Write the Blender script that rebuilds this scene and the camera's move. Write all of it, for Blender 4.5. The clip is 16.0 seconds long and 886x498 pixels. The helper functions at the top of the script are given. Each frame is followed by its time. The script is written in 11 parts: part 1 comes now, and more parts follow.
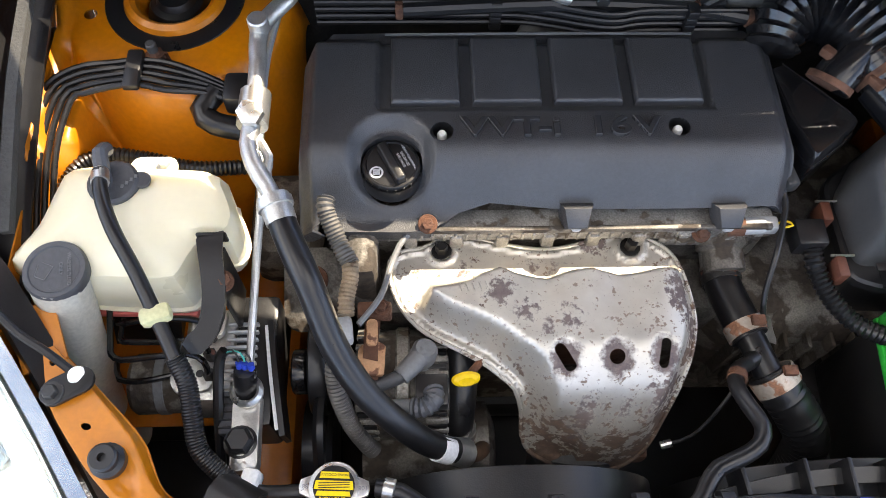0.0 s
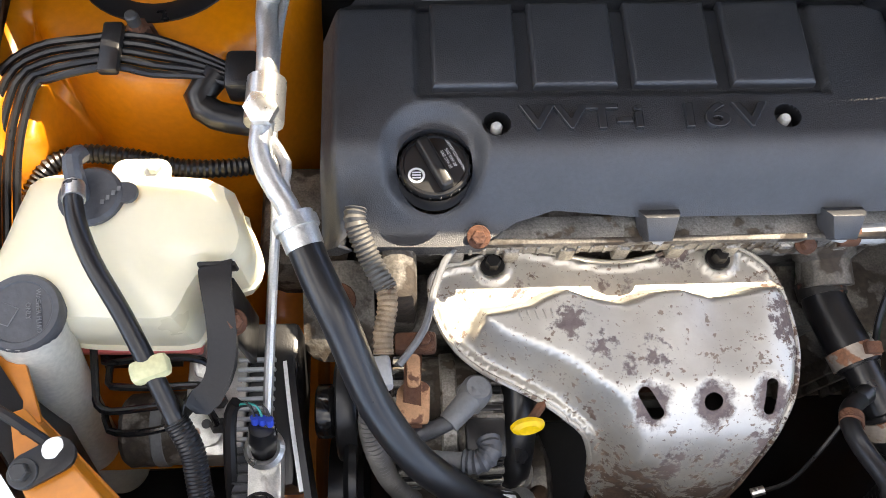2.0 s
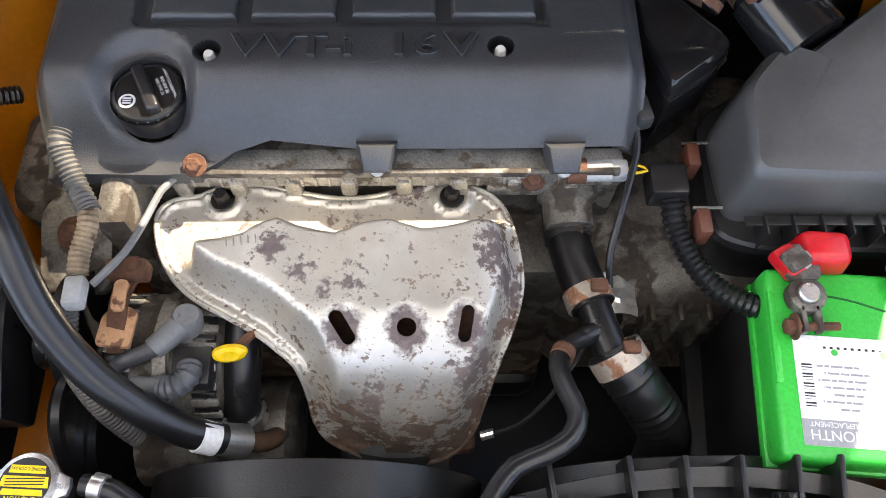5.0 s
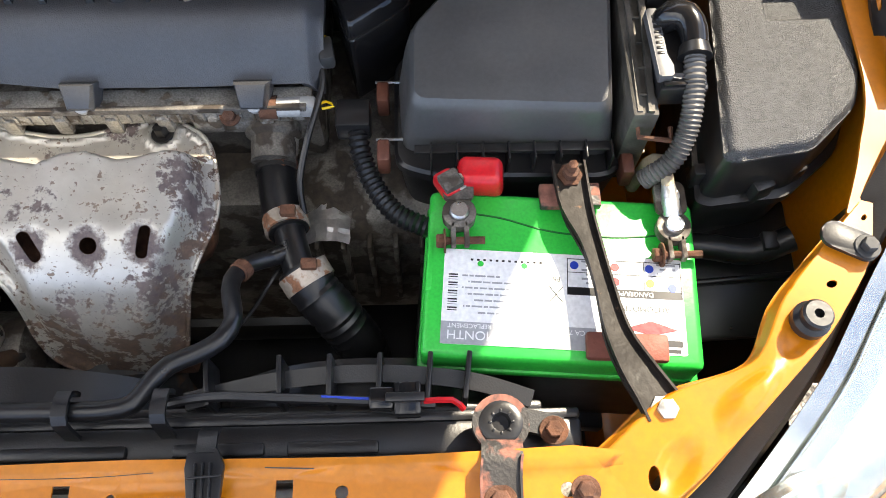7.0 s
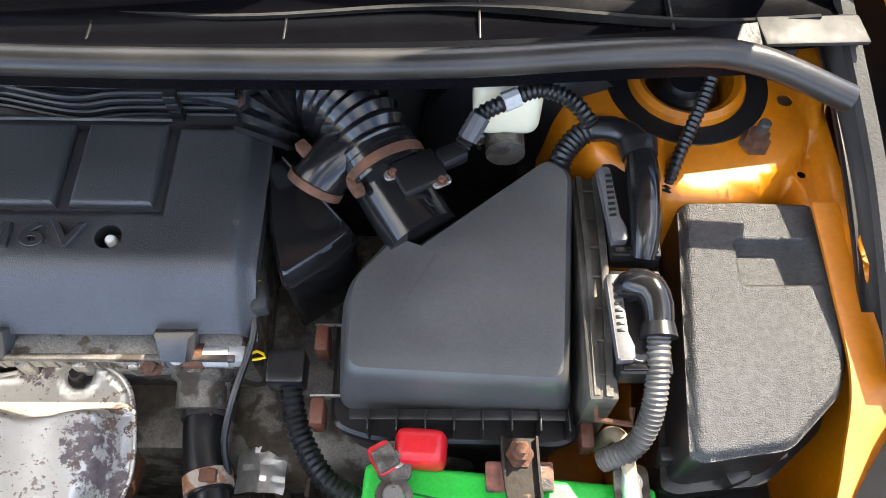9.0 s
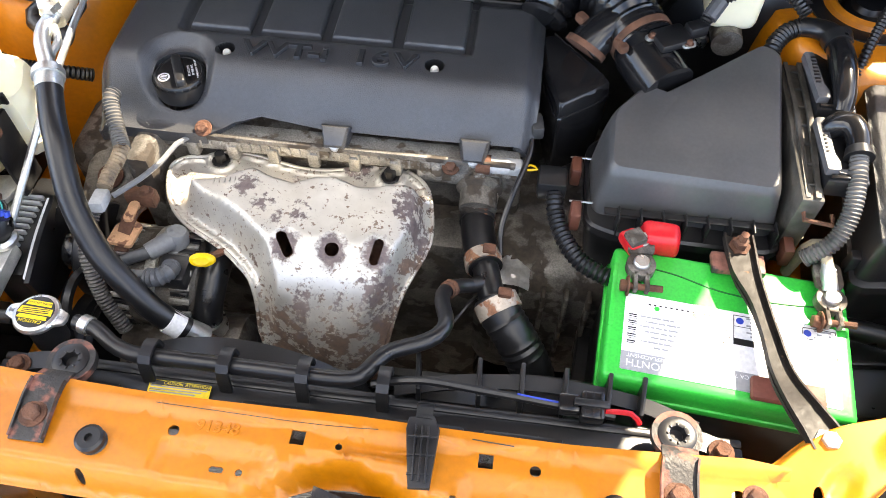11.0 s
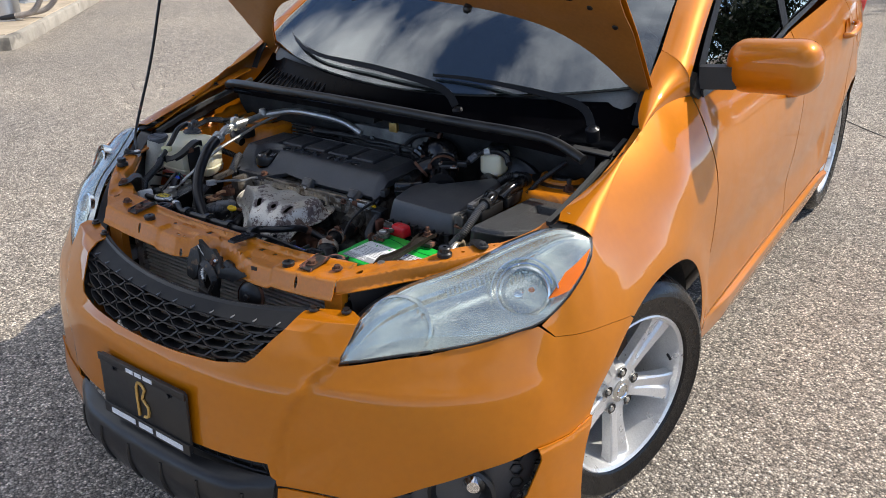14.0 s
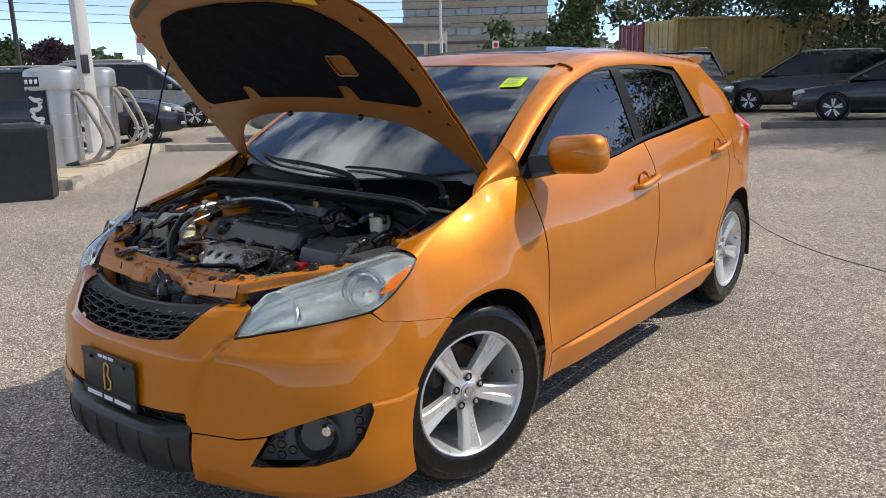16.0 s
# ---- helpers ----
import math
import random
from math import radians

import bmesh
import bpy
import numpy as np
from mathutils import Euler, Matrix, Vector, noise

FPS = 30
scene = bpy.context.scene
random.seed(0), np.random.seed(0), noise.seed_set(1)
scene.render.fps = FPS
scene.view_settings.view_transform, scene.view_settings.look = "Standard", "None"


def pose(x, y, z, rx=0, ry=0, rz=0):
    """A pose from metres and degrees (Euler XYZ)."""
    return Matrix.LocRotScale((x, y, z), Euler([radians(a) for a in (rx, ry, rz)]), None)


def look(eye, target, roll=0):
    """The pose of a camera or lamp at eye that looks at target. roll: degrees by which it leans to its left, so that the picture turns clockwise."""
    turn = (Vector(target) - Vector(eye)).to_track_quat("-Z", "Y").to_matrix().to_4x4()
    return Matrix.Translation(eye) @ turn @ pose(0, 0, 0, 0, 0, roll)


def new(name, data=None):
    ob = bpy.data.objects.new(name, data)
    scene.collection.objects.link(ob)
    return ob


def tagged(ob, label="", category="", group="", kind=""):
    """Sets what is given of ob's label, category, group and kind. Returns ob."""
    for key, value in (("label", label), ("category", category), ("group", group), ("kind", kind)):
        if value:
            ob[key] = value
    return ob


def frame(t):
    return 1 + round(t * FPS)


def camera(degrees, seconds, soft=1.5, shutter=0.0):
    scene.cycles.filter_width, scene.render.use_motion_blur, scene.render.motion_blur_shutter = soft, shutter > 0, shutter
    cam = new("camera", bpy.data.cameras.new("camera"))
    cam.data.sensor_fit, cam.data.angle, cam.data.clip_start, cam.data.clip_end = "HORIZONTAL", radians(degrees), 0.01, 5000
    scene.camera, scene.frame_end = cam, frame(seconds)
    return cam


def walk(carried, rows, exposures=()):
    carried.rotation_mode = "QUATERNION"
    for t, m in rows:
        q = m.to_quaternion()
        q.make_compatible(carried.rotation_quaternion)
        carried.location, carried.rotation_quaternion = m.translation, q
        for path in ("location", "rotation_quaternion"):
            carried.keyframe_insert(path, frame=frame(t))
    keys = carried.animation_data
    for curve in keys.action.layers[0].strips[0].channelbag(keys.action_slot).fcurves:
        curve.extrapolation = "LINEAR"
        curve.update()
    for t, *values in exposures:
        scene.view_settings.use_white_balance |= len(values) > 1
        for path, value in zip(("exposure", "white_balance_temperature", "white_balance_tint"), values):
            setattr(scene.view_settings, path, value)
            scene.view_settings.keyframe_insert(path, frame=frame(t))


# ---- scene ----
cam = camera(59.1, 16.0, soft=0.9)
PATH = [
    (0, (-0.28, 0.319, 1.561), (-0.219, 1.211, -0.227), 2.8),
    (0.5, (-0.375, 0.406, 1.528), (-0.257, 1.264, -0.275), 5.5),
    (1, (-0.385, 0.493, 1.516), (-0.259, 1.305, -0.307), 5.5),
    (1.5, (-0.365, 0.53, 1.49), (-0.262, 1.298, -0.353), 4.7),
    (2, (-0.331, 0.457, 1.451), (-0.253, 1.205, -0.402), 4.3),
    (2.5, (-0.261, 0.348, 1.454), (-0.216, 1.089, -0.403), 2.7),
    (3, (-0.247, 0.257, 1.441), (-0.248, 1.033, -0.402), -0.5),
    (3.5, (-0.213, 0.244, 1.437), (-0.233, 1.035, -0.4), -1.7),
    (4, (-0.13, 0.321, 1.412), (-0.131, 1.143, -0.411), -0.4),
    (4.2, (-0.107, 0.36, 1.408), (-0.1, 1.2, -0.408), 0.1),
    (6.3, (0.059, 0.34, 1.432), (0.078, 1.186, -0.38), 0.9),
    (6.5, (0.09, 0.291, 1.437), (0.119, 1.123, -0.382), 1.2),
    (7, (0.246, 0.265, 1.452), (0.286, 1.089, -0.37), 1.3),
    (7.5, (0.362, 0.325, 1.438), (0.401, 1.145, -0.386), 0.9),
    (8, (0.381, 0.397, 1.448), (0.406, 1.263, -0.355), -0.1),
    (8.5, (0.362, 0.443, 1.462), (0.373, 1.361, -0.315), -0.1),
    (9, (0.318, 0.471, 1.471), (0.32, 1.436, -0.281), 0.6),
    (9.5, (0.233, 0.456, 1.479), (0.232, 1.435, -0.266), 1.5),
    (10, (0.108, 0.38, 1.479), (0.097, 1.373, -0.257), 1.8),
    (10.2, (0.067, 0.329, 1.487), (0.058, 1.327, -0.246), 2.2),
    (12.3, (0.46, -0.386, 1.548), (-0.121, 1.04, 0.272), -2.8),
    (12.5, (0.551, -0.459, 1.56), (-0.084, 0.987, 0.333), -3.1),
    (13, (0.84, -0.556, 1.526), (0.063, 0.923, 0.427), -2.6),
    (13.5, (1.129, -0.669, 1.532), (0.215, 0.822, 0.562), -1.7),
    (14, (1.418, -0.765, 1.535), (0.375, 0.729, 0.71), -0.6),
    (14.5, (1.729, -0.731, 1.523), (0.563, 0.749, 0.852), -0.4),
    (15, (1.985, -0.821, 1.495), (0.751, 0.644, 0.921), -1.5),
    (15.5, (2.175, -1.002, 1.456), (0.945, 0.489, 0.946), -1.9),
    (16, (2.333, -1.122, 1.442), (1.124, 0.405, 0.987), -1.4),
]
EXPOSURES = [(0.0, 2.6, 7800, 11), (1.5, 2.66, 7800, 11), (2.2, 2.68, 7850, 11), (3.0, 2.56, 8000, 11), (4.2, 2.54, 8000, 11), (6.3, 3.3, 7900, 9), (6.6, 3.0, 7900, 9), (7.0, 2.42, 7500, 9), (7.5, 2.2, 7300, 8), (8.0, 2.3, 7300, 8), (9.0, 2.92, 7350, 9), (9.6, 3.26, 7800, 9), (10.2, 3.36, 7900, 9), (12.5, 1.72, 7500, 12), (13.0, 1.2, 7000, 12), (14.0, 0.85, 6600, 10), (16.0, 0.60, 6800, 10)]
walk(cam, [(t, look(eye, target, roll)) for t, eye, target, roll in PATH], EXPOSURES)

# ---- sky and sun ----
SUN = Vector((0.655, 0.705, 1.0)).normalized()
world = bpy.data.worlds.new("sky")
scene.world = world
world.use_nodes = True
wn = world.node_tree.nodes
sky = wn.new("ShaderNodeTexSky")
sky.sky_type, sky.sun_disc = "NISHITA", False
sky.sun_elevation, sky.sun_rotation = math.asin(SUN.z), math.atan2(SUN.x, SUN.y)
sky.dust_density, sky.ozone_density = 0.1, 1.6
sky.altitude, sky.air_density = 5000, 0.65
wgeo, wmap, wcloud, wramp, wmix = (wn.new("ShaderNode" + k) for k in ("TexCoord", "Mapping", "TexNoise", "ValToRGB", "MixRGB"))
wmap.inputs["Scale"].default_value = (1.2, 1.2, 4.0)
wcloud.inputs["Scale"].default_value, wcloud.inputs["Detail"].default_value, wcloud.inputs["Roughness"].default_value = 1.6, 7, 0.58
wramp.color_ramp.elements[0].position, wramp.color_ramp.elements[1].position = 0.45, 0.75
wmix.inputs[2].default_value = (8.2, 8.4, 8.7, 1)
wl = world.node_tree.links
wl.new(wgeo.outputs["Generated"], wmap.inputs["Vector"])
wl.new(wmap.outputs[0], wcloud.inputs["Vector"])
wl.new(wcloud.outputs[0], wramp.inputs[0])
wsep, wrise, wthin = wn.new("ShaderNodeSeparateXYZ"), wn.new("ShaderNodeMapRange"), wn.new("ShaderNodeMath")
wrise.inputs[1].default_value, wrise.inputs[2].default_value, wrise.inputs[3].default_value = 0.05, 0.40, 0.12
wthin.operation = "MULTIPLY"
wl.new(wgeo.outputs["Generated"], wsep.inputs[0])
wl.new(wsep.outputs[2], wrise.inputs[0])
wl.new(wramp.outputs[0], wthin.inputs[0])
wl.new(wrise.outputs[0], wthin.inputs[1])
wl.new(wthin.outputs[0], wmix.inputs[0])
wl.new(sky.outputs[0], wmix.inputs[1])
wl.new(wmix.outputs[0], wn["Background"].inputs[0])
wn["Background"].inputs[1].default_value = 0.15
sun = new("sun", bpy.data.lights.new("sun", "SUN"))
sun.data.energy, sun.data.angle, sun.data.color = 2.6, radians(0.6), (1.0, 0.94, 0.84)
sun.matrix_world = look(SUN * 40, (0, 0, 0))


# ---- materials ----
def mat(name, col, rough=0.5, metal=0.0, coat=0.0, var=0.15, scale=14.0, bump=0.0, bscale=220.0, spots=None, fine=0.06,
        spot_at=0.6, spot_scale=9.0, spot_soft=0.06, spot_rough=0.85, trans=0.0, alpha=1.0, sub=0.0, dust=0.0, ior=1.5):
    """A surface with two scales of tone, a fine relief and, with spots, patches of another colour (rust, dirt)."""
    m = bpy.data.materials.new(name)
    m.use_nodes = True
    n, l = m.node_tree.nodes, m.node_tree.links
    b = n["Principled BSDF"]
    tc = n.new("ShaderNodeTexCoord")

    def noise_of(s, detail=4.0):
        t = n.new("ShaderNodeTexNoise")
        t.inputs["Scale"].default_value, t.inputs["Detail"].default_value = s, detail
        l.new(tc.outputs["Object"], t.inputs["Vector"])
        return t.outputs[0]

    def ramp(src, a, c, ca, cc):
        r = n.new("ShaderNodeValToRGB")
        r.color_ramp.elements[0].position, r.color_ramp.elements[1].position = a, c
        r.color_ramp.elements[0].color, r.color_ramp.elements[1].color = (*ca, 1), (*cc, 1)
        l.new(src, r.inputs[0])
        return r.outputs[0]

    def mixed(f, a, c, mode="MIX"):
        x = n.new("ShaderNodeMixRGB")
        x.blend_type = mode
        for k, v in ((0, f), (1, a), (2, c)):
            if isinstance(v, (int, float)):
                x.inputs[k].default_value = v
            elif isinstance(v, tuple):
                x.inputs[k].default_value = (*v[:3], 1)
            else:
                l.new(v, x.inputs[k])
        return x.outputs[0]

    lo, hi = tuple(c * (1 - var) for c in col), tuple(min(1, c * (1 + var)) for c in col)
    out = ramp(noise_of(scale), 0.3, 0.7, lo, hi)
    g = ramp(noise_of(scale * 17, 2.0), 0.3, 0.7, (1 - fine * 2,) * 3, (1 + fine,) * 3)
    out = mixed(1.0, out, g, "MULTIPLY")
    rg = ramp(noise_of(scale * 2.3), 0.3, 0.7, (max(0.02, rough * 0.85),) * 3, (min(1, rough * 1.15),) * 3)
    if dust:
        d = ramp(noise_of(scale * 0.8, 6.0), 0.4, 0.75, (0, 0, 0), (dust,) * 3)
        out = mixed(d, out, (0.32, 0.29, 0.25))
        rg = mixed(d, rg, (0.9, 0.9, 0.9))
    if spots:
        s = ramp(noise_of(spot_scale, 5.0), spot_at, spot_at + spot_soft, (0, 0, 0), (1, 1, 1))
        sc = ramp(noise_of(spot_scale * 4), 0.3, 0.7, tuple(c * 0.6 for c in spots), tuple(c * 1.3 for c in spots))
        out = mixed(s, out, sc)
        rg = mixed(s, rg, (spot_rough,) * 3)
        if metal:
            mt = n.new("ShaderNodeMath")
            mt.operation, mt.inputs[0].default_value = "SUBTRACT", 1.0
            l.new(s, mt.inputs[1])
            m2 = n.new("ShaderNodeMath")
            m2.operation, m2.inputs[1].default_value = "MULTIPLY", metal
            l.new(mt.outputs[0], m2.inputs[0])
            l.new(m2.outputs[0], b.inputs["Metallic"])
    if not (spots and metal):
        b.inputs["Metallic"].default_value = metal
    l.new(out, b.inputs["Base Color"])
    l.new(rg, b.inputs["Roughness"])
    b.inputs["IOR"].default_value = ior
    b.inputs["Coat Weight"].default_value, b.inputs["Coat Roughness"].default_value = coat, 0.04
    b.inputs["Transmission Weight"].default_value = trans
    b.inputs["Alpha"].default_value = alpha
    if sub:
        b.inputs["Subsurface Weight"].default_value = sub
        b.inputs["Subsurface Radius"].default_value = (0.03, 0.028, 0.02)
        b.inputs["Subsurface Scale"].default_value = 1.0
    if bump:
        bp = n.new("ShaderNodeBump")
        bp.inputs["Strength"].default_value, bp.inputs["Distance"].default_value = bump, 0.002
        l.new(noise_of(bscale, 2.0), bp.inputs["Height"])
        l.new(bp.outputs[0], b.inputs["Normal"])
    return m


def matte(m, level):
    """Weakens a surface's own gloss, under any clear coat."""
    m.node_tree.nodes["Principled BSDF"].inputs["Specular IOR Level"].default_value = level
    return m


ORANGE = mat("orange_paint", (0.55, 0.172, 0.002), 0.46, 0.3, 0.85, 0.015, 3, fine=0.015)
ORANGE.node_tree.nodes["Principled BSDF"].inputs["Specular IOR Level"].default_value = 0.15
ORANGE_IN = mat("orange_underhood_paint", (0.54, 0.168, 0.002), 0.42, 0.0, 0.25, 0.07, 8, fine=0.05, dust=0.04)
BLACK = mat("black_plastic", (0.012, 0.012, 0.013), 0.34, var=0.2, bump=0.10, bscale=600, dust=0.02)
BLACK_TEX = mat("grained_black_plastic", (0.050, 0.051, 0.053), 0.40, var=0.12, bump=0.14, bscale=1100, dust=0.08)
COVER = mat("engine_cover_plastic", (0.042, 0.0435, 0.048), 0.38, var=0.15, bump=0.30, bscale=800, spots=(0.16, 0.16, 0.155), spot_at=0.76, spot_scale=260)
GLOSS = mat("glossy_black_plastic", (0.008, 0.008, 0.009), 0.16, var=0.2, scale=30, bump=0.03, bscale=400, dust=0.02)
RUBBER = mat("black_rubber", (0.009, 0.009, 0.010), 0.32, var=0.2, bump=0.06, dust=0.015)
TYRE = matte(mat("tyre_rubber", (0.005, 0.005, 0.0055), 0.26, var=0.2, bump=0.08, bscale=300), 0.35)
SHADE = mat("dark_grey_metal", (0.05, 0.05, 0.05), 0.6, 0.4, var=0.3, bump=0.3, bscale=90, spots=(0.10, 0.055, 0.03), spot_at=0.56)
BRIGHT = mat("machined_alloy", (0.62, 0.61, 0.57), 0.36, 0.75, var=0.25, scale=50, bump=0.25, bscale=200, spots=(0.22, 0.12, 0.07), spot_at=0.66, spot_scale=60)
ALLOY = mat("cast_alloy", (0.36, 0.345, 0.315), 0.5, 0.7, var=0.35, scale=30, bump=0.6, bscale=160, spots=(0.09, 0.07, 0.05), spot_at=0.55, spot_scale=40, fine=0.15)
DIRTY_ALLOY = mat("dirty_cast_alloy", (0.17, 0.155, 0.135), 0.6, 0.5, var=0.5, scale=26, bump=0.7, bscale=130, spots=(0.05, 0.038, 0.028), spot_at=0.48, spot_scale=30, fine=0.15)
RUST = mat("rust", (0.115, 0.05, 0.028), 0.85, 0.1, var=0.45, scale=60, bump=0.6, bscale=300)
STEEL = mat("bright_steel", (0.62, 0.61, 0.58), 0.3, 0.9, var=0.12, scale=30, bump=0.1)
PIPE = mat("aluminium_pipe", (0.62, 0.62, 0.60), 0.38, 0.85, var=0.15, scale=40, bump=0.25, bscale=260, dust=0.15)
BRACKET = mat("black_painted_steel", (0.010, 0.009, 0.009), 0.40, 0.0, var=0.3, bump=0.08, spots=(0.16, 0.06, 0.04), spot_at=0.67, spot_scale=30)
RUSTY_BLACK = mat("rusted_black_steel", (0.035, 0.032, 0.03), 0.5, 0.3, var=0.3, bump=0.4, spots=(0.21, 0.085, 0.06), spot_at=0.5, spot_scale=34)
TANK = mat("milky_plastic", (0.82, 0.76, 0.56), 0.32, var=0.03, scale=6, sub=0.35, bump=0.03, fine=0.01)
GREY_P = mat("grey_plastic", (0.16, 0.165, 0.17), 0.45, var=0.12, bump=0.2)
CAP_GREY = mat("dark_grey_cap_plastic", (0.065, 0.068, 0.075), 0.45, var=0.12, bump=0.25)
LGREY = mat("light_grey_plastic", (0.42, 0.43, 0.43), 0.45, var=0.08, bump=0.15)
GREEN = mat("green_battery_plastic", (0.005, 0.50, 0.055), 0.36, var=0.06, scale=20, bump=0.1, dust=0.05)
RED = mat("red_plastic", (0.60, 0.012, 0.02), 0.34, var=0.08, bump=0.1)
YELLOW = mat("yellow_plastic", (0.80, 0.52, 0.008), 0.4, var=0.06)
LABEL_Y = mat("yellow_label", (0.86, 0.62, 0.01), 0.45, var=0.04)
LABEL_W = mat("white_label", (0.78, 0.79, 0.80), 0.4, var=0.04)
LABEL_G = mat("grey_label", (0.33, 0.34, 0.36), 0.4, var=0.05)
INK = mat("black_ink", (0.011, 0.011, 0.012), 0.32, var=0.1)
INK_G = mat("grey_ink", (0.30, 0.31, 0.33), 0.5, var=0.1)
WHITE = mat("white_plastic", (0.75, 0.74, 0.70), 0.4, var=0.06)
BROWN = mat("brown_clip_plastic", (0.12, 0.042, 0.026), 0.5, var=0.2, bump=0.2)
# Paler rust with sunlight put into its colour, for the alternator bracket.
RUST_LIT = mat("sunlit_rust", (0.50, 0.27, 0.14), 0.75, var=0.45, scale=60, bump=0.4, spots=(0.16, 0.07, 0.04), spot_at=0.56, spot_scale=60)
FOIL = mat("crumpled_foil", (0.80, 0.79, 0.76), 0.34, 0.85, var=0.1, bump=0.25, bscale=70)
BLUE = mat("blue_plastic", (0.02, 0.06, 0.45), 0.4)
TEAL = mat("teal_wire", (0.02, 0.35, 0.30), 0.4)
TAN = mat("stained_loom_tape", (0.30, 0.22, 0.14), 0.7, var=0.5, scale=50, bump=0.4, spots=(0.10, 0.06, 0.035), spot_at=0.55, spot_scale=60)
LOOM = mat("dusty_loom_plastic", (0.075, 0.072, 0.068), 0.5, var=0.4, scale=40, bump=0.2, dust=0.2)
FIN = mat("radiator_fin_alloy", (0.62, 0.60, 0.54), 0.5, 0.4, var=0.2, dust=0.2)
RIM = mat("silver_wheel_paint", (0.74, 0.74, 0.73), 0.30, 0.55, 0.6, var=0.04, dust=0.05)
PAD = matte(mat("hood_insulation_felt", (0.008, 0.008, 0.009), 0.95, var=0.25, bump=0.7, bscale=160), 0.1)
CHROME = mat("chrome", (0.80, 0.80, 0.80), 0.10, 1.0, var=0.03)
AMBER = mat("amber_lens", (0.85, 0.17, 0.003), 0.15, coat=0.4, var=0.08, scale=30, bump=0.3, bscale=300)
TAIL = mat("red_lens", (0.62, 0.01, 0.012), 0.1, coat=1.0, var=0.05)
CARPET = mat("cabin_grey", (0.05, 0.05, 0.052), 0.8, var=0.2)
DASH = mat("dashboard_grey", (0.26, 0.255, 0.24), 0.7, var=0.1)


matte(BRACKET, 0.4)
matte(COVER, 0.65)
matte(BLACK_TEX, 0.7)


def glass(name, col, rough=0.0, mix=0.12, haze=0.0):
    """Thin glass: see-through with a Fresnel gloss, and with haze a weathered milky film."""
    m = bpy.data.materials.new(name)
    m.use_nodes = True
    n, l = m.node_tree.nodes, m.node_tree.links
    n.remove(n["Principled BSDF"])
    tr, gl, lw, mx = n.new("ShaderNodeBsdfTransparent"), n.new("ShaderNodeBsdfGlossy"), n.new("ShaderNodeLayerWeight"), n.new("ShaderNodeMixShader")
    tr.inputs[0].default_value = (*col, 1)
    gl.inputs["Roughness"].default_value = rough
    pw, ma = n.new("ShaderNodeMath"), n.new("ShaderNodeMath")
    pw.operation, pw.inputs[1].default_value = "POWER", 4.0
    ma.operation, ma.inputs[1].default_value, ma.inputs[2].default_value = "MULTIPLY_ADD", 0.85, mix
    l.new(lw.outputs["Facing"], pw.inputs[0])
    l.new(pw.outputs[0], ma.inputs[0])
    l.new(ma.outputs[0], mx.inputs[0])
    l.new(tr.outputs[0], mx.inputs[1])
    l.new(gl.outputs[0], mx.inputs[2])
    out = mx.outputs[0]
    if haze:
        df, hz = n.new("ShaderNodeBsdfDiffuse"), n.new("ShaderNodeMixShader")
        df.inputs[0].default_value, hz.inputs[0].default_value = (0.86, 0.88, 0.86, 1), haze
        l.new(out, hz.inputs[1])
        l.new(df.outputs[0], hz.inputs[2])
        out = hz.outputs[0]
    l.new(out, n["Material Output"].inputs[0])
    return m


GLASS = glass("windscreen_glass", (0.62, 0.68, 0.68), 0.0, 0.21)
TINT = glass("tinted_side_glass", (0.16, 0.17, 0.175), 0.0, 0.13)
LENS = glass("headlight_lens", (0.93, 0.95, 0.94), 0.0, 0.04, 0.055)


# ---- mesh helpers ----
def smooth(t):
    t = min(1.0, max(0.0, t))
    return t * t * (3 - 2 * t)


def pchip(xs, ys):
    """A smooth curve through the points, with no overshoot."""
    xs, ys = np.array(xs, float), np.array(ys, float)
    h, d = np.diff(xs), np.diff(ys) / np.diff(xs)
    m = np.zeros(len(xs))
    for i in range(1, len(xs) - 1):
        if d[i - 1] * d[i] > 0:
            w1, w2 = 2 * h[i] + h[i - 1], h[i] + 2 * h[i - 1]
            m[i] = (w1 + w2) / (w1 / d[i - 1] + w2 / d[i])
    m[0], m[-1] = d[0], d[-1]

    def f(x):
        x = min(max(x, xs[0]), xs[-1])
        i = min(max(int(np.searchsorted(xs, x)) - 1, 0), len(h) - 1)
        t = (x - xs[i]) / h[i]
        return ((1 + 2 * t) * (1 - t) ** 2 * ys[i] + t * (1 - t) ** 2 * h[i] * m[i] + t * t * (3 - 2 * t) * ys[i + 1] + t * t * (t - 1) * h[i] * m[i + 1])
    return f


def spline(pts, step=0.012, closed=False):
    """Points evenly along a Catmull-Rom curve."""
    p = [Vector(q) for q in pts]
    n = len(p)
    out = []
    for i in range(n if closed else n - 1):
        a, b, c, d = ((p[(i + k) % n] for k in (-1, 0, 1, 2)) if closed else (p[max(i - 1, 0)], p[i], p[i + 1], p[min(i + 2, n - 1)]))
        k = max(2, int((c - b).length / step))
        for j in range(k):
            t = j / k
            out.append(0.5 * ((2 * b) + (c - a) * t + (2 * a - 5 * b + 4 * c - d) * t * t + (3 * b - a - 3 * c + d) * t ** 3))
    if not closed:
        out.append(p[-1])
    return out


def thing(name, at, label, category, group="", kind=""):
    ob = new(name)
    ob.location = at
    ob.empty_display_size = 0.05
    return tagged(ob, label, category, group, kind)


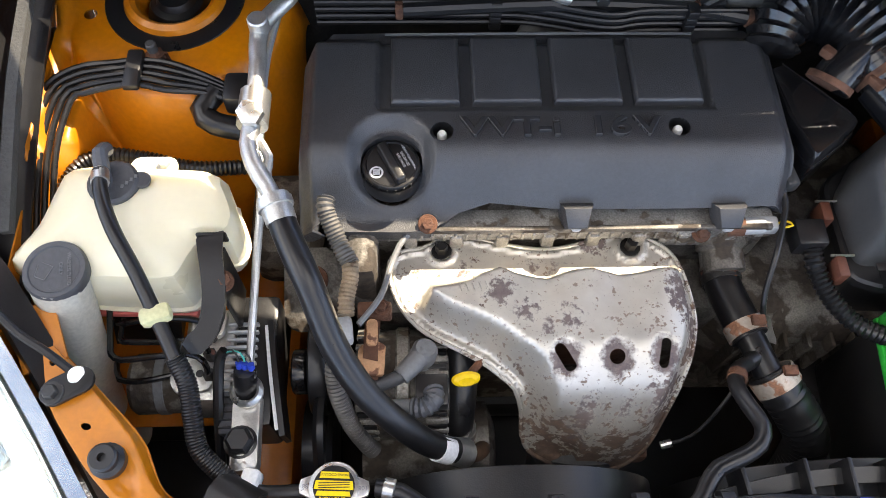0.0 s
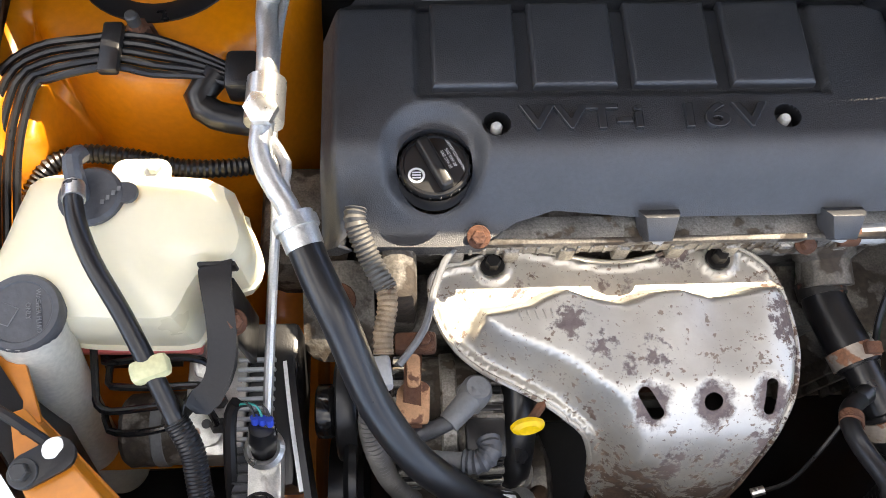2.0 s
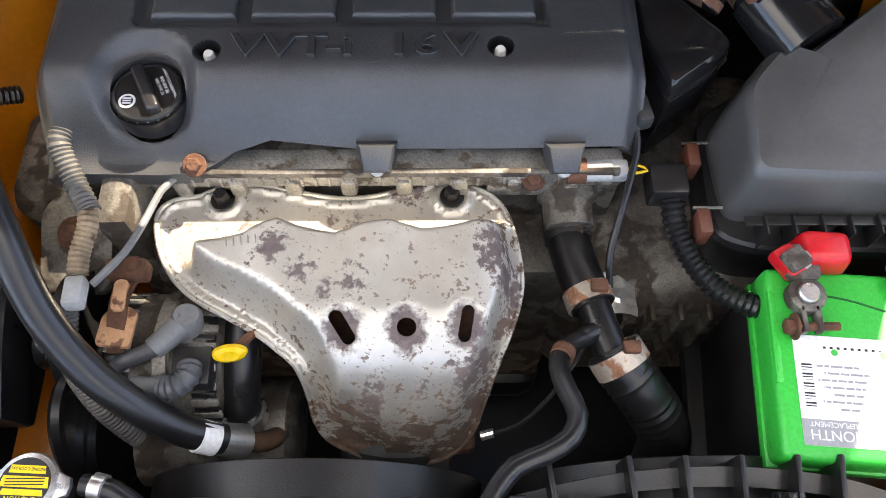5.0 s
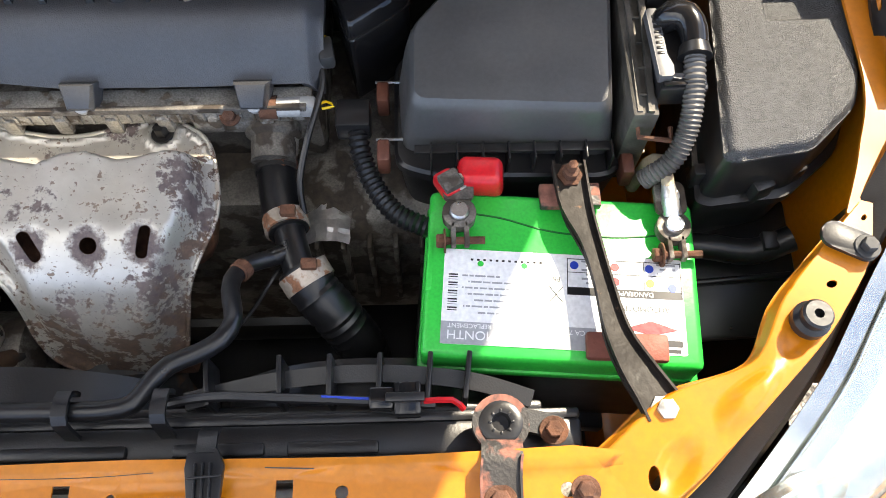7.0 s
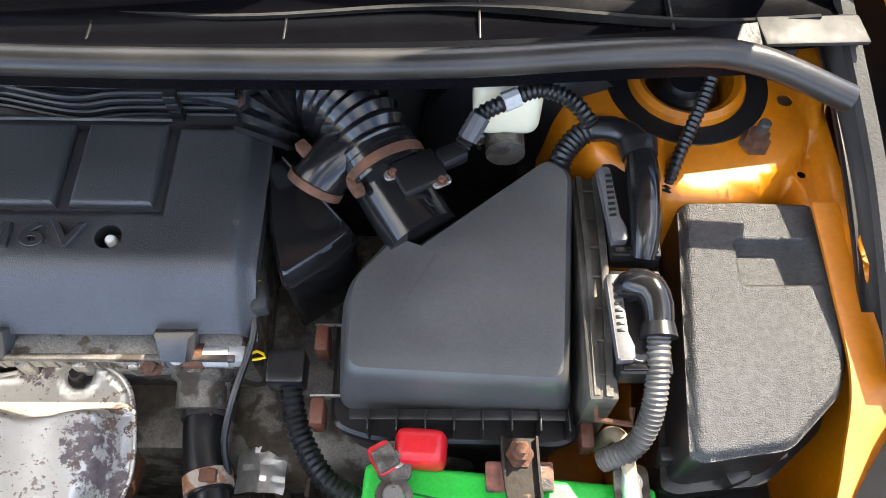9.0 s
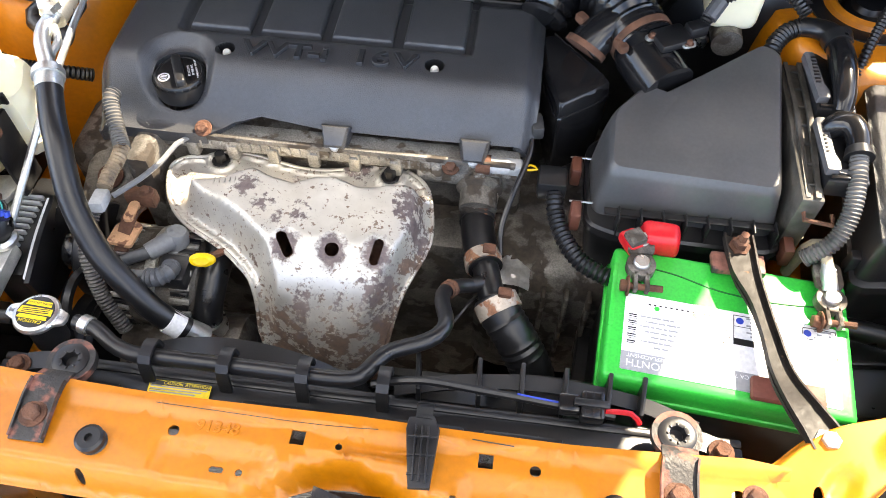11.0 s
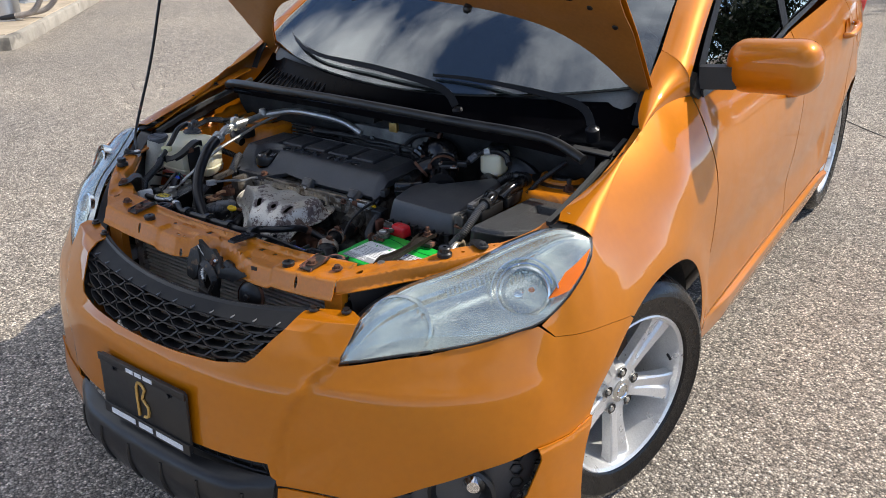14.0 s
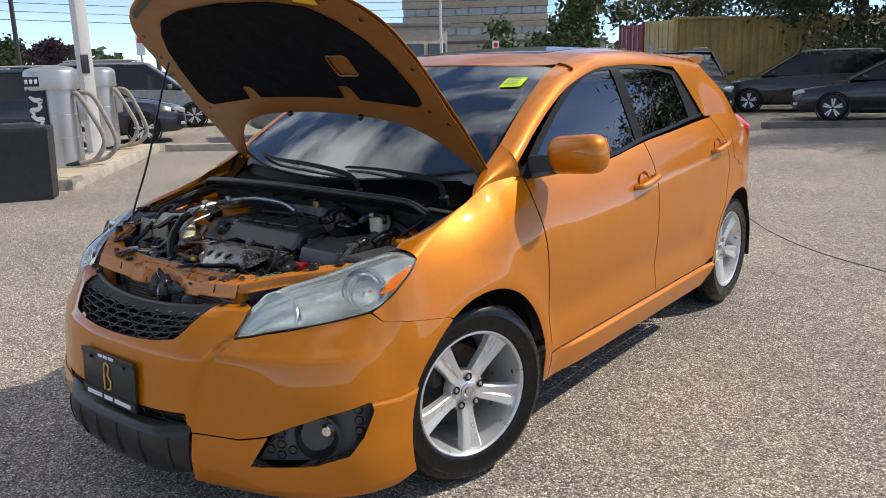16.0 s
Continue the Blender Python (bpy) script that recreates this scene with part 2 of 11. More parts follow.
def link_mesh(name, me, material, parent, label=""):
    me.materials.append(material)
    ob = new(name, me)
    if parent:
        ob.parent = parent
        root = parent
        while root.parent:
            root = root.parent
        ob.matrix_parent_inverse = Matrix.Translation(-root.location) if parent == root else Matrix()
    if label:
        ob["label"] = label
    return ob


def part(name, bm, material, parent, label="", sharp=34):
    bmesh.ops.recalc_face_normals(bm, faces=bm.faces)
    for f in bm.faces:
        f.smooth = True
    for e in bm.edges:
        if len(e.link_faces) == 2 and e.calc_face_angle(0) > radians(sharp):
            e.smooth = False
    me = bpy.data.meshes.new(name)
    bm.to_mesh(me)
    bm.free()
    return link_mesh(name, me, material, parent, label)


def bx(c, s, bevel=0.004, rot=(0, 0, 0), bm=None, seg=2, taper=1.0):
    """A box at c of size s, with rounded edges."""
    b = bmesh.new()
    bmesh.ops.create_cube(b, size=1)
    for v in b.verts:
        k = taper if v.co.z > 0 else 1.0
        v.co = Vector((v.co.x * s[0] * k, v.co.y * s[1] * k, v.co.z * s[2]))
    if bevel:
        bmesh.ops.bevel(b, geom=b.edges[:], offset=min(bevel, min(s) * 0.45), segments=seg, affect="EDGES", profile=0.5)
    b.transform(pose(*c, *rot))
    return join(bm, b)


def join(bm, b):
    if bm is None:
        return b
    me = bpy.data.meshes.new("t")
    b.to_mesh(me)
    b.free()
    bm.from_mesh(me)
    bpy.data.meshes.remove(me)
    return bm


def tube(pts, r, n=10, step=0.01, ridge=0.0, pitch=0.008, bm=None, smooth=True, caps=True, twist=None):
    """A pipe or hose along a curve; r a number or a list along it; ridge makes it corrugated."""
    b = bmesh.new()
    if ridge:
        step = pitch / 2
    p = spline(pts, step) if smooth else [Vector(q) for q in pts]
    m = len(p)
    rings, side = [], None
    for i, q in enumerate(p):
        d = (p[min(i + 1, m - 1)] - p[max(i - 1, 0)]).normalized()
        side = d.orthogonal() if side is None else (side - d * side.dot(d))
        side.normalize()
        up = d.cross(side)
        rr = r if isinstance(r, (int, float)) else np.interp(i / max(1, m - 1), np.linspace(0, 1, len(r)), r)
        if ridge:
            rr += ridge * (1 if i % 2 else -1)
        rings.append([b.verts.new(q + (side * math.cos(a) + up * math.sin(a)) * rr) for a in np.linspace(0, 2 * math.pi, n, endpoint=False)])
    for a, c in zip(rings, rings[1:]):
        for k in range(n):
            b.faces.new((a[k], a[(k + 1) % n], c[(k + 1) % n], c[k]))
    if caps:
        b.faces.new(rings[0][::-1])
        b.faces.new(rings[-1])
    return join(bm, b)


def lathe(profile, m=None, n=24, bm=None, a0=0.0, a1=360.0):
    """Turns (radius, height) pairs round z, then places them by m."""
    b = bmesh.new()
    full = a1 - a0 >= 360
    angles = np.radians(np.linspace(a0, a1, n, endpoint=not full))
    rings = []
    for r, h in profile:
        rings.append([b.verts.new((0, 0, h))] if r <= 1e-6 else [b.verts.new((r * math.cos(a), r * math.sin(a), h)) for a in angles])
    for a, c in zip(rings, rings[1:]):
        for k in range(n if full else n - 1):
            j = (k + 1) % n
            if len(a) == 1 and len(c) == 1:
                continue
            if len(a) == 1:
                b.faces.new((a[0], c[j], c[k]))
            elif len(c) == 1:
                b.faces.new((a[k], a[j], c[0]))
            else:
                b.faces.new((a[k], a[j], c[j], c[k]))
    if m is not None:
        b.transform(m)
    return join(bm, b)


def disc(r, h, m, n=20, bevel=0.0015, bm=None):
    """A solid short cylinder with softened rims, from z = 0 to h."""
    return lathe([(0, 0), (r, 0), (r, h - bevel), (r - bevel, h), (0, h)], m, n, bm)


def toward(at, axis, roll=0):
    """A pose at a place whose z axis points along axis."""
    return Matrix.Translation(at) @ Vector(axis).to_track_quat("Z", "Y").to_matrix().to_4x4() @ pose(0, 0, 0, 0, 0, roll)


def prism(outline, h, m=None, bevel=0.002, bm=None, seg=2, shrink=1.0):
    """A flat outline raised by h, with rounded edges; shrink draws the top in towards its middle."""
    b = bmesh.new()
    lo = [b.verts.new((x, y, 0)) for x, y in outline]
    cx, cy = sum(x for x, _ in outline) / len(outline), sum(y for _, y in outline) / len(outline)
    hi = [b.verts.new((cx + (x - cx) * shrink, cy + (y - cy) * shrink, h)) for x, y in outline]
    n = len(lo)
    b.faces.new(lo[::-1])
    top = b.faces.new(hi)
    for k in range(n):
        b.faces.new((lo[k], lo[(k + 1) % n], hi[(k + 1) % n], hi[k]))
    if bevel:
        bmesh.ops.bevel(b, geom=list(top.edges), offset=bevel, segments=seg, affect="EDGES", profile=0.5)
    if m is not None:
        b.transform(m)
    return join(bm, b)


def rounded(w, d, r, n=5, cx=0.0, cy=0.0):
    """The outline of a rectangle with round corners."""
    out = []
    for sx, sy, a0 in ((1, 1, 0), (-1, 1, 90), (-1, -1, 180), (1, -1, 270)):
        for k in range(n + 1):
            a = radians(a0 + 90 * k / n)
            out.append((cx + sx * (w / 2 - r) + r * math.cos(a), cy + sy * (d / 2 - r) + r * math.sin(a)))
    return out


def strap(pts, width, thick, across, bm=None, step=0.01, smooth=True):
    """A flat bar bent along a curve; width a number or a list along it."""
    b = bmesh.new()
    p = spline(pts, step) if smooth else [Vector(q) for q in pts]
    m = len(p)
    across = Vector(across).normalized()
    rings = []
    for i, q in enumerate(p):
        d = (p[min(i + 1, m - 1)] - p[max(i - 1, 0)]).normalized()
        s = (across - d * across.dot(d)).normalized()
        u = d.cross(s)
        w = (width if isinstance(width, (int, float)) else np.interp(i / (m - 1), np.linspace(0, 1, len(width)), width)) / 2
        rings.append([b.verts.new(q + s * x * w + u * y * thick / 2) for x, y in ((-1, -1), (1, -1), (1, 1), (-1, 1))])
    for a, c in zip(rings, rings[1:]):
        for k in range(4):
            b.faces.new((a[k], a[(k + 1) % 4], c[(k + 1) % 4], c[k]))
    b.faces.new(rings[0][::-1])
    b.faces.new(rings[-1])
    return join(bm, b)


def hexbolt(at, axis, r=0.008, h=0.006, bm=None):
    """A hexagon head on a washer."""
    m = toward(at, axis)
    b = disc(r * 1.6, h * 0.3, m, 16, 0.0006, bm)
    return lathe([(0, 0), (r, 0), (r, h), (r * 0.85, h * 1.2), (0, h * 1.2)], m @ Matrix.Translation((0, 0, h * 0.3)), 6, b)


def sheet(name, outline, holes, f, material, parent, label="", step=0.03, thick=0.0015, flip=False):
    """A curved panel: an outline (u, v) with holes, laid on the surface f(u, v), with thickness and exact shading normals."""
    b = bmesh.new()
    for loop in [outline, *holes]:
        vs = [b.verts.new((u, v, 0)) for u, v in loop]
        for k in range(len(vs)):
            b.edges.new((vs[k], vs[(k + 1) % len(vs)]))
    bmesh.ops.triangle_fill(b, use_beauty=True, use_dissolve=False, edges=b.edges[:], normal=(0, 0, 1))
    su, sv = step if isinstance(step, tuple) else (step, step)
    for ax, st in ((0, su), (1, sv)):
        lo, hi = min(p[ax] for p in outline), max(p[ax] for p in outline)
        k = max(1, int((hi - lo) / st))
        no = (1, 0, 0) if ax == 0 else (0, 1, 0)
        for i in range(1, k):
            at = lo + (hi - lo) * i / k
            bmesh.ops.bisect_plane(b, geom=b.verts[:] + b.edges[:] + b.faces[:], dist=1e-5, plane_co=(at, 0, 0) if ax == 0 else (0, at, 0), plane_no=no)
    b.verts.index_update()
    uv = [(v.co.x, v.co.y) for v in b.verts]
    faces = [[v.index for v in q.verts] if q.normal.z >= 0 else [v.index for v in q.verts][::-1] for q in b.faces]
    rim = []
    for e in b.edges:
        if len(e.link_faces) == 1:
            lp = e.link_faces[0].loops
            for q in lp:
                if q.edge == e:
                    rim.append((q.vert.index, q.link_loop_next.vert.index) if e.link_faces[0].normal.z >= 0 else (q.link_loop_next.vert.index, q.vert.index))
    b.free()
    P, N = [], []
    s = -1 if flip else 1
    for u, v in uv:
        p, e = Vector(f(u, v)), 0.002
        nn = (Vector(f(u + e, v)) - Vector(f(u - e, v))).cross(Vector(f(u, v + e)) - Vector(f(u, v - e)))
        P.append(p)
        N.append((nn.normalized() if nn.length > 1e-12 else Vector((0, 0, 1))) * s)
    k = len(P)
    verts = P + [p - n * thick for p, n in zip(P, N)]
    norm = N + [-n for n in N]
    fs = [q if s > 0 else q[::-1] for q in faces] + [[i + k for i in (q[::-1] if s > 0 else q)] for q in faces]
    for i, j in rim:
        o = len(verts)
        verts += [P[i], P[j], P[j] - N[j] * thick, P[i] - N[i] * thick]
        norm += [Vector((0, 0, 0))] * 4
        fs.append([o + 3, o + 2, o + 1, o] if s > 0 else [o, o + 1, o + 2, o + 3])
    me = bpy.data.meshes.new(name)
    me.from_pydata([tuple(p) for p in verts], [], fs)
    me.polygons.foreach_set("use_smooth", [True] * len(me.polygons))
    me.normals_split_custom_set_from_vertices([tuple(n) for n in norm])
    return link_mesh(name, me, material, parent, label)


def words(name, body, size, m, material, parent, depth=0.0004, label="", squash=1.0, bold=0.0, edge=0.0):
    """Letters in the built-in font, as a mesh; m: their middle, x along the line, z out of the surface."""
    cu = bpy.data.curves.new(name, "FONT")
    cu.body, cu.size, cu.extrude, cu.align_x, cu.align_y = body, size, depth, "CENTER", "CENTER"
    cu.offset, cu.bevel_depth = bold, edge
    ob = bpy.data.objects.new(name, cu)
    me = bpy.data.meshes.new_from_object(ob)
    bpy.data.objects.remove(ob)
    me.transform(m @ Matrix.Diagonal((squash, 1, 1, 1)))
    me.shade_flat()
    return link_mesh(name, me, material, parent, label)


def plane_pose(at, xdir, ydir):
    """A pose whose x and y run along the given ways."""
    x = Vector(xdir).normalized()
    z = x.cross(Vector(ydir)).normalized()
    y = z.cross(x)
    return Matrix.Translation(at) @ Matrix((x, y, z)).transposed().to_4x4()


def fillet(pts, r=0.012, n=4):
    """Rounds the corners of an outline."""
    out = []
    m = len(pts)
    for i in range(m):
        p, a, b = Vector((*pts[i], 0)), Vector((*pts[i - 1], 0)), Vector((*pts[(i + 1) % m], 0))
        u, v = (a - p), (b - p)
        k = min(r, u.length * 0.4, v.length * 0.4)
        s, e = p + u.normalized() * k, p + v.normalized() * k
        for j in range(n + 1):
            t = j / n
            q = s * (1 - t) ** 2 + p * 2 * t * (1 - t) + e * t * t
            out.append((q.x, q.y))
    return out


def arc(cx, cy, r, a0, a1, n=16):
    return [(cx + r * math.cos(radians(a)), cy + r * math.sin(radians(a))) for a in np.linspace(a0, a1, n)]


def dot(r, cx, cy, n=12):
    return [(cx + r * math.cos(a), cy + r * math.sin(a)) for a in np.linspace(0, 2 * math.pi, n, endpoint=False)]


# ---- ground ----
def ground_material():
    """Chip seal: light and dark stones in grey binder, worn paler in broad patches, with a few stains and fine cracks."""
    m = bpy.data.materials.new("worn_chip_seal_asphalt")
    m.use_nodes = True
    n, l = m.node_tree.nodes, m.node_tree.links
    b = n["Principled BSDF"]
    tc = n.new("ShaderNodeTexCoord")

    def tex(kind, scale, detail=None, rough=None):
        t = n.new("ShaderNodeTex" + kind)
        t.inputs["Scale"].default_value = scale
        if detail is not None:
            t.inputs["Detail"].default_value = detail
        if rough is not None:
            t.inputs["Roughness"].default_value = rough
        l.new(tc.outputs["Object"], t.inputs["Vector"])
        return t

    def ramp(src, *stops):
        r = n.new("ShaderNodeValToRGB")
        while len(r.color_ramp.elements) < len(stops):
            r.color_ramp.elements.new(0.5)
        for e, (at, c) in zip(r.color_ramp.elements, stops):
            e.position, e.color = at, (*c, 1)
        l.new(src, r.inputs[0])
        return r.outputs[0]

    def times(a, c, f=1.0):
        x = n.new("ShaderNodeMixRGB")
        x.blend_type, x.inputs[0].default_value = "MULTIPLY", f
        l.new(a, x.inputs[1])
        l.new(c, x.inputs[2])
        return x.outputs[0]

    stone, pebble = tex("Voronoi", 118), tex("Voronoi", 290)
    sep = n.new("ShaderNodeSeparateColor")
    l.new(stone.outputs["Color"], sep.inputs[0])
    tone = ramp(sep.outputs[0], (0.0, (0.15, 0.132, 0.112)), (0.3, (0.36, 0.315, 0.262)), (0.75, (0.58, 0.51, 0.425)), (1.0, (0.95, 0.87, 0.75)))
    sep2 = n.new("ShaderNodeSeparateColor")
    l.new(pebble.outputs["Color"], sep2.inputs[0])
    tone = times(tone, ramp(sep2.outputs[0], (0.0, (0.42, 0.42, 0.42)), (1.0, (1.5, 1.5, 1.5))))
    tone = times(tone, ramp(stone.outputs["Distance"], (0.25, (1.12, 1.12, 1.12)), (0.65, (0.5, 0.5, 0.51))))
    tone = times(tone, ramp(tex("Noise", 0.55, 6).outputs[0], (0.3, (0.80, 0.80, 0.81)), (0.75, (1.14, 1.11, 1.06))))
    tone = times(tone, ramp(tex("Noise", 7.0, 5, 0.7).outputs[0], (0.32, (0.78, 0.78, 0.78)), (0.7, (1.12, 1.12, 1.12))))
    l.new(tone, b.inputs["Base Color"])
    b.inputs["Roughness"].default_value = 0.85
    bp = n.new("ShaderNodeBump")
    bp.invert = True
    bp.inputs["Strength"].default_value, bp.inputs["Distance"].default_value = 0.9, 0.006
    l.new(stone.outputs["Distance"], bp.inputs["Height"])
    l.new(bp.outputs[0], b.inputs["Normal"])
    return m


bm = bmesh.new()
bmesh.ops.create_grid(bm, x_segments=20, y_segments=20, size=900)
tagged(part("ground", bm, ground_material(), None), "worn grey chip-seal asphalt of a car lot", "ground", kind="structure")

# ---- the car's body ----
car = thing("car", (0, 2.2, 0), "orange compact hatchback with its hood propped open", "car")
top_y = pchip([0.40, 0.68, 0.85, 1.0, 1.15, 1.33, 1.6, 1.95, 2.37, 2.76, 3.11, 3.5, 4.2], [0.74, 0.857, 0.925, 0.978, 1.03, 1.04, 1.025, 1.03, 1.077, 1.106, 1.134, 1.15, 1.12])
wide_y = pchip([0.40, 0.5, 0.6, 0.75, 0.95, 1.3, 2.2, 3.1, 3.50, 3.75, 4.0, 4.2], [0.80, 0.840, 0.864, 0.878, 0.884, 0.880, 0.880, 0.882, 0.878, 0.852, 0.775, 0.62])
lean_y = pchip([0.4, 0.51, 0.56, 0.61, 0.68, 1.0, 1.2, 1.4, 2.4, 3.2, 4.2], [0.06, 0.062, 0.046, 0.046, 0.072, 0.135, 0.13, 0.095, 0.09, 0.085, 0.08])


def side(y, z):
    """The left flank's surface."""
    x = wide_y(y)
    t = top_y(y)
    k = max(0.0, (z - (t - 0.30)) / 0.30)
    x -= lean_y(y) * k ** 2.2
    if z < 0.42:
        x -= 0.05 * ((0.42 - z) / 0.25) ** 2
    for cy in (0.935, 3.53):
        d = math.hypot(y - cy, z - 0.322)
        x += 0.012 * math.exp(-((d - 0.40) / 0.06) ** 2)
    x -= 0.012 * math.exp(-((z - 0.50) / 0.09) ** 2) * (1 if 1.35 < y < 3.0 else 0)
    return (x, y, z)


def mirrored(f):
    return lambda u, v: (-f(u, v)[0], f(u, v)[1], f(u, v)[2])


def both(name, outline, holes, f, material, parent, label="", step=0.03, thick=0.0015):
    a = sheet(name, outline, holes, f, material, parent, label, step, thick)
    b = sheet(name, outline, holes, mirrored(f), material, parent, label, step, thick, flip=True)
    return a, b


ARCH_F, ARCH_R = (0.935, 0.322, 0.385), (3.53, 0.322, 0.385)
fender = [(0.484, 0.735), (0.507, 0.7045), (0.60, 0.6895), (0.735, 0.6705)] + arc(*ARCH_F, 118, -2, 22)[0:] + [(1.335, 0.242), (1.372, 0.238), (1.368, 0.5), (1.345, 0.75), (1.318, 0.93), (1.325, 1.036)]
fender += [(1.20, 1.045), (1.10, 1.018), (1.0, 0.978), (0.92, 0.95), (0.85, 0.925), (0.76, 0.89), (0.684, 0.859), (0.652, 0.845), (0.598, 0.812), (0.553, 0.779), (0.514, 0.750)]
both("fender", fender, [], side, ORANGE, car)
FENDER_IN = [pchip([0.675, 0.698, 0.80, 0.95, 1.022, 1.05], [c[k] for c in ((0.722, 0.886), (0.713, 0.894), (0.722, 0.916), (0.735, 0.950), (0.752, 0.980), (0.754, 0.995))]) for k in (0, 1)]


def fender_roll(y, v):
    """The fender's top, rolled over from the flank to its inner edge beside the bay."""
    a = Vector(side(y, top_y(y)))
    e = Vector(side(y, top_y(y) - 0.01))
    c = Vector((FENDER_IN[0](y), y, FENDER_IN[1](y)))
    k = (a - e) * min(3.0, (a - c).length / 0.022)
    m = a + k
    return tuple(a * (1 - v) ** 2 + m * (2 * v * (1 - v)) + c * v * v)


both("fender_top", [(y, 0) for y in np.linspace(0.684, 1.05, 16)] + [(y, 1) for y in np.linspace(1.05, 0.675, 16)], [], fender_roll, ORANGE, car, "orange rolled top of the fender", (0.03, 0.12), 0.002)
sill = [(1.377, 0.238), (3.0, 0.238), (3.08, 0.29), (3.12, 0.347), (1.377, 0.347)]
both("sill_skirt", sill, [], lambda y, z: (side(y, z)[0] + 0.001 + 0.018 * smooth((0.347 - z) / 0.014) * smooth((y - 1.377) / 0.30), y, z), ORANGE, car, "", (0.06, 0.006))
door_f = [(1.376, 0.352), (2.362, 0.352), (2.368, 0.7), (2.362, 0.95), (2.36, top_y(2.36) - 0.004)] + [(y, top_y(y) - 0.004) for y in np.linspace(2.2, 1.4, 9)] + [(1.331, 1.03), (1.325, 0.93), (1.352, 0.75), (1.374, 0.5)]
door_r = [(2.369, 0.352), (3.03, 0.352)] + arc(3.53, 0.322, 0.42, 172, 128, 8) + [(3.30, 0.72), (3.345, 0.85), (3.31, 1.0), (3.20, top_y(3.2) - 0.004)] + [(y, top_y(y) - 0.004) for y in np.linspace(3.1, 2.367, 8)] + [(2.369, 0.95), (2.375, 0.7)]
doors = both("door", door_f, [], side, ORANGE, car, "orange front door") + both("door", door_r, [], side, ORANGE, car, "orange rear door")
quarter = [(3.07, 0.33)] + arc(3.53, 0.322, 0.413, 176, 128, 8) + [(3.307, 0.72), (3.352, 0.85), (3.317, 1.0), (3.207, top_y(3.2) - 0.002), (3.25, 1.146), (3.52, 1.140), (3.64, 1.10), (3.75, 1.06), (3.90, 0.98), (4.02, 0.90), (4.12, 0.72), (4.12, 0.45), (4.03, 0.26), (3.93, 0.23)] + arc(*ARCH_R, -8, 178, 26)
both("rear_quarter_panel", quarter, [], side, ORANGE, car)
flap = rounded(0.17, 0.19, 0.04, 5, 3.58, 0.94)
sheet("fuel_flap_gap", rounded(0.178, 0.198, 0.043, 5, 3.58, 0.94), [], lambda y, z: (side(y, z)[0] + 0.0004, y, z), INK, car, "dark gap round the fuel flap", 0.04, 0.0008)
sheet("fuel_flap", flap, [], lambda y, z: (side(y, z)[0] + 0.0014, y, z), ORANGE, car, "orange fuel flap", 0.03, 0.0016)

TRIM = matte(mat("matt_black_trim", (0.010, 0.010, 0.011), 0.55, var=0.15), 0.2)
# greenhouse: side glass, pillars, roof
def glass_x(z):
    return 0.790 - (z - 1.03) * 0.30 - max(0, z - 1.36) ** 2 * 3.0


def green(y, z):
    return (glass_x(z) - 0.02 * max(0, (y - 2.4) / 1.2) ** 2, y, z)


roof_side = pchip([1.20, 1.30, 1.45, 1.62, 1.80, 2.0, 2.2, 2.5, 2.9, 3.25, 3.55, 3.85], [1.09, 1.145, 1.235, 1.325, 1.400, 1.450, 1.476, 1.482, 1.468, 1.446, 1.416, 1.376])
win_f = [(1.36, 1.048), (1.5, 1.04), (1.95, 1.040), (2.31, 1.078), (2.235, 1.41), (2.1, 1.405), (1.97, 1.385), (1.82, 1.33), (1.66, 1.245), (1.5, 1.145)]
win_r = [(2.395, 1.085), (2.76, 1.115), (3.02, 1.135), (2.985, 1.24), (2.92, 1.375), (2.7, 1.402), (2.42, 1.413), (2.33, 1.412)]
for s, fm in ((1, green), (-1, mirrored(green))):
    for w in (win_f, win_r):
        g = sheet("side_window", w, [], lambda u, v, fm=fm: fm(u, v), TINT, car, "dark tinted side glass", 0.06, 0.004, flip=s < 0)
        g.visible_shadow = True
frame_out = [(1.30, 1.05), (1.335, 1.028)] + [(y, top_y(y) + 0.002) for y in np.linspace(1.45, 3.1, 10)] + [(3.235, 1.146), (3.12, 1.26), (2.985, 1.385), (2.7, 1.424), (2.4, 1.437), (2.1, 1.43), (1.94, 1.405), (1.80, 1.353), (1.64, 1.268), (1.47, 1.165)]
def c_pillar(y, z):
    """The panel between the rear side glass and the tailgate."""
    a, b = min(1, max(0, (z - 1.13) / 0.24)), 1 - smooth((y - 3.20) / 0.34)
    k = 1 - (1 - a) * (1 - b)
    return (side(y, min(z, 1.14))[0] * (1 - k) + (glass_x(z) + 0.008) * k - 0.05 * max(0, (y - 3.3) / 0.4) ** 2 * a, y, z)


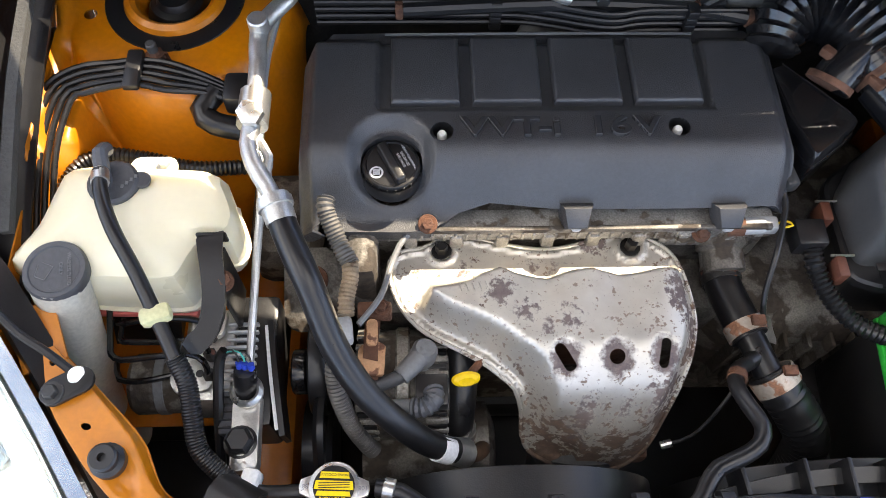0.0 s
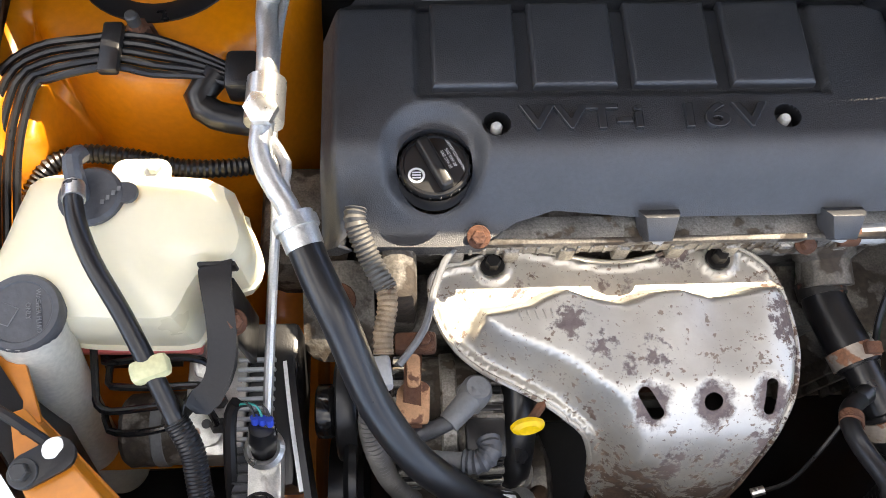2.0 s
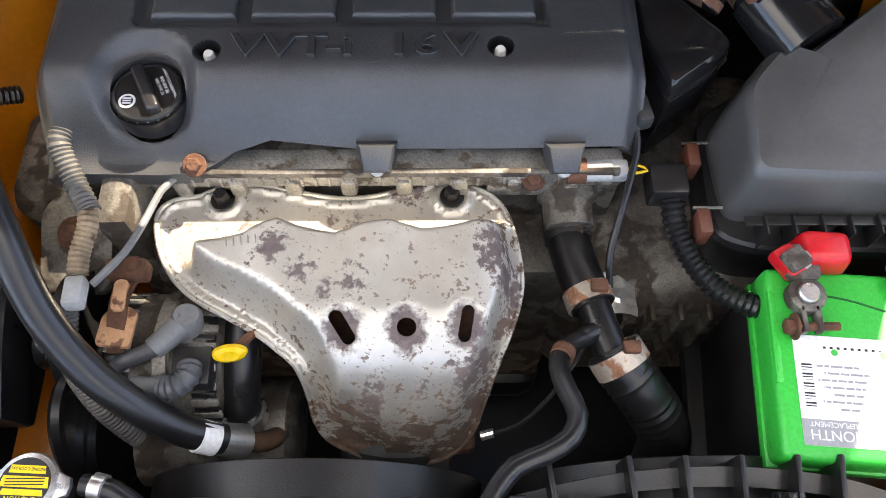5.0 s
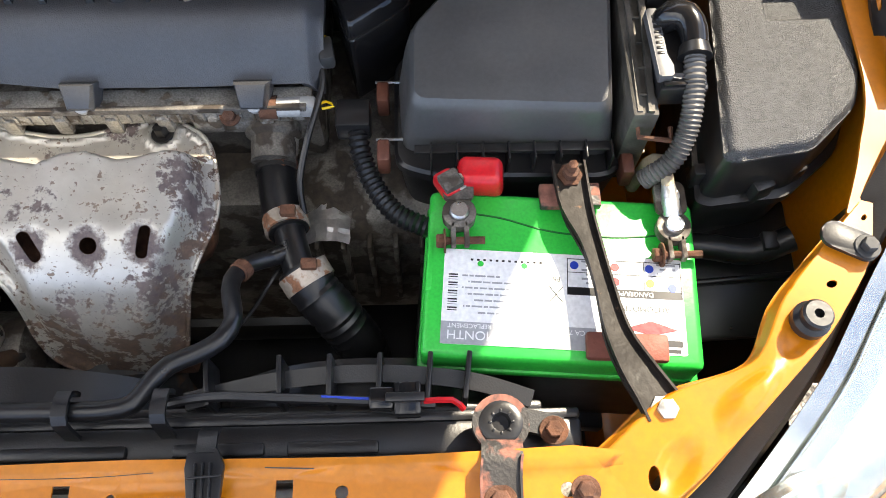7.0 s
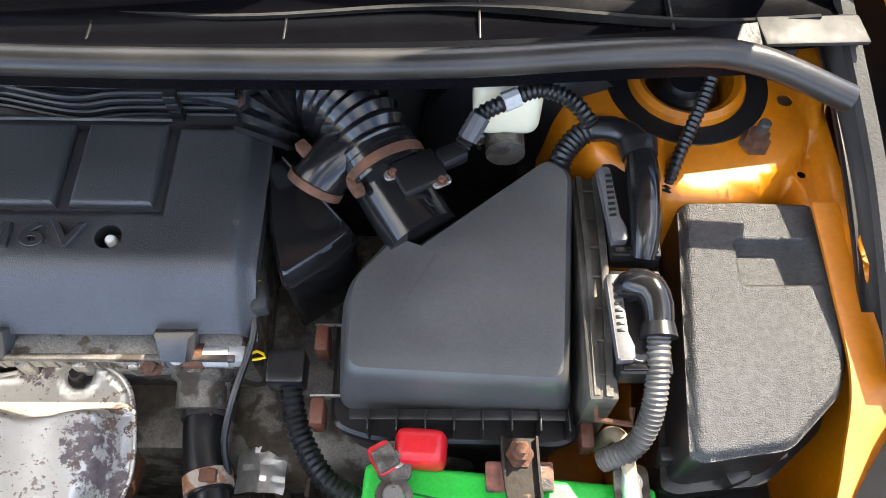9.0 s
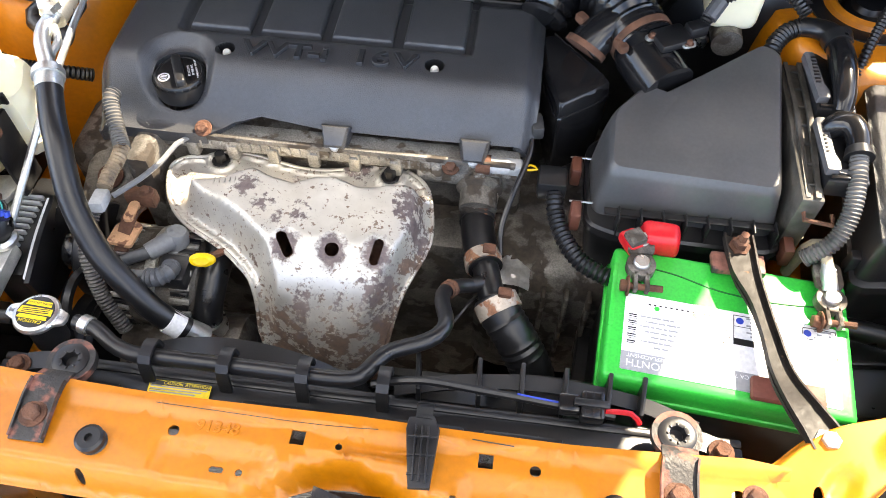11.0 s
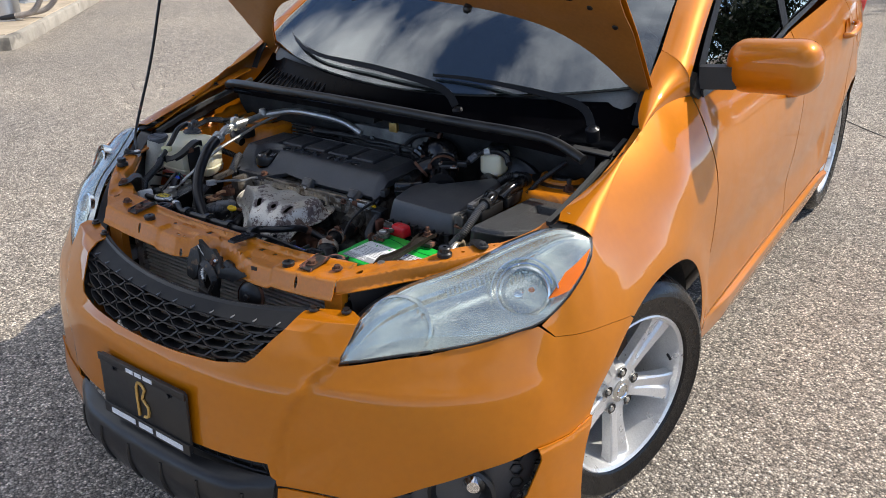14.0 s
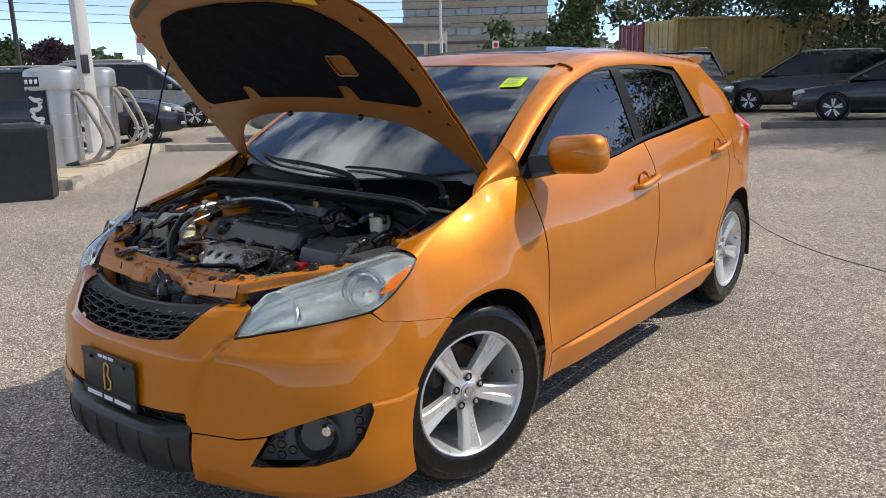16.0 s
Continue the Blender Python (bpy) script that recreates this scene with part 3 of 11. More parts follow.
pil = [(3.215, 1.140), (3.25, 1.140), (3.52, 1.134), (3.64, 1.095), (3.61, 1.16), (3.54, 1.25), (3.45, 1.335), (3.36, 1.402), (3.20, 1.410), (2.96, 1.422), (2.985, 1.388), (3.11, 1.26)]
both("rear_pillar", pil, [], c_pillar, ORANGE, car, "orange rear pillar", 0.03, 0.003)
both("window_trim", frame_out, [win_f, win_r], lambda y, z: (green(y, z)[0] + 0.004, y, z), TRIM, car, "black window surround and pillar trim", 0.06)
both("window_sill_strip", [(1.36, 1.030)] + [(y, top_y(y) + 0.004) for y in np.linspace(1.5, 3.19, 9)] + [(y, top_y(y) + 0.020) for y in np.linspace(3.19, 1.5, 9)] + [(1.36, 1.047)], [], lambda y, z: (green(y, z)[0] + 0.012, y, z), BLACK, car, "black belt weatherstrip", 0.1, 0.006)

roof_c = pchip([1.72, 1.85, 2.16, 2.6, 3.2, 3.6, 3.95], [1.425, 1.458, 1.512, 1.532, 1.518, 1.485, 1.43])


def rail(y, t):
    """The roof side and front pillar: t from the window's upper edge round to the roof."""
    zt = roof_side(y)
    zb = zt - 0.052
    base = Vector((glass_x(zb) + 0.006, y, zb))
    inner = 0.705 - 0.115 * min(1, max(0, (y - 1.2) / 0.62)) if y < 1.85 else 0.59 - 0.03 * max(0, (y - 2.6) / 1.2)
    end = Vector((inner, y + (0.0 if y > 1.9 else 0.02), zt + 0.012))
    mid = Vector((glass_x(zb) - 0.012, y, zt - 0.002))
    return tuple(base * (1 - t) ** 2 + mid * (2 * t * (1 - t)) + end * t * t)


both("roof_rail", [(y, 0) for y in np.linspace(1.292, 3.37, 30)] + [(y, 1) for y in np.linspace(3.37, 1.292, 30)], [], lambda y, t: rail(y, t), ORANGE, car, "orange pillar and roof side", (0.05, 0.12), 0.003)


COWL_IN = [pchip([0, 0.35, 0.7, 1], q) for q in ((0.753, 0.716, 0.696, 0.688), (1.04, 1.11, 1.20, 1.31), (0.990, 1.030, 1.080, 1.151))]


def fender_rear(u, v):
    """The fender's rear top, swept up to the foot of the front pillar."""
    y = 1.04 + u * 0.285
    a, c = Vector(side(y, top_y(y))), Vector([f(u) for f in COWL_IN])
    m = (a + c) / 2 + Vector((0.020, -0.01, 0.016)) * smooth(u / 0.4)
    p = a * (1 - v) ** 2 + m * (2 * v * (1 - v)) + c * v * v
    q = a.lerp(Vector(rail(1.29, 0)), v / 0.25) if v < 0.25 else Vector(rail(1.29, (v - 0.25) / 0.75))
    return tuple(p.lerp(q, smooth((u - 0.35) / 0.65)))


both("fender_shoulder", [(u, 0) for u in np.linspace(0, 1, 14)] + [(u, 1) for u in np.linspace(1, 0, 14)], [], fender_rear, ORANGE, car, "orange fender shoulder below the pillar", (0.05, 0.0625), 0.002)


def roof(x, v):
    """v from the windscreen's top edge to the tailgate."""
    y0 = 1.80 + 0.10 * (abs(x) / 0.6) ** 2
    y = y0 + v * (3.42 - y0)
    edge = roof_side(y) + 0.012
    c = roof_c(y - 0.1 * (abs(x) / 0.6) ** 2 * (1 - v))
    k = (abs(x) / 0.59) ** 2.4
    return (x, y, c * (1 - k) + edge * k)


sun_roof = rounded(0.86, 0.30, 0.05, 4, 0, 0.30)
sheet("roof", [(-0.59, 0), (0.59, 0), (0.575, 1), (-0.575, 1)], [sun_roof], roof, ORANGE, car, "", (0.06, 0.03), 0.003)
sheet("sunroof", rounded(0.85, 0.295, 0.05, 4, 0, 0.30), [], lambda x, v: (roof(x, v)[0], roof(x, v)[1], roof(x, v)[2] + 0.001), TINT, car, "dark glass sunroof", (0.08, 0.05), 0.004)
sheet("windscreen", [(-1, 0), (1, 0), (1, 1), (-1, 1)], [], lambda u, v: (u * (0.695 * (1 - v) + 0.585 * v), (1.045 + 0.16 * u * u) * (1 - v) + (1.79 + 0.10 * u * u) * v, (1.02 + 0.06 * u * u) * (1 - v) + (1.441 - 0.012 * u * u) * v + 0.035 * math.sin(math.pi * v)), GLASS, car, "windscreen glass with cloud reflections", (0.1, 0.1), 0.005).visible_shadow = False
sheet("windscreen_band", [(-1, 0), (1, 0), (1, 0.06), (0.93, 0.06), (0.93, 0.95), (1, 0.95), (1, 1), (-1, 1), (-1, 0.95), (-0.93, 0.95), (-0.93, 0.06), (-1, 0.06)], [], lambda u, v: (u * (0.692 * (1 - v) + 0.582 * v), (1.05 + 0.16 * u * u) * (1 - v) + (1.79 + 0.10 * u * u) * v, (1.012 + 0.06 * u * u) * (1 - v) + (1.433 - 0.012 * u * u) * v + 0.035 * math.sin(math.pi * v)), INK, car, "black printed edge of the glass", (0.1, 0.1), 0.002)
sheet("tailgate", [(-0.68, 0), (0.68, 0), (0.72, 0.5), (0.63, 1), (-0.63, 1), (-0.72, 0.5)], [], lambda x, v: (x, 4.16 - 0.72 * max(0, v) ** 1.7 - 0.12 * (x / 0.7) ** 4, 0.62 + 0.83 * v), ORANGE, car, "", (0.1, 0.1), 0.01, flip=True)
sheet("spoiler", [(-0.60, 0), (0.60, 0), (0.59, 1), (-0.59, 1)], [], lambda x, v: (x, 3.34 + 0.28 * v, 1.480 - 0.004 * v - 0.022 * (x / 0.57) ** 4 + 0.012 * math.sin(math.pi * v)), ORANGE, car, "orange roof spoiler", (0.08, 0.2), 0.03)
part("rear_bumper", bx((0, 4.10, 0.46), (1.40, 0.24, 0.40), 0.09, seg=4), ORANGE, car)
for s in (1, -1):
    tl = part("tail_lamp", bx((s * 0.742, 3.88, 0.97), (0.08, 0.24, 0.24), 0.03, (14, 0, s * 34), seg=3), TAIL, car, "red and clear tail lamp")
    b = tube([(s * 0.868, 1.335, 0.80), (s * 0.85, 1.34, 0.79)], 0.004, 6, smooth=False)
    part("clip", b, BLACK, car)


def handle(y, z, s):
    x = side(y, z)[0]
    h = part("door_handle", tube([(s * (x + 0.002), y - 0.10, z - 0.012), (s * (x + 0.030), y - 0.085, z - 0.008), (s * (x + 0.036), y, z + 0.004), (s * (x + 0.030), y + 0.085, z + 0.016), (s * (x + 0.002), y + 0.10, z + 0.02)], [0.012, 0.014, 0.015, 0.014, 0.012], 10), ORANGE, doors[0 if y < 2.5 and s > 0 else 1 if y < 2.5 else 2 if s > 0 else 3])
    cup = part("handle_recess", lathe([(0.0, -0.014), (0.03, -0.012), (0.046, -0.004), (0.052, 0.0014)], toward((s * x, y - 0.005, z), (s, 0, 0.1)), 18), ORANGE, h)
    part("lock", disc(0.008, 0.004, toward((s * (x + 0.004), y + 0.085, z + 0.02), (s, 0, 0))), STEEL, h)


for s in (1, -1):
    handle(2.235, 0.905, s)
    handle(3.175, 0.975, s)
s = 1
mi = part("door_mirror", bx((s * 0.955, 1.425, 1.118), (0.245, 0.125, 0.142), 0.055, (0, s * -5, s * -10), seg=5), ORANGE, car, "orange door mirror")
part("mirror_glass", bx((s * 0.958, 1.484, 1.118), (0.19, 0.008, 0.105), 0.003, (0, s * -5, s * -10)), CHROME, mi)
part("mirror_stalk", prism([(-0.022, -0.030), (0.022, -0.030), (0.022, 0.030), (-0.022, 0.030)], 0.10, toward((s * 0.775, 1.385, 1.078), (s, 0.25, 0.05)), 0.01), BLACK, mi, "black plastic mirror foot")
sheet("fuel_flap", rounded(0.17, 0.18, 0.05, 5, 3.50, 0.97), [], lambda y, z: (side(y, z)[0] + 0.0022, y, z), ORANGE, car, "", 0.03, 0.004)

# ---- bumper ----
plan = spline([(0, 0.095, 0), (0.15, 0.10, 0), (0.30, 0.122, 0), (0.45, 0.172, 0), (0.58, 0.235, 0), (0.70, 0.318, 0), (0.79, 0.412, 0), (0.84, 0.51, 0), (0.866, 0.62, 0), (0.878, 0.76, 0)], 0.01)
arcs = np.concatenate([[0], np.cumsum([(b - a).length for a, b in zip(plan, plan[1:])])])
plan_x, plan_y = np.array([p.x for p in plan]), np.array([p.y for p in plan])
inset = pchip([0.15, 0.22, 0.30, 0.40, 0.50, 0.56, 0.60, 0.614, 0.63, 0.67, 0.72, 0.76, 0.80], [0.05, -0.01, -0.022, -0.012, -0.004, 0.0, 0.004, 0.008, 0.017, 0.040, 0.075, 0.105, 0.14])


def s_of_x(x):
    return float(np.interp(abs(x), plan_x, arcs)) * (1 if x >= 0 else -1)


def s_of_y(y):
    return float(np.interp(y, plan_y, arcs))


def bumper(s, z):
    a = abs(s)
    x, y = float(np.interp(a, arcs, plan_x)), float(np.interp(a, arcs, plan_y))
    tx, ty = float(np.interp(a + 0.02, arcs, plan_x)) - float(np.interp(a - 0.02, arcs, plan_x)), float(np.interp(a + 0.02, arcs, plan_y)) - float(np.interp(max(0, a - 0.02), arcs, plan_y))
    ln = math.hypot(tx, ty) or 1
    d = inset(z) * float(np.interp(x, (0.45, 0.53, 0.64, 0.745, 0.82, 0.87), (1, 1, 0.82, 0.70, 0.56, 0.37)))
    d -= 0.022 * smooth((x - 0.40) / 0.26) * smooth((0.90 - x) / 0.14) * smooth((0.67 - z) / 0.20)
    # a crease runs from the lamp's tip down to the lower duct, the middle standing proud of it
    line = float(np.interp(z, (0.37, 0.42, 0.50, 0.58, 0.637, 0.67, 0.71), (0.352, 0.358, 0.375, 0.402, 0.436, 0.478, 0.56)))
    crease = 0.019 / (1 + math.exp((x - line) / 0.004)) * (1 if z > 0.4 else 0.4)
    px, py = x - d * ty / ln, y + d * tx / ln - crease
    w = smooth((py - 0.44) / 0.06) * smooth((z - 0.50) / 0.10)
    if w > 0:
        px += (side(py, z)[0] - px) * w
    return (px * (1 if s >= 0 else -1), py, z)


fog_up = [(0.585, 0.392), (0.64, 0.42), (0.72, 0.452), (0.800, 0.478)]
fog_down = [(0.808, 0.452), (0.79, 0.38), (0.762, 0.325), (0.70, 0.303), (0.532, 0.293)]
half = [(s_of_x(x), z) for x, z in [(0.0, 0.428), (0.2, 0.430), (0.345, 0.436), (0.352, 0.372), (0.50, 0.372), *fog_up]]
half += [(s_of_y(0.52), 0.472), (s_of_y(0.592), 0.482)] + [(s_of_y(y), z) for y, z in arc(0.935, 0.322, 0.383, 155, 119, 8)]
half += [(s_of_y(0.735), 0.669), (s_of_y(0.60), 0.6880), (s_of_y(0.494), 0.7035), (s_of_y(0.458), 0.733), (s_of_x(0.785), 0.723), (s_of_x(0.745), 0.713), (s_of_x(0.69), 0.703), (s_of_x(0.64), 0.692), (s_of_x(0.58), 0.682), (s_of_x(0.53), 0.671), (s_of_x(0.482), 0.663), (s_of_x(0.503), 0.70), (s_of_x(0.514), 0.722), (s_of_x(0.42), 0.722), (s_of_x(0.370), 0.722), (s_of_x(0.345), 0.70), (s_of_x(0.315), 0.668), (s_of_x(0.295), 0.655), (s_of_x(0.22), 0.643), (s_of_x(0.1), 0.636), (0.0, 0.634)]
full = half + [(-s, z) for s, z in half[::-1] if s > 1e-6]
sheet("front_bumper", full, [], bumper, ORANGE, car, "orange front bumper", 0.015, 0.003)
low = [(s_of_x(x), z) for x, z in [(0.352, 0.3695), (0.50, 0.3695), (0.583, 0.3885)]] + [(s_of_x(x), z) for x, z in fog_down[::-1]] + [(s_of_x(0.806), 0.479), (s_of_y(0.52), 0.4735), (s_of_y(0.592), 0.4835)]
low += [(s_of_y(y), z) for y, z in arc(0.935, 0.322, 0.383, 157, 196, 6)] + [(s_of_y(0.50), 0.188), (s_of_x(0.68), 0.178), (s_of_x(0.50), 0.18), (s_of_x(0.38), 0.195), (s_of_x(0.345), 0.21)]

def skirt(u, z):
    """The lower bumper, standing proud below a folded edge."""
    p = bumper(u, z)
    e = float(np.interp(p[1], (0.40, 0.52, 0.60), (0.4785, 0.473, 0.483)))
    k = 0.004 + 0.005 * smooth((e - z) / 0.010) * smooth((p[1] - 0.30) / 0.10)
    return (p[0] + (k + 0.0008) * (1 if u > 0 else -1), p[1] - 0.4 * k - 0.001, z)


for s in (1, -1):
    sheet("bumper_skirt", [(s * u, z) for u, z in low], [], skirt, ORANGE, car, "orange lower bumper skirt", (0.022, 0.006), 0.004, flip=False)
    # fog lamp recess
    wall = [(s * s_of_x(x), z) for x, z in [*fog_up, *fog_down]]
    def bowl(u, z, s=s):
        p = Vector(bumper(u, z))
        return (p.x - s * 0.012, p.y + 0.045, p.z)
    fg = sheet("fog_lamp_surround", wall, [], bowl, BLACK_TEX, car, "black honeycomb fog lamp surround", 0.02, 0.004)
    c = Vector(bumper(s * s_of_x(0.688), 0.382)) + Vector((0, 0.03, 0))
    mm = toward(c, (s * 0.42, -0.9, 0.05))
    part("fog_lamp_bezel", lathe([(0.070, -0.012), (0.074, 0.006), (0.066, 0.010), (0.056, -0.012), (0.040, -0.030), (0, -0.034)], mm, 28), BLACK, fg)
    part("fog_lamp", lathe([(0.0, 0.004), (0.014, 0.003), (0.024, -0.006), (0.024, -0.03)], mm @ pose(0.022 * s, 0.012, -0.012), 20), CHROME, fg, "round fog lamp with a clear lens")
    for i in range(9):
        for k in range(5):
            x, z = 0.57 + i * 0.029, 0.300 + k * 0.033 + (i % 2) * 0.016
            if z < np.interp(x, [p[0] for p in fog_up], [p[1] for p in fog_up]) - 0.015 and z > 0.30 and math.hypot(x - 0.69, z - 0.382) > 0.075:
                q = Vector(bowl(s * s_of_x(x), z)) + Vector((0, -0.006, 0))
                part("mesh_cell", tube([q + Vector((math.cos(a) * 0.014 * 0.8, math.cos(a) * 0.014 * 0.6 * s, math.sin(a) * 0.014)) for a in np.linspace(0, 2 * math.pi, 7)], 0.0022, 4, smooth=False, caps=False), BLACK, fg)
# lower duct, lip and splitter
lipo = [(s_of_x(x), z) for x, z in [(-0.345, 0.240), (-0.2, 0.218), (0, 0.21), (0.2, 0.218), (0.345, 0.240), (0.352, 0.392), (0.2, 0.388), (0, 0.386), (-0.2, 0.388), (-0.352, 0.392)]]
lip_out = pchip([0.19, 0.22, 0.28, 0.335, 0.365, 0.378, 0.386, 0.395], [-0.004, 0.010, 0.026, 0.034, 0.032, 0.022, 0.004, -0.024])


def lip_at(u, z, d=0.0):
    p = bumper(u, z)
    return (p[0], p[1] - lip_out(z) * (0.25 + 0.75 * smooth((0.36 - abs(p[0])) / 0.12)) - d, z)


lip = sheet("front_lip", lipo, [], lip_at, BLACK, car, "black plastic front lip with ribs", (0.03, 0.012), 0.008)
for x in (-0.29, -0.175, -0.06, 0.06, 0.175, 0.29):
    part("rib", tube([lip_at(s_of_x(x), z, 0.001) for z in (0.245, 0.28, 0.32, 0.355)], [0.005, 0.006, 0.005, 0.003], 8), BLACK, lip)
duct = sheet("lower_duct", [(s_of_x(x), z) for x, z in [(-0.36, 0.25), (0.36, 0.25), (0.35, 0.455), (-0.35, 0.455)]], [], lambda u, z: (bumper(u, z)[0], bumper(u, z)[1] + 0.09, z), BLACK, car, "black lower air intake", 0.05, 0.005)
for k in range(4):
    z = 0.384 + k * 0.016
    part("duct_slat", tube([Vector(bumper(s_of_x(x), z)) + Vector((0, 0.022, 0)) for x in np.linspace(-0.35, 0.35, 13)], 0.0035, 6), BLACK, duct)
for i in range(15):
    x = -0.32 + i * 0.0457
    part("duct_slat", tube([Vector(bumper(s_of_x(x), 0.380)) + Vector((0, 0.024, 0)), Vector(bumper(s_of_x(x + 0.02 * (1 if i % 2 else -1)), 0.438)) + Vector((0, 0.024, 0))], 0.003, 6, smooth=False), BLACK, duct)

# plate
plate = thing("dealer_plate", (0, 0.09, 0.41), "black dealer plate with white bars of writing and a gold emblem", "number plate")
pm = plane_pose((0.004, 0.063, 0.486), (1, 0, 0), (0, 0.06, 1))
part("backing", prism(rounded(0.312, 0.160, 0.010), 0.006, pm @ pose(0, 0, -0.003), 0.002), BLACK, plate)
part("frame", join(prism([(-0.156, -0.08), (0.156, -0.08), (0.156, -0.052), (-0.156, -0.052)], 0.006, pm @ pose(0, 0, 0.002), 0.002), prism([(-0.156, 0.062), (0.156, 0.062), (0.156, 0.08), (-0.156, 0.08)], 0.006, pm @ pose(0, 0, 0.002), 0.002)), BLACK, plate)
bars = bmesh.new()
for x0, x1 in ((-0.125, -0.035), (-0.022, 0.028), (0.042, 0.135)):
    prism([(x0, -0.072), (x1, -0.072), (x1, -0.058), (x0, -0.058)], 0.0012, pm @ pose(0, 0, 0.0085), 0, bars)
part("writing_bar", bars, LABEL_W, plate, "white bars of writing")
bars = bmesh.new()
for x0, x1 in ((-0.045, -0.020), (-0.014, 0.010), (0.016, 0.048)):
    prism([(x0, 0.066), (x1, 0.066), (x1, 0.076), (x0, 0.076)], 0.0012, pm @ pose(0, 0, 0.0085), 0, bars)
part("writing_bar", bars, LABEL_W, plate, "white bars of writing")
GOLD = mat("gold_foil", (0.70, 0.42, 0.12), 0.35, 0.4, var=0.05)
em = tube([pm @ Vector(p) for p in ((-0.018, -0.040, 0.006), (-0.018, 0.035, 0.006), (-0.004, 0.050, 0.006), (0.012, 0.036, 0.006), (0.0, 0.010, 0.006), (0.018, -0.006, 0.006), (0.016, -0.032, 0.006), (0.0, -0.038, 0.006))], 0.0035, 6)
part("emblem", em, GOLD, plate, "gold curved emblem")
for x in (-0.10, 0.10):
    part("screw", hexbolt(pm @ Vector((x, 0.055, 0.004)), (0, -1, 0.06), 0.005, 0.004), INK, plate)

# upper grille
gr = part("upper_grille", tube([(x, 0.198 + 0.062 * (x / 0.36) ** 2, 0.718 + 0.018 * (x / 0.36) ** 2) for x in np.linspace(-0.35, 0.35, 15)], 0.008, 6), BLACK, car, "black honeycomb grille")
def grille_back(x, v):
    """v from the lower edge up to the top edge."""
    lo = Vector(bumper(s_of_x(x), 0.634 + 0.03 * (abs(x) / 0.30) ** 2.2)) + Vector((0, 0.012, -0.004))
    hi = Vector((x, 0.166 + 0.046 * (x / 0.36) ** 2, 0.700 + 0.016 * (x / 0.36) ** 2))
    return lo.lerp(hi, v)
def lid(x, v):
    q = (x / 0.36) ** 2
    return (x, 0.164 + 0.046 * q + v * (0.036 + 0.022 * q), 0.704 + 0.016 * q + v * (0.022 + 0.004 * q))
sheet("grille_top_cover", [(-0.36, 0), (-0.2, 0), (0, 0), (0.2, 0), (0.36, 0), (0.375, 1.0), (0.15, 0.95), (0.10, 1.0), (-0.10, 1.0), (-0.15, 0.95), (-0.375, 1.0)], [], lid, matte(mat("grille_black", (0.014, 0.014, 0.015), 0.5, var=0.2, bump=0.1), 0.25), gr, "black plastic grille top cover", (0.03, 0.3), 0.003)
for i in range(12):
    x = -0.32 + i * 0.058
    part("notch", bx((x, lid(x, 0.12)[1], lid(x, 0.12)[2] + 0.002), (0.003, 0.014, 0.003), 0.0008, (0, 0, 12 * x)), GREY_P, gr)
CELL_W, CELL_H = 0.078, 0.36
for row in range(4):
    for i in range(-5, 6):
        cx = (i + 0.5 * (row % 2)) * CELL_W
        cv = 0.10 + row * 0.27
        pts = []
        for du, dv in ((-0.5, 0), (-0.26, 0.46), (0.26, 0.46), (0.5, 0), (0.26, -0.46), (-0.26, -0.46), (-0.5, 0)):
            x, v = cx + du * CELL_W, min(1.0, max(0.0, cv + dv * CELL_H * 0.75))
            pts.append(grille_back(max(-0.35, min(0.35, x)), v))
        if abs(cx) < 0.30 + 0.02 * row:
            part("grille_cell", strap([p + Vector((0, 0.008, 0)) for p in pts], 0.026, 0.0045, (0, 1, -0.15), smooth=False), BLACK, gr)
            part("grille_slat", tube([grille_back(max(-0.34, cx - 0.4 * CELL_W), min(1, cv)) + Vector((0, 0.022, 0)), grille_back(min(0.34, cx + 0.4 * CELL_W), min(1, cv)) + Vector((0, 0.022, 0))], 0.003, 5, smooth=False), BLACK, gr)


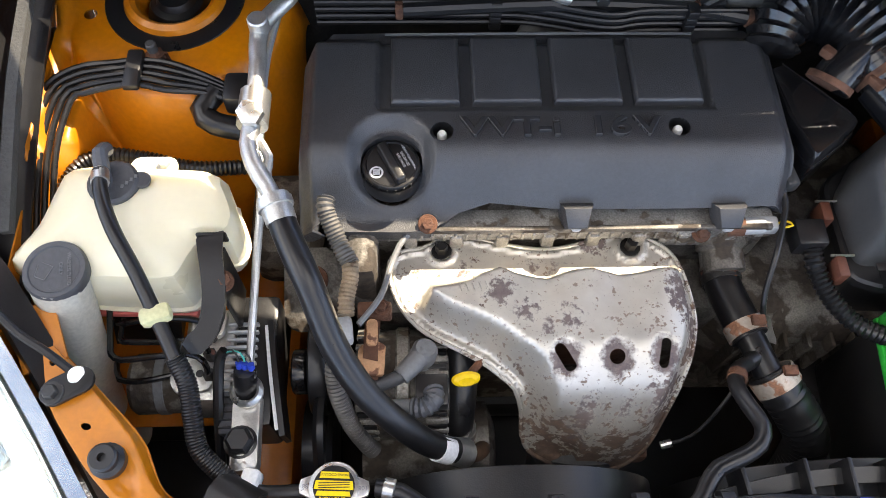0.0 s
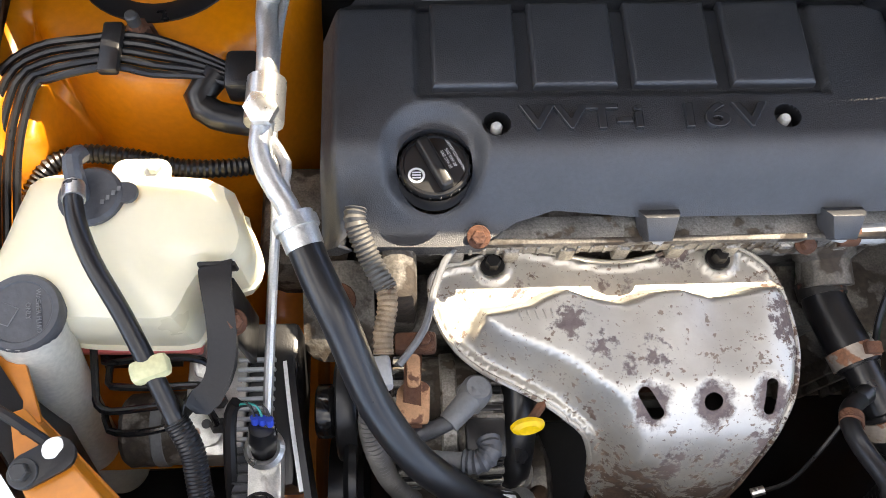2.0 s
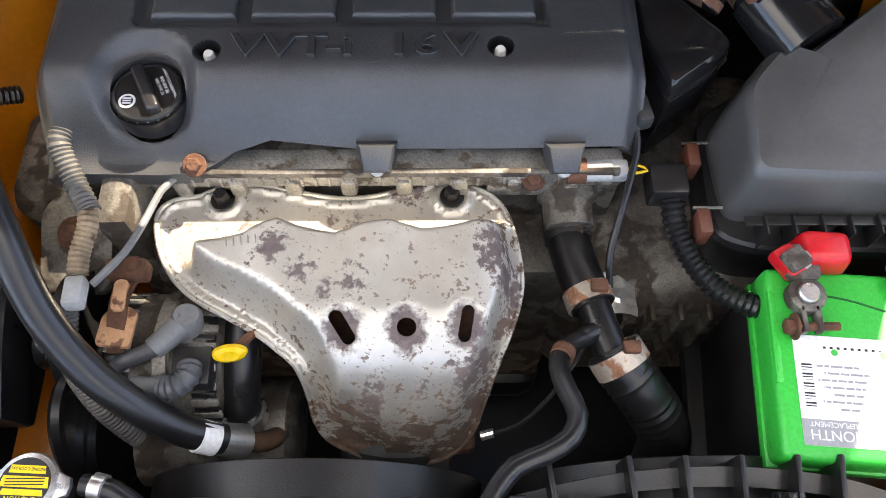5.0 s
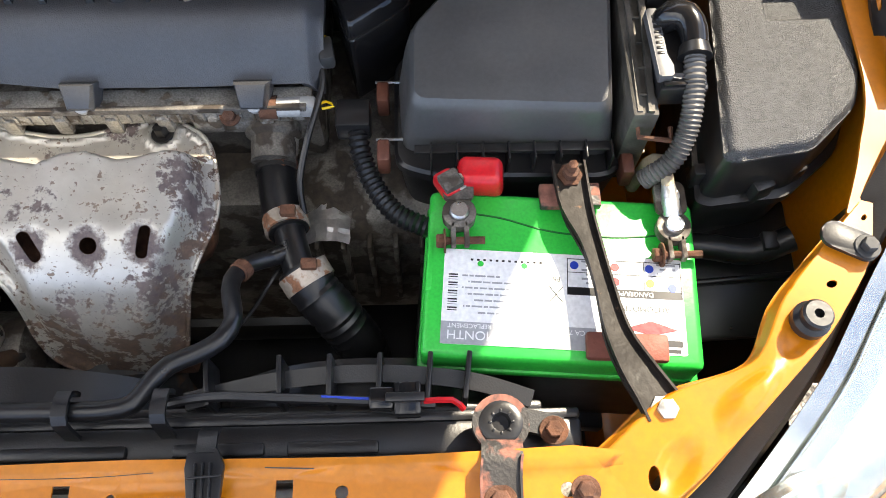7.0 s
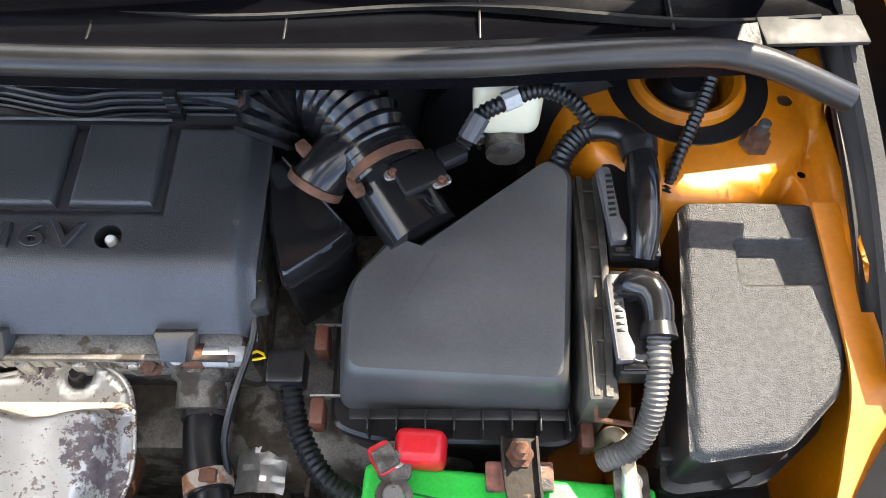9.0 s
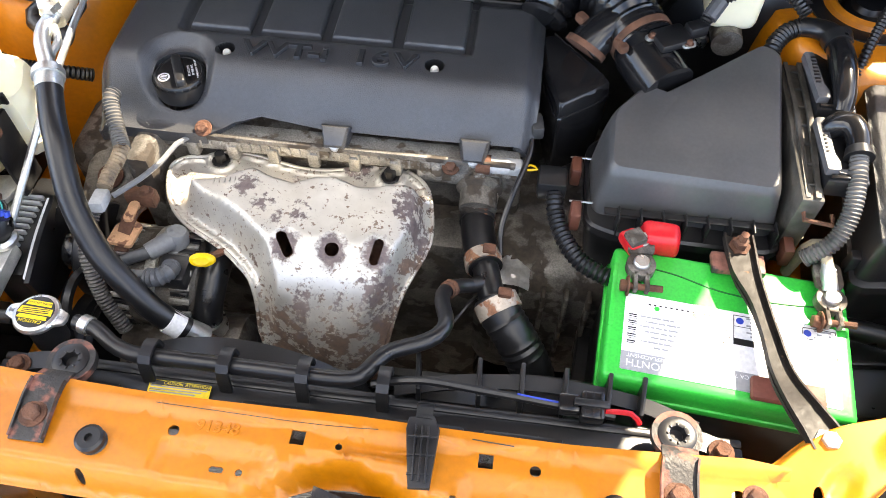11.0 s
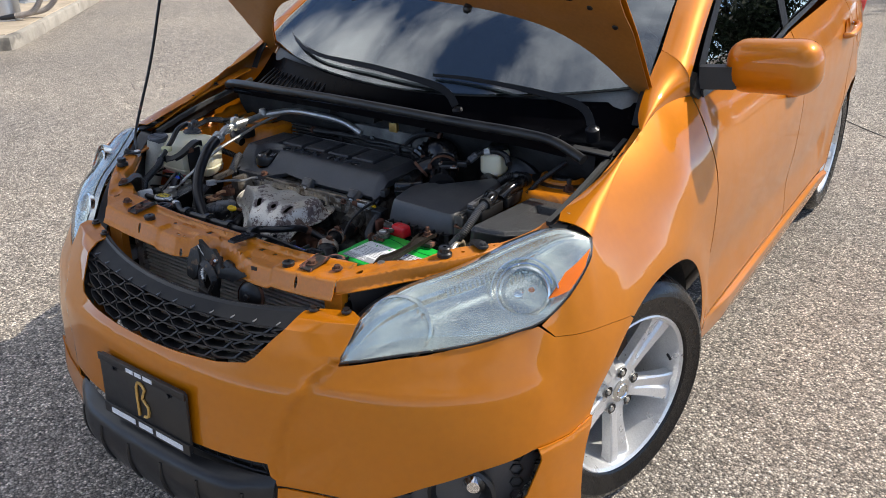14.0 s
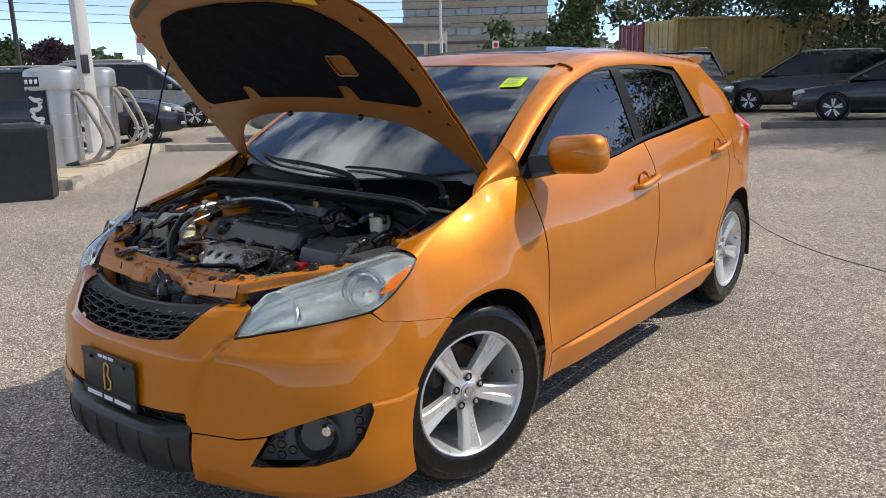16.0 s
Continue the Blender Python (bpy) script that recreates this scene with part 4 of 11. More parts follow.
# ---- wheels ----
def wheel(y, s, turn):
    """Five broad ridged spokes in a dished rim; built at the origin with its face along +x."""
    m = pose(s * 0.807, y, 0.3305, 0, 0, turn) @ (Matrix() if s > 0 else pose(0, 0, 0, 0, 0, 180))
    ax = m @ toward((0, 0, 0), (1, 0, 0))
    rim = part("wheel", lathe([(0.223, 0.036), (0.2285, 0.033), (0.2285, 0.024), (0.221, 0.014), (0.213, -0.02), (0.200, -0.09), (0.198, -0.155), (0.226, -0.172), (0.221, -0.178), (0.190, -0.165), (0.190, -0.09), (0.204, -0.02), (0.212, 0.012), (0.216, 0.030), (0.223, 0.036)], ax, 64), RIM, car, "silver alloy wheel with five broad spokes")
    t = lathe([(0.224, 0.030), (0.230, 0.037), (0.236, 0.0395), (0.240, 0.0385), (0.262, 0.046), (0.280, 0.0455), (0.284, 0.0475), (0.288, 0.0455), (0.300, 0.041), (0.316, 0.024), (0.324, 0.010), (0.328, -0.004), (0.3302, -0.06), (0.3302, -0.10), (0.328, -0.155), (0.318, -0.185), (0.290, -0.200), (0.25, -0.196), (0.222, -0.178)], ax, 80)
    part("tyre", t, TYRE, rim, "glossy black low-profile tyre")
    for w in (-0.035, -0.075, -0.115):
        part("tread_groove", lathe([(0.3296, w - 0.005), (0.3309, w - 0.004), (0.3309, w + 0.004), (0.3296, w + 0.005)], ax, 80), INK, rim)
    for k in range(40):
        a = 2 * math.pi * k / 40
        q = [ax @ Vector((math.cos(a + j * 0.05) * rr, math.sin(a + j * 0.05) * rr, w)) for j, rr, w in ((0, 0.3175, 0.021), (0.3, 0.3245, 0.009), (0.9, 0.3290, -0.008), (1.9, 0.3300, -0.030))]
        part("tread_groove", strap(q, 0.006, 0.002, ax.to_3x3() @ Vector((-math.sin(a), math.cos(a), 0)), smooth=False), INK, rim)
    for k in range(5):
        a = radians(90 + 72 * k + 36)
        b = bmesh.new()
        rows = []
        for r, wd, h in ((0.040, 0.030, -0.006), (0.070, 0.026, -0.003), (0.110, 0.0285, 0.004), (0.150, 0.033, 0.012), (0.185, 0.0385, 0.019), (0.214, 0.045, 0.022)):
            deep = 0.010 * smooth((r - 0.06) / 0.08)
            ring = []
            for off, hh in ((-wd * 1.08, h - 0.030), (-wd, h - 0.004), (-wd * 0.86, h), (-wd * 0.16, h - deep * 0.25), (wd * 0.02, h - deep), (wd * 0.84, h - deep * 0.35), (wd, h - 0.006), (wd * 1.08, h - 0.030)):
                ring.append(b.verts.new(ax @ Vector((r * math.cos(a) - off * math.sin(a), r * math.sin(a) + off * math.cos(a), hh))))
            rows.append(ring)
        for p, q in zip(rows, rows[1:]):
            for i in range(8):
                b.faces.new((p[i], p[(i + 1) % 8], q[(i + 1) % 8], q[i]))
        b.faces.new(rows[0])
        b.faces.new(rows[-1])
        part("spoke", b, RIM, rim, sharp=20)
    part("hub", lathe([(0.0, -0.05), (0.073, -0.05), (0.076, -0.02), (0.070, -0.006), (0.040, -0.002), (0.036, 0.0), (0, 0.0)], ax, 36), RIM, rim)
    part("centre_cap", lathe([(0.034, -0.002), (0.033, 0.004), (0.028, 0.006), (0.0, 0.008)], ax, 24), STEEL, rim, "silver centre cap with a plain ring")
    part("cap_ring", lathe([(0.022, 0.006), (0.020, 0.0095), (0.017, 0.0075)], ax, 24), CHROME, rim)
    for k in range(5):
        a = radians(90 + 72 * k)
        c = ax @ Vector((math.cos(a) * 0.055, math.sin(a) * 0.055, 0))
        part("lug_well", lathe([(0.0155, -0.004), (0.0145, -0.0055), (0.0, -0.007)], ax @ Matrix.Translation((math.cos(a) * 0.055, math.sin(a) * 0.055, 0.0065)), 14), INK, rim)
        part("lug_nut", lathe([(0, 0.006), (0.007, 0.005), (0.009, 0.0), (0.009, -0.012)], ax @ Matrix.Translation((math.cos(a) * 0.055, math.sin(a) * 0.055, 0.0)), 6), STEEL, rim)
    part("brake_disc", lathe([(0.0, -0.09), (0.145, -0.09), (0.148, -0.095), (0.145, -0.115), (0, -0.115)], ax, 40), SHADE, rim)
    part("brake_caliper", bx(ax @ Vector((-0.10, 0.07, -0.08)), (0.06, 0.05, 0.10), 0.012), SHADE, rim)
    part("valve", tube([ax @ Vector((0.2, 0.03, 0.0)), ax @ Vector((0.185, 0.03, 0.02))], 0.004, 6, smooth=False), INK, rim)


for y, t in ((0.9286, -16.2), (3.53, 0.0)):
    wheel(y, 1, t)
    wheel(y, -1, t)
for s in (1, -1):
    for cy in (0.935, 3.53):
        b = lathe([(0, 0.0), (0.386, 0.0), (0.386, -0.235)], toward((s * 0.585, cy, 0.322), (s, 0, 0)) @ pose(0, 0, 0.0), 40)
        for v in b.verts:
            v.co.x = s * (0.585 if abs(abs(v.co.x) - 0.585) < 1e-4 else 0.845)
        bmesh.ops.bisect_plane(b, geom=b.verts[:] + b.edges[:] + b.faces[:], plane_co=(0, 0, 0.30), plane_no=(0, 0, -1), clear_outer=True)
        part("wheel_arch_liner", b, BLACK, car, "black wheel arch liner")
    for y in (1.30,):
        part("mud_flap", bx((s * 0.80, 3.92, 0.27), (0.09, 0.012, 0.10), 0.004), BLACK, car)
part("floor_pan", bx((0, 2.35, 0.29), (1.46, 2.0, 0.06), 0.02), BLACK, car, "black underbody")
part("floor_pan", bx((0, 3.75, 0.34), (1.10, 0.9, 0.16), 0.02), BLACK, car, "black underbody")

# ---- headlights ----
def lamp_lower(t):
    return np.array([np.interp(t, LT, [p[k] for p in LL]) for k in range(3)])


LL = [tuple(p) for p in spline([(0.464, 0.223, 0.668), (0.506, 0.247, 0.676), (0.56, 0.279, 0.689), (0.61, 0.312, 0.699), (0.666, 0.351, 0.710), (0.711, 0.392, 0.720), (0.752, 0.439, 0.731), (0.783, 0.480, 0.740), (0.800, 0.513, 0.756), (0.815, 0.550, 0.784), (0.823, 0.595, 0.817), (0.818, 0.648, 0.849), (0.801, 0.678, 0.862)], 0.008)]
LU = [tuple(p) for p in spline([(0.464, 0.223, 0.668), (0.484, 0.284, 0.752), (0.536, 0.351, 0.800), (0.591, 0.418, 0.823), (0.632, 0.484, 0.840), (0.688, 0.570, 0.868), (0.742, 0.640, 0.884), (0.801, 0.678, 0.862)], 0.008)]
LT, UT = np.linspace(0, 1, len(LL)), np.linspace(0, 1, len(LU))


def lamp(t, v, depth=0.0, s=1):
    a = lamp_lower(t)
    b = np.array([np.interp(t, UT, [p[k] for p in LU]) for k in range(3)])
    p = a * (1 - v) + b * v
    bulge = 0.022 * 4 * v * (1 - v) * abs(math.sin(math.pi * min(1, max(0, t)))) ** 0.6
    n = np.array([0.52, -0.62, 0.58])
    p = p + n * (bulge - depth)
    return (s * p[0], p[1], p[2])


BOWL = mat("lamp_reflector", (0.72, 0.755, 0.73), 0.22, 0.95, var=0.08, scale=20, fine=0.0, bump=0.05, bscale=30)
MIRROR = mat("lamp_mirror", (0.80, 0.81, 0.79), 0.07, 1.0, var=0.04, scale=8, fine=0.0)


def lamp_at(p):
    """The lamp's own (t, v) below a place on its lens."""
    return min(((t, v) for t in np.linspace(0.02, 0.98, 49) for v in np.linspace(0, 1, 31)), key=lambda q: (Vector(lamp(*q)) - Vector(p)).length)


for s in (1, -1):
    sq = [(0.01, 0), (0.99, 0), (0.99, 1), (0.01, 1)]
    hl = sheet("headlight", sq, [], lambda t, v, s=s: lamp(t, v, 0, s), LENS, car, "hazy clear headlight lens over chrome reflectors", (0.03, 0.08), 0.003, flip=s < 0)
    hl.visible_shadow = False

    def back(t, v, s=s):
        """The reflector behind the lens, in broad facets."""
        k = 0.02 + 0.30 * max(0, 4 * v * (1 - v)) ** 0.8 * max(0, math.sin(math.pi * t))
        k -= 0.05 * smooth((v - 0.72) / 0.06) * max(0, math.sin(math.pi * t)) + 0.012 * smooth((0.012 - abs(t - 0.40)) / 0.01) * math.sin(math.pi * v)
        return tuple(Vector(lamp(t, v, 0.002, s)).lerp(Vector((s * 0.60, 0.55, 0.72)), max(0.01, k)))
    sheet("reflector_bowl", [(0.0, 0.0), (1.0, 0.0), (1.0, 1.0), (0.0, 1.0)], [], back, BOWL, hl, "silver reflector housing", (0.02, 0.05), 0.002, flip=s < 0)
    sheet("upper_chrome_band", [(0.05, 0.84), (0.92, 0.80), (0.95, 0.985), (0.03, 0.985)], [], lambda t, v, s=s: lamp(t, v, 0.010, s), BOWL, hl, "bright upper reflector band", (0.04, 0.08), 0.002, flip=s < 0)
    ax = Vector((s * 0.34, -0.80, 0.36))
    for c, r, n in ((Vector((s * 0.545, 0.330, 0.727)), 0.062, 30), (Vector((s * 0.732, 0.515, 0.785)), 0.046, 18)):
        mm = toward(c, ax)
        prof = [(r + 0.004, 0.012), (r, 0.014), (r * 0.97, 0.006), (r * 0.90, -0.010), (r * 0.72, -0.026), (r * 0.5, -0.038), (r * 0.25, -0.046), (0, -0.047)]
        part("lamp_bowl", lathe(prof, mm, n), MIRROR, hl, "faceted reflector bowl", 2)
        part("lamp_ring", lathe([(r + 0.007, 0.006), (r + 0.0065, 0.016), (r + 0.002, 0.018), (r - 0.001, 0.013), (r - 0.002, 0.006)], mm, 48), BOWL, hl)
        for k in range(11):
            a = -1 + 0.2 * k
            w = math.sqrt(max(0.05, 1 - a * a * 0.9))
            part("bowl_flute", strap([mm @ Vector((a * r * 0.86, -r * 0.75 * w, -0.012)), mm @ Vector((a * r * 0.80, -r * 0.2, -0.030 + 0.016 * abs(a))), mm @ Vector((a * r * 0.86, r * 0.75 * w, -0.010))], 0.004, 0.002, mm.to_3x3() @ Vector((1, 0, 0.5))), BOWL, hl)
        part("bulb", lathe([(0, 0.006), (0.007, 0.003), (0.009, -0.01), (0.008, -0.04)], mm @ pose(s * 0.012 if r < 0.05 else 0, 0, -0.014), 14), AMBER if r < 0.05 else CHROME, hl)
        part("bulb_shield", lathe([(0, 0.016), (0.009, 0.014), (0.012, 0.006), (0.012, -0.002)], mm @ pose(-s * 0.014 if r < 0.05 else 0.004, -0.008, -0.012), 16), CHROME if r < 0.05 else BOWL, hl)
    # a pale brow over the outer bowl, running on into the inner reflector
    mb = toward(Vector((s * 0.732, 0.515, 0.785)), ax)
    part("reflector_brow", strap([mb @ Vector((0.069 * math.cos(a), 0.069 * math.sin(a), 0.010)) for a in np.linspace(radians(10), radians(200), 18)], 0.022, 0.003, ax), BOWL, hl, "bright reflector brow")
    part("reflector_brow", strap([mb @ Vector((0.058 * math.cos(a), 0.058 * math.sin(a), 0.012)) for a in np.linspace(radians(20), radians(240), 18)], 0.008, 0.003, ax), CHROME, hl)
    for i in range(12):
        t = 0.44 + i * 0.015
        p, q = lamp(t, 0.70, 0.026, s), lamp(t + 0.008, 0.79, 0.018, s)
        part("reflector_flute", strap([p, q], 0.005, 0.002, (s * 0.6, 0.8, 0), smooth=False), BOWL, hl)
    amber = [lamp_at(p) for p in ((0.779, 0.520, 0.775), (0.804, 0.560, 0.783), (0.817, 0.605, 0.824), (0.806, 0.650, 0.847), (0.786, 0.580, 0.812))]
    sheet("amber_marker", amber, [], lambda t, v, s=s: lamp(t, v, -0.0012, s), AMBER, hl, "amber side marker", (0.02, 0.06), 0.003, flip=s < 0)
    part("lens_edge", tube([Vector((s * p[0], p[1], p[2])) + Vector((0, -0.001, -0.002)) for p in LL[::6]] + [Vector((s * LL[-1][0], LL[-1][1], LL[-1][2]))], 0.0018, 6), INK, hl, "black lens seal")
    part("lens_flange", strap([Vector((s * p[0], p[1], p[2])) + Vector((-s * 0.008, 0.010, -0.006)) for p in LU[6:-6:5]], 0.014, 0.004, (s * 0.7, -0.5, 0.1)), BOWL, hl, "pale clear lens flange")
    part("lamp_back_cover", strap([(s * 0.425, 0.325, 0.715), (s * 0.52, 0.425, 0.735), (s * 0.60, 0.515, 0.765), (s * 0.665, 0.61, 0.78)], 0.12, 0.004, (0, 0, 1)), BLACK, hl)
    bk = part("lamp_housing", strap([Vector((s * p[0], p[1], p[2])) + Vector((-s * 0.026, 0.026, -0.024)) for p in LU[6:-2:5]], 0.030, 0.02, (s * 0.75, -0.5, 0.4)), BLACK, hl, "black lamp housing")

# ---- hood ----
HS = math.sqrt(0.5)
hood_rear = pchip([0.0, 0.13, 0.27, 0.46, 0.56, 0.62, 0.67, 0.72], [0.262, 0.258, 0.245, 0.200, 0.135, 0.06, -0.02, -0.05])
hood_front = pchip([0.0, 0.2, 0.4, 0.5, 0.6, 0.66, 0.69, 0.708, 0.72], [0.985, 0.965, 0.905, 0.865, 0.80, 0.72, 0.62, 0.40, 0.05])


def hood(x, s, lift=0.0):
    d = lift + 0.030 * (1 - (x / 0.72) ** 2) + 0.035 * math.sin(math.pi * min(1, s / 0.98)) - 0.045 * max(0, (s - 0.6) / 0.4) ** 2
    return (x, 1.19 - HS * s + HS * d * 0.6, 1.07 + HS * s + HS * d * 0.6)


xs = np.linspace(-0.715, 0.715, 45)
edge_r = [(x, hood_rear(abs(x))) for x in xs]
edge_f = [(x, hood_front(abs(x))) for x in np.concatenate([np.linspace(0.715, 0.60, 8), np.linspace(0.58, -0.58, 25), np.linspace(-0.60, -0.715, 8)])]
hd = sheet("hood", edge_r + edge_f, [], lambda x, s: hood(x, s, 0.012), ORANGE, car, "open orange hood", 0.05, 0.002)
# The inner hood frame is a darker, browner orange than the bay paint.
HOOD_IN = mat("dull_orange_hood_inner", (0.30, 0.115, 0.018), 0.45, 0.0, 0.2, 0.08, 6, fine=0.05, dust=0.03)
pad_half = [(0.0, 0.355), (0.235, 0.352), (0.24, 0.40), (0.255, 0.415), (0.295, 0.415), (0.31, 0.40), (0.315, 0.345), (0.575, 0.318), (0.605, 0.335), (0.610, 0.39), (0.585, 0.52), (0.545, 0.63), (0.48, 0.72), (0.40, 0.785), (0.25, 0.82), (0.0, 0.835)]
pad = pad_half + [(-x, s) for x, s in pad_half[::-1] if x > 0]
slot = rounded(0.10, 0.095, 0.012, 3, 0.352, 0.515)
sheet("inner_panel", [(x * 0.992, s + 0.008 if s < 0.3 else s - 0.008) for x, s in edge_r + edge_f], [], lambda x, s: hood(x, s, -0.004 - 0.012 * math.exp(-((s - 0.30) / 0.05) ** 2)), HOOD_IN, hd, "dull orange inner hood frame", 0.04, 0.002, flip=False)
sheet("insulation_pad", pad, [slot], lambda x, s: hood(x, s, -0.016), PAD, hd, "black felt insulation pad", 0.05, 0.005)
rimp = [Vector(hood(x, s, -0.017)) for x, s in slot]
part("slot_lip", tube(rimp + rimp[:1], 0.003, 6, smooth=False), HOOD_IN, hd)
sheet("hood_sticker", rounded(0.095, 0.05, 0.004, 2, 0.43, 0.83), [], lambda x, s: hood(x, s - 0.25 * (x - 0.43), -0.0185), LABEL_Y, hd, "yellow warning sticker", 0.05, 0.001)
sheet("hood_seal", [(x, hood_front(abs(x)) - 0.045) for x in np.linspace(-0.52, 0.52, 20)] + [(x, hood_front(abs(x)) - 0.02) for x in np.linspace(0.52, -0.52, 20)], [], lambda x, s: hood(x, s, -0.016), RUBBER, hd, "black rubber seal", 0.05, 0.01)
for x, s in ((0.62, 0.30), (-0.62, 0.30), (0.665, 0.5), (-0.665, 0.5), (0.6, 0.72), (-0.6, 0.72), (-0.63, 0.6), (0.67, 0.24), (-0.67, 0.24)):
    part("hood_hole", disc(0.008, 0.002, toward(hood(x, s, -0.0135), (0, -1, -1)), 14), INK, hd)
for x in (-0.127, 0.258):
    part("rubber_stop", lathe([(0.012, 0), (0.012, 0.012), (0.007, 0.018), (0, 0.018)], toward(hood(x, hood_rear(abs(x)) + 0.01, -0.012), (0, -1, -1)), 14), RUBBER, hd)
for s in (1, -1):
    part("hood_hinge", strap([(s * 0.700, 1.185, 1.065), (s * 0.702, 1.16, 1.04), (s * 0.705, 1.13, 0.99)], 0.022, 0.005, (1, 0, 0)), BRACKET, hd)
prop = thing("prop_rod", (-0.70, 0.655, 0.80), "thin black steel prop rod holding up the hood", "prop rod")
PIVOT = (-0.600, 0.547, 0.846)
part("rod", tube([PIVOT, (-0.625, 0.565, 0.862), (-0.662, 0.590, 0.872), (-0.684, 0.625, 0.92), (-0.66, 0.69, 1.1), (-0.605, 0.745, 1.36), (-0.572, 0.774, 1.485)], 0.0042, 8), BRACKET, prop)
part("pivot", lathe([(0.009, -0.006), (0.009, 0.008), (0.006, 0.010), (0, 0.010)], toward(PIVOT, (0.3, -0.2, 1)), 14), WHITE, prop, "pale plastic rod bush")

# ---- windscreen cowl, wipers, sticker, cabin ----
COWL = matte(mat("black_cowl_plastic", (0.003, 0.003, 0.004), 0.24, var=0.2, bump=0.05), 0.05)
cowl = sheet("cowl", [(-1, 0), (1, 0), (1, 1), (-1, 1)], [], lambda u, v: (u * 0.70, (0.925 + 0.06 * u * u) + v * (0.135 + 0.10 * u * u), 0.945 + 0.03 * (1 - u * u) + v * (0.045 + 0.04 * u * u) - 0.045 * math.sin(math.pi * v)), COWL, car, "black plastic windscreen cowl", (0.06, 0.1), 0.004)
for i in range(14):
    u = -0.90 + i * 0.035
    part("cowl_louvre", tube([(u * 0.70, 0.985 + 0.1 * u * u, 0.952), (u * 0.70, 1.04 + 0.14 * u * u, 0.990)], 0.003, 5, smooth=False), BLACK, cowl)
for i in range(7):
    u = -0.75 + i * 0.25
    part("cowl_rib", bx((u * 0.70, 0.97 + 0.1 * u * u, 0.945), (0.0022, 0.09, 0.014), 0.0006), BLACK, cowl)
part("cowl_seal", tube([(-0.70, 1.00, 0.955), (-0.62, 0.965, 0.975), (-0.40, 0.925, 0.990), (-0.15, 0.905, 0.998), (0.05, 0.898, 0.998), (0.30, 0.905, 0.992), (0.48, 0.925, 0.985), (0.575, 0.930, 0.975), (0.665, 0.908, 0.950)], 0.0125, 12), mat("grey_weathered_rubber", (0.014, 0.014, 0.0135), 0.34, var=0.2, bump=0.1, dust=0.08), cowl, "grey rubber bulb seal along the cowl edge")
part("cowl_skirt", strap([(-0.66, 0.99, 0.945), (-0.40, 0.932, 0.965), (-0.15, 0.912, 0.972), (0.05, 0.905, 0.972), (0.30, 0.912, 0.966), (0.48, 0.932, 0.958), (0.60, 0.95, 0.945)], 0.022, 0.004, (0, 0, 1)), COWL, cowl)
part("cowl_end_plate", bx((0.650, 0.985, 0.951), (0.10, 0.034, 0.005), 0.002, (0, 4, 6)), SHADE, cowl, "dark steel cowl end plate")
part("cowl_front_rail", strap([(-0.69, 1.01, 0.945), (-0.40, 0.940, 0.972), (0, 0.915, 0.982), (0.40, 0.935, 0.972), (0.70, 1.0, 0.94)], 0.03, 0.004, (0, 1, 0.1)), COWL, cowl)


def screen(u, v):
    return Vector((u * (0.695 * (1 - v) + 0.585 * v), (1.045 + 0.16 * u * u) * (1 - v) + (1.79 + 0.10 * u * u) * v, (1.02 + 0.06 * u * u) * (1 - v) + (1.441 - 0.012 * u * u) * v + 0.035 * math.sin(math.pi * v)))


INK_M = matte(mat("wiper_black", (0.007, 0.007, 0.0075), 0.5, var=0.2), 0.25)
for pts, piv in ((((0.615, 1.06, 0.985), (0.57, 1.075, 1.035), (0.40, 1.085, 1.055), (0.22, 1.09, 1.062), (0.10, 1.085, 1.060)), (0.62, 1.055, 0.975)),
                 (((0.20, 1.05, 0.99), (0.14, 1.055, 1.035), (-0.10, 1.07, 1.062), (-0.40, 1.115, 1.072), (-0.60, 1.23, 1.10), (-0.655, 1.30, 1.13)), (0.21, 1.052, 0.972))):
    wp = part("wiper", strap(pts, [0.022, 0.016, 0.010, 0.007], 0.008, (0, 0.5, 1)), INK_M, car, "black wiper arm and blade")
    part("wiper_pivot", lathe([(0.018, -0.02), (0.018, 0.012), (0.010, 0.018), (0, 0.018)], toward(piv, (0, -0.3, 1)), 16), BLACK, wp)
    part("wiper_blade", strap([Vector(p) + Vector((0, 0.022, -0.006)) for p in pts[1:]], 0.009, 0.01, (0, 0.3, 1)), INK_M, wp)
sheet("windscreen_sticker", [(0.76, 0.70), (0.90, 0.70), (0.90, 0.82), (0.76, 0.82)], [], lambda u, v: tuple(screen(u, v) + Vector((0, -0.004, 0.004))), mat("lime_sticker", (0.55, 0.80, 0.02), 0.6), car, "lime yellow inspection sticker", 0.1, 0.001)
for k in range(3):
    part("sticker_line", strap([screen(0.785, 0.735 + k * 0.028) + Vector((0, -0.008, 0.008)), screen(0.875, 0.735 + k * 0.028) + Vector((0, -0.008, 0.008))], 0.006, 0.001, (0, 1, 0.5), smooth=False), INK_G, car)
part("dashboard", bx((0, 1.50, 0.95), (1.36, 0.66, 0.18), 0.06, (-6, 0, 0), seg=4), DASH, car, "grey dashboard")
part("instrument_hood", bx((0.36, 1.62, 1.03), (0.34, 0.20, 0.08), 0.03, seg=3), DASH, car)
part("steering_wheel", tube([(0.36 + 0.18 * math.cos(a), 1.83 - 0.07 * math.sin(a), 0.98 + 0.17 * math.sin(a)) for a in np.linspace(0, 2 * math.pi, 25)], 0.014, 8, caps=False), BLACK, car)
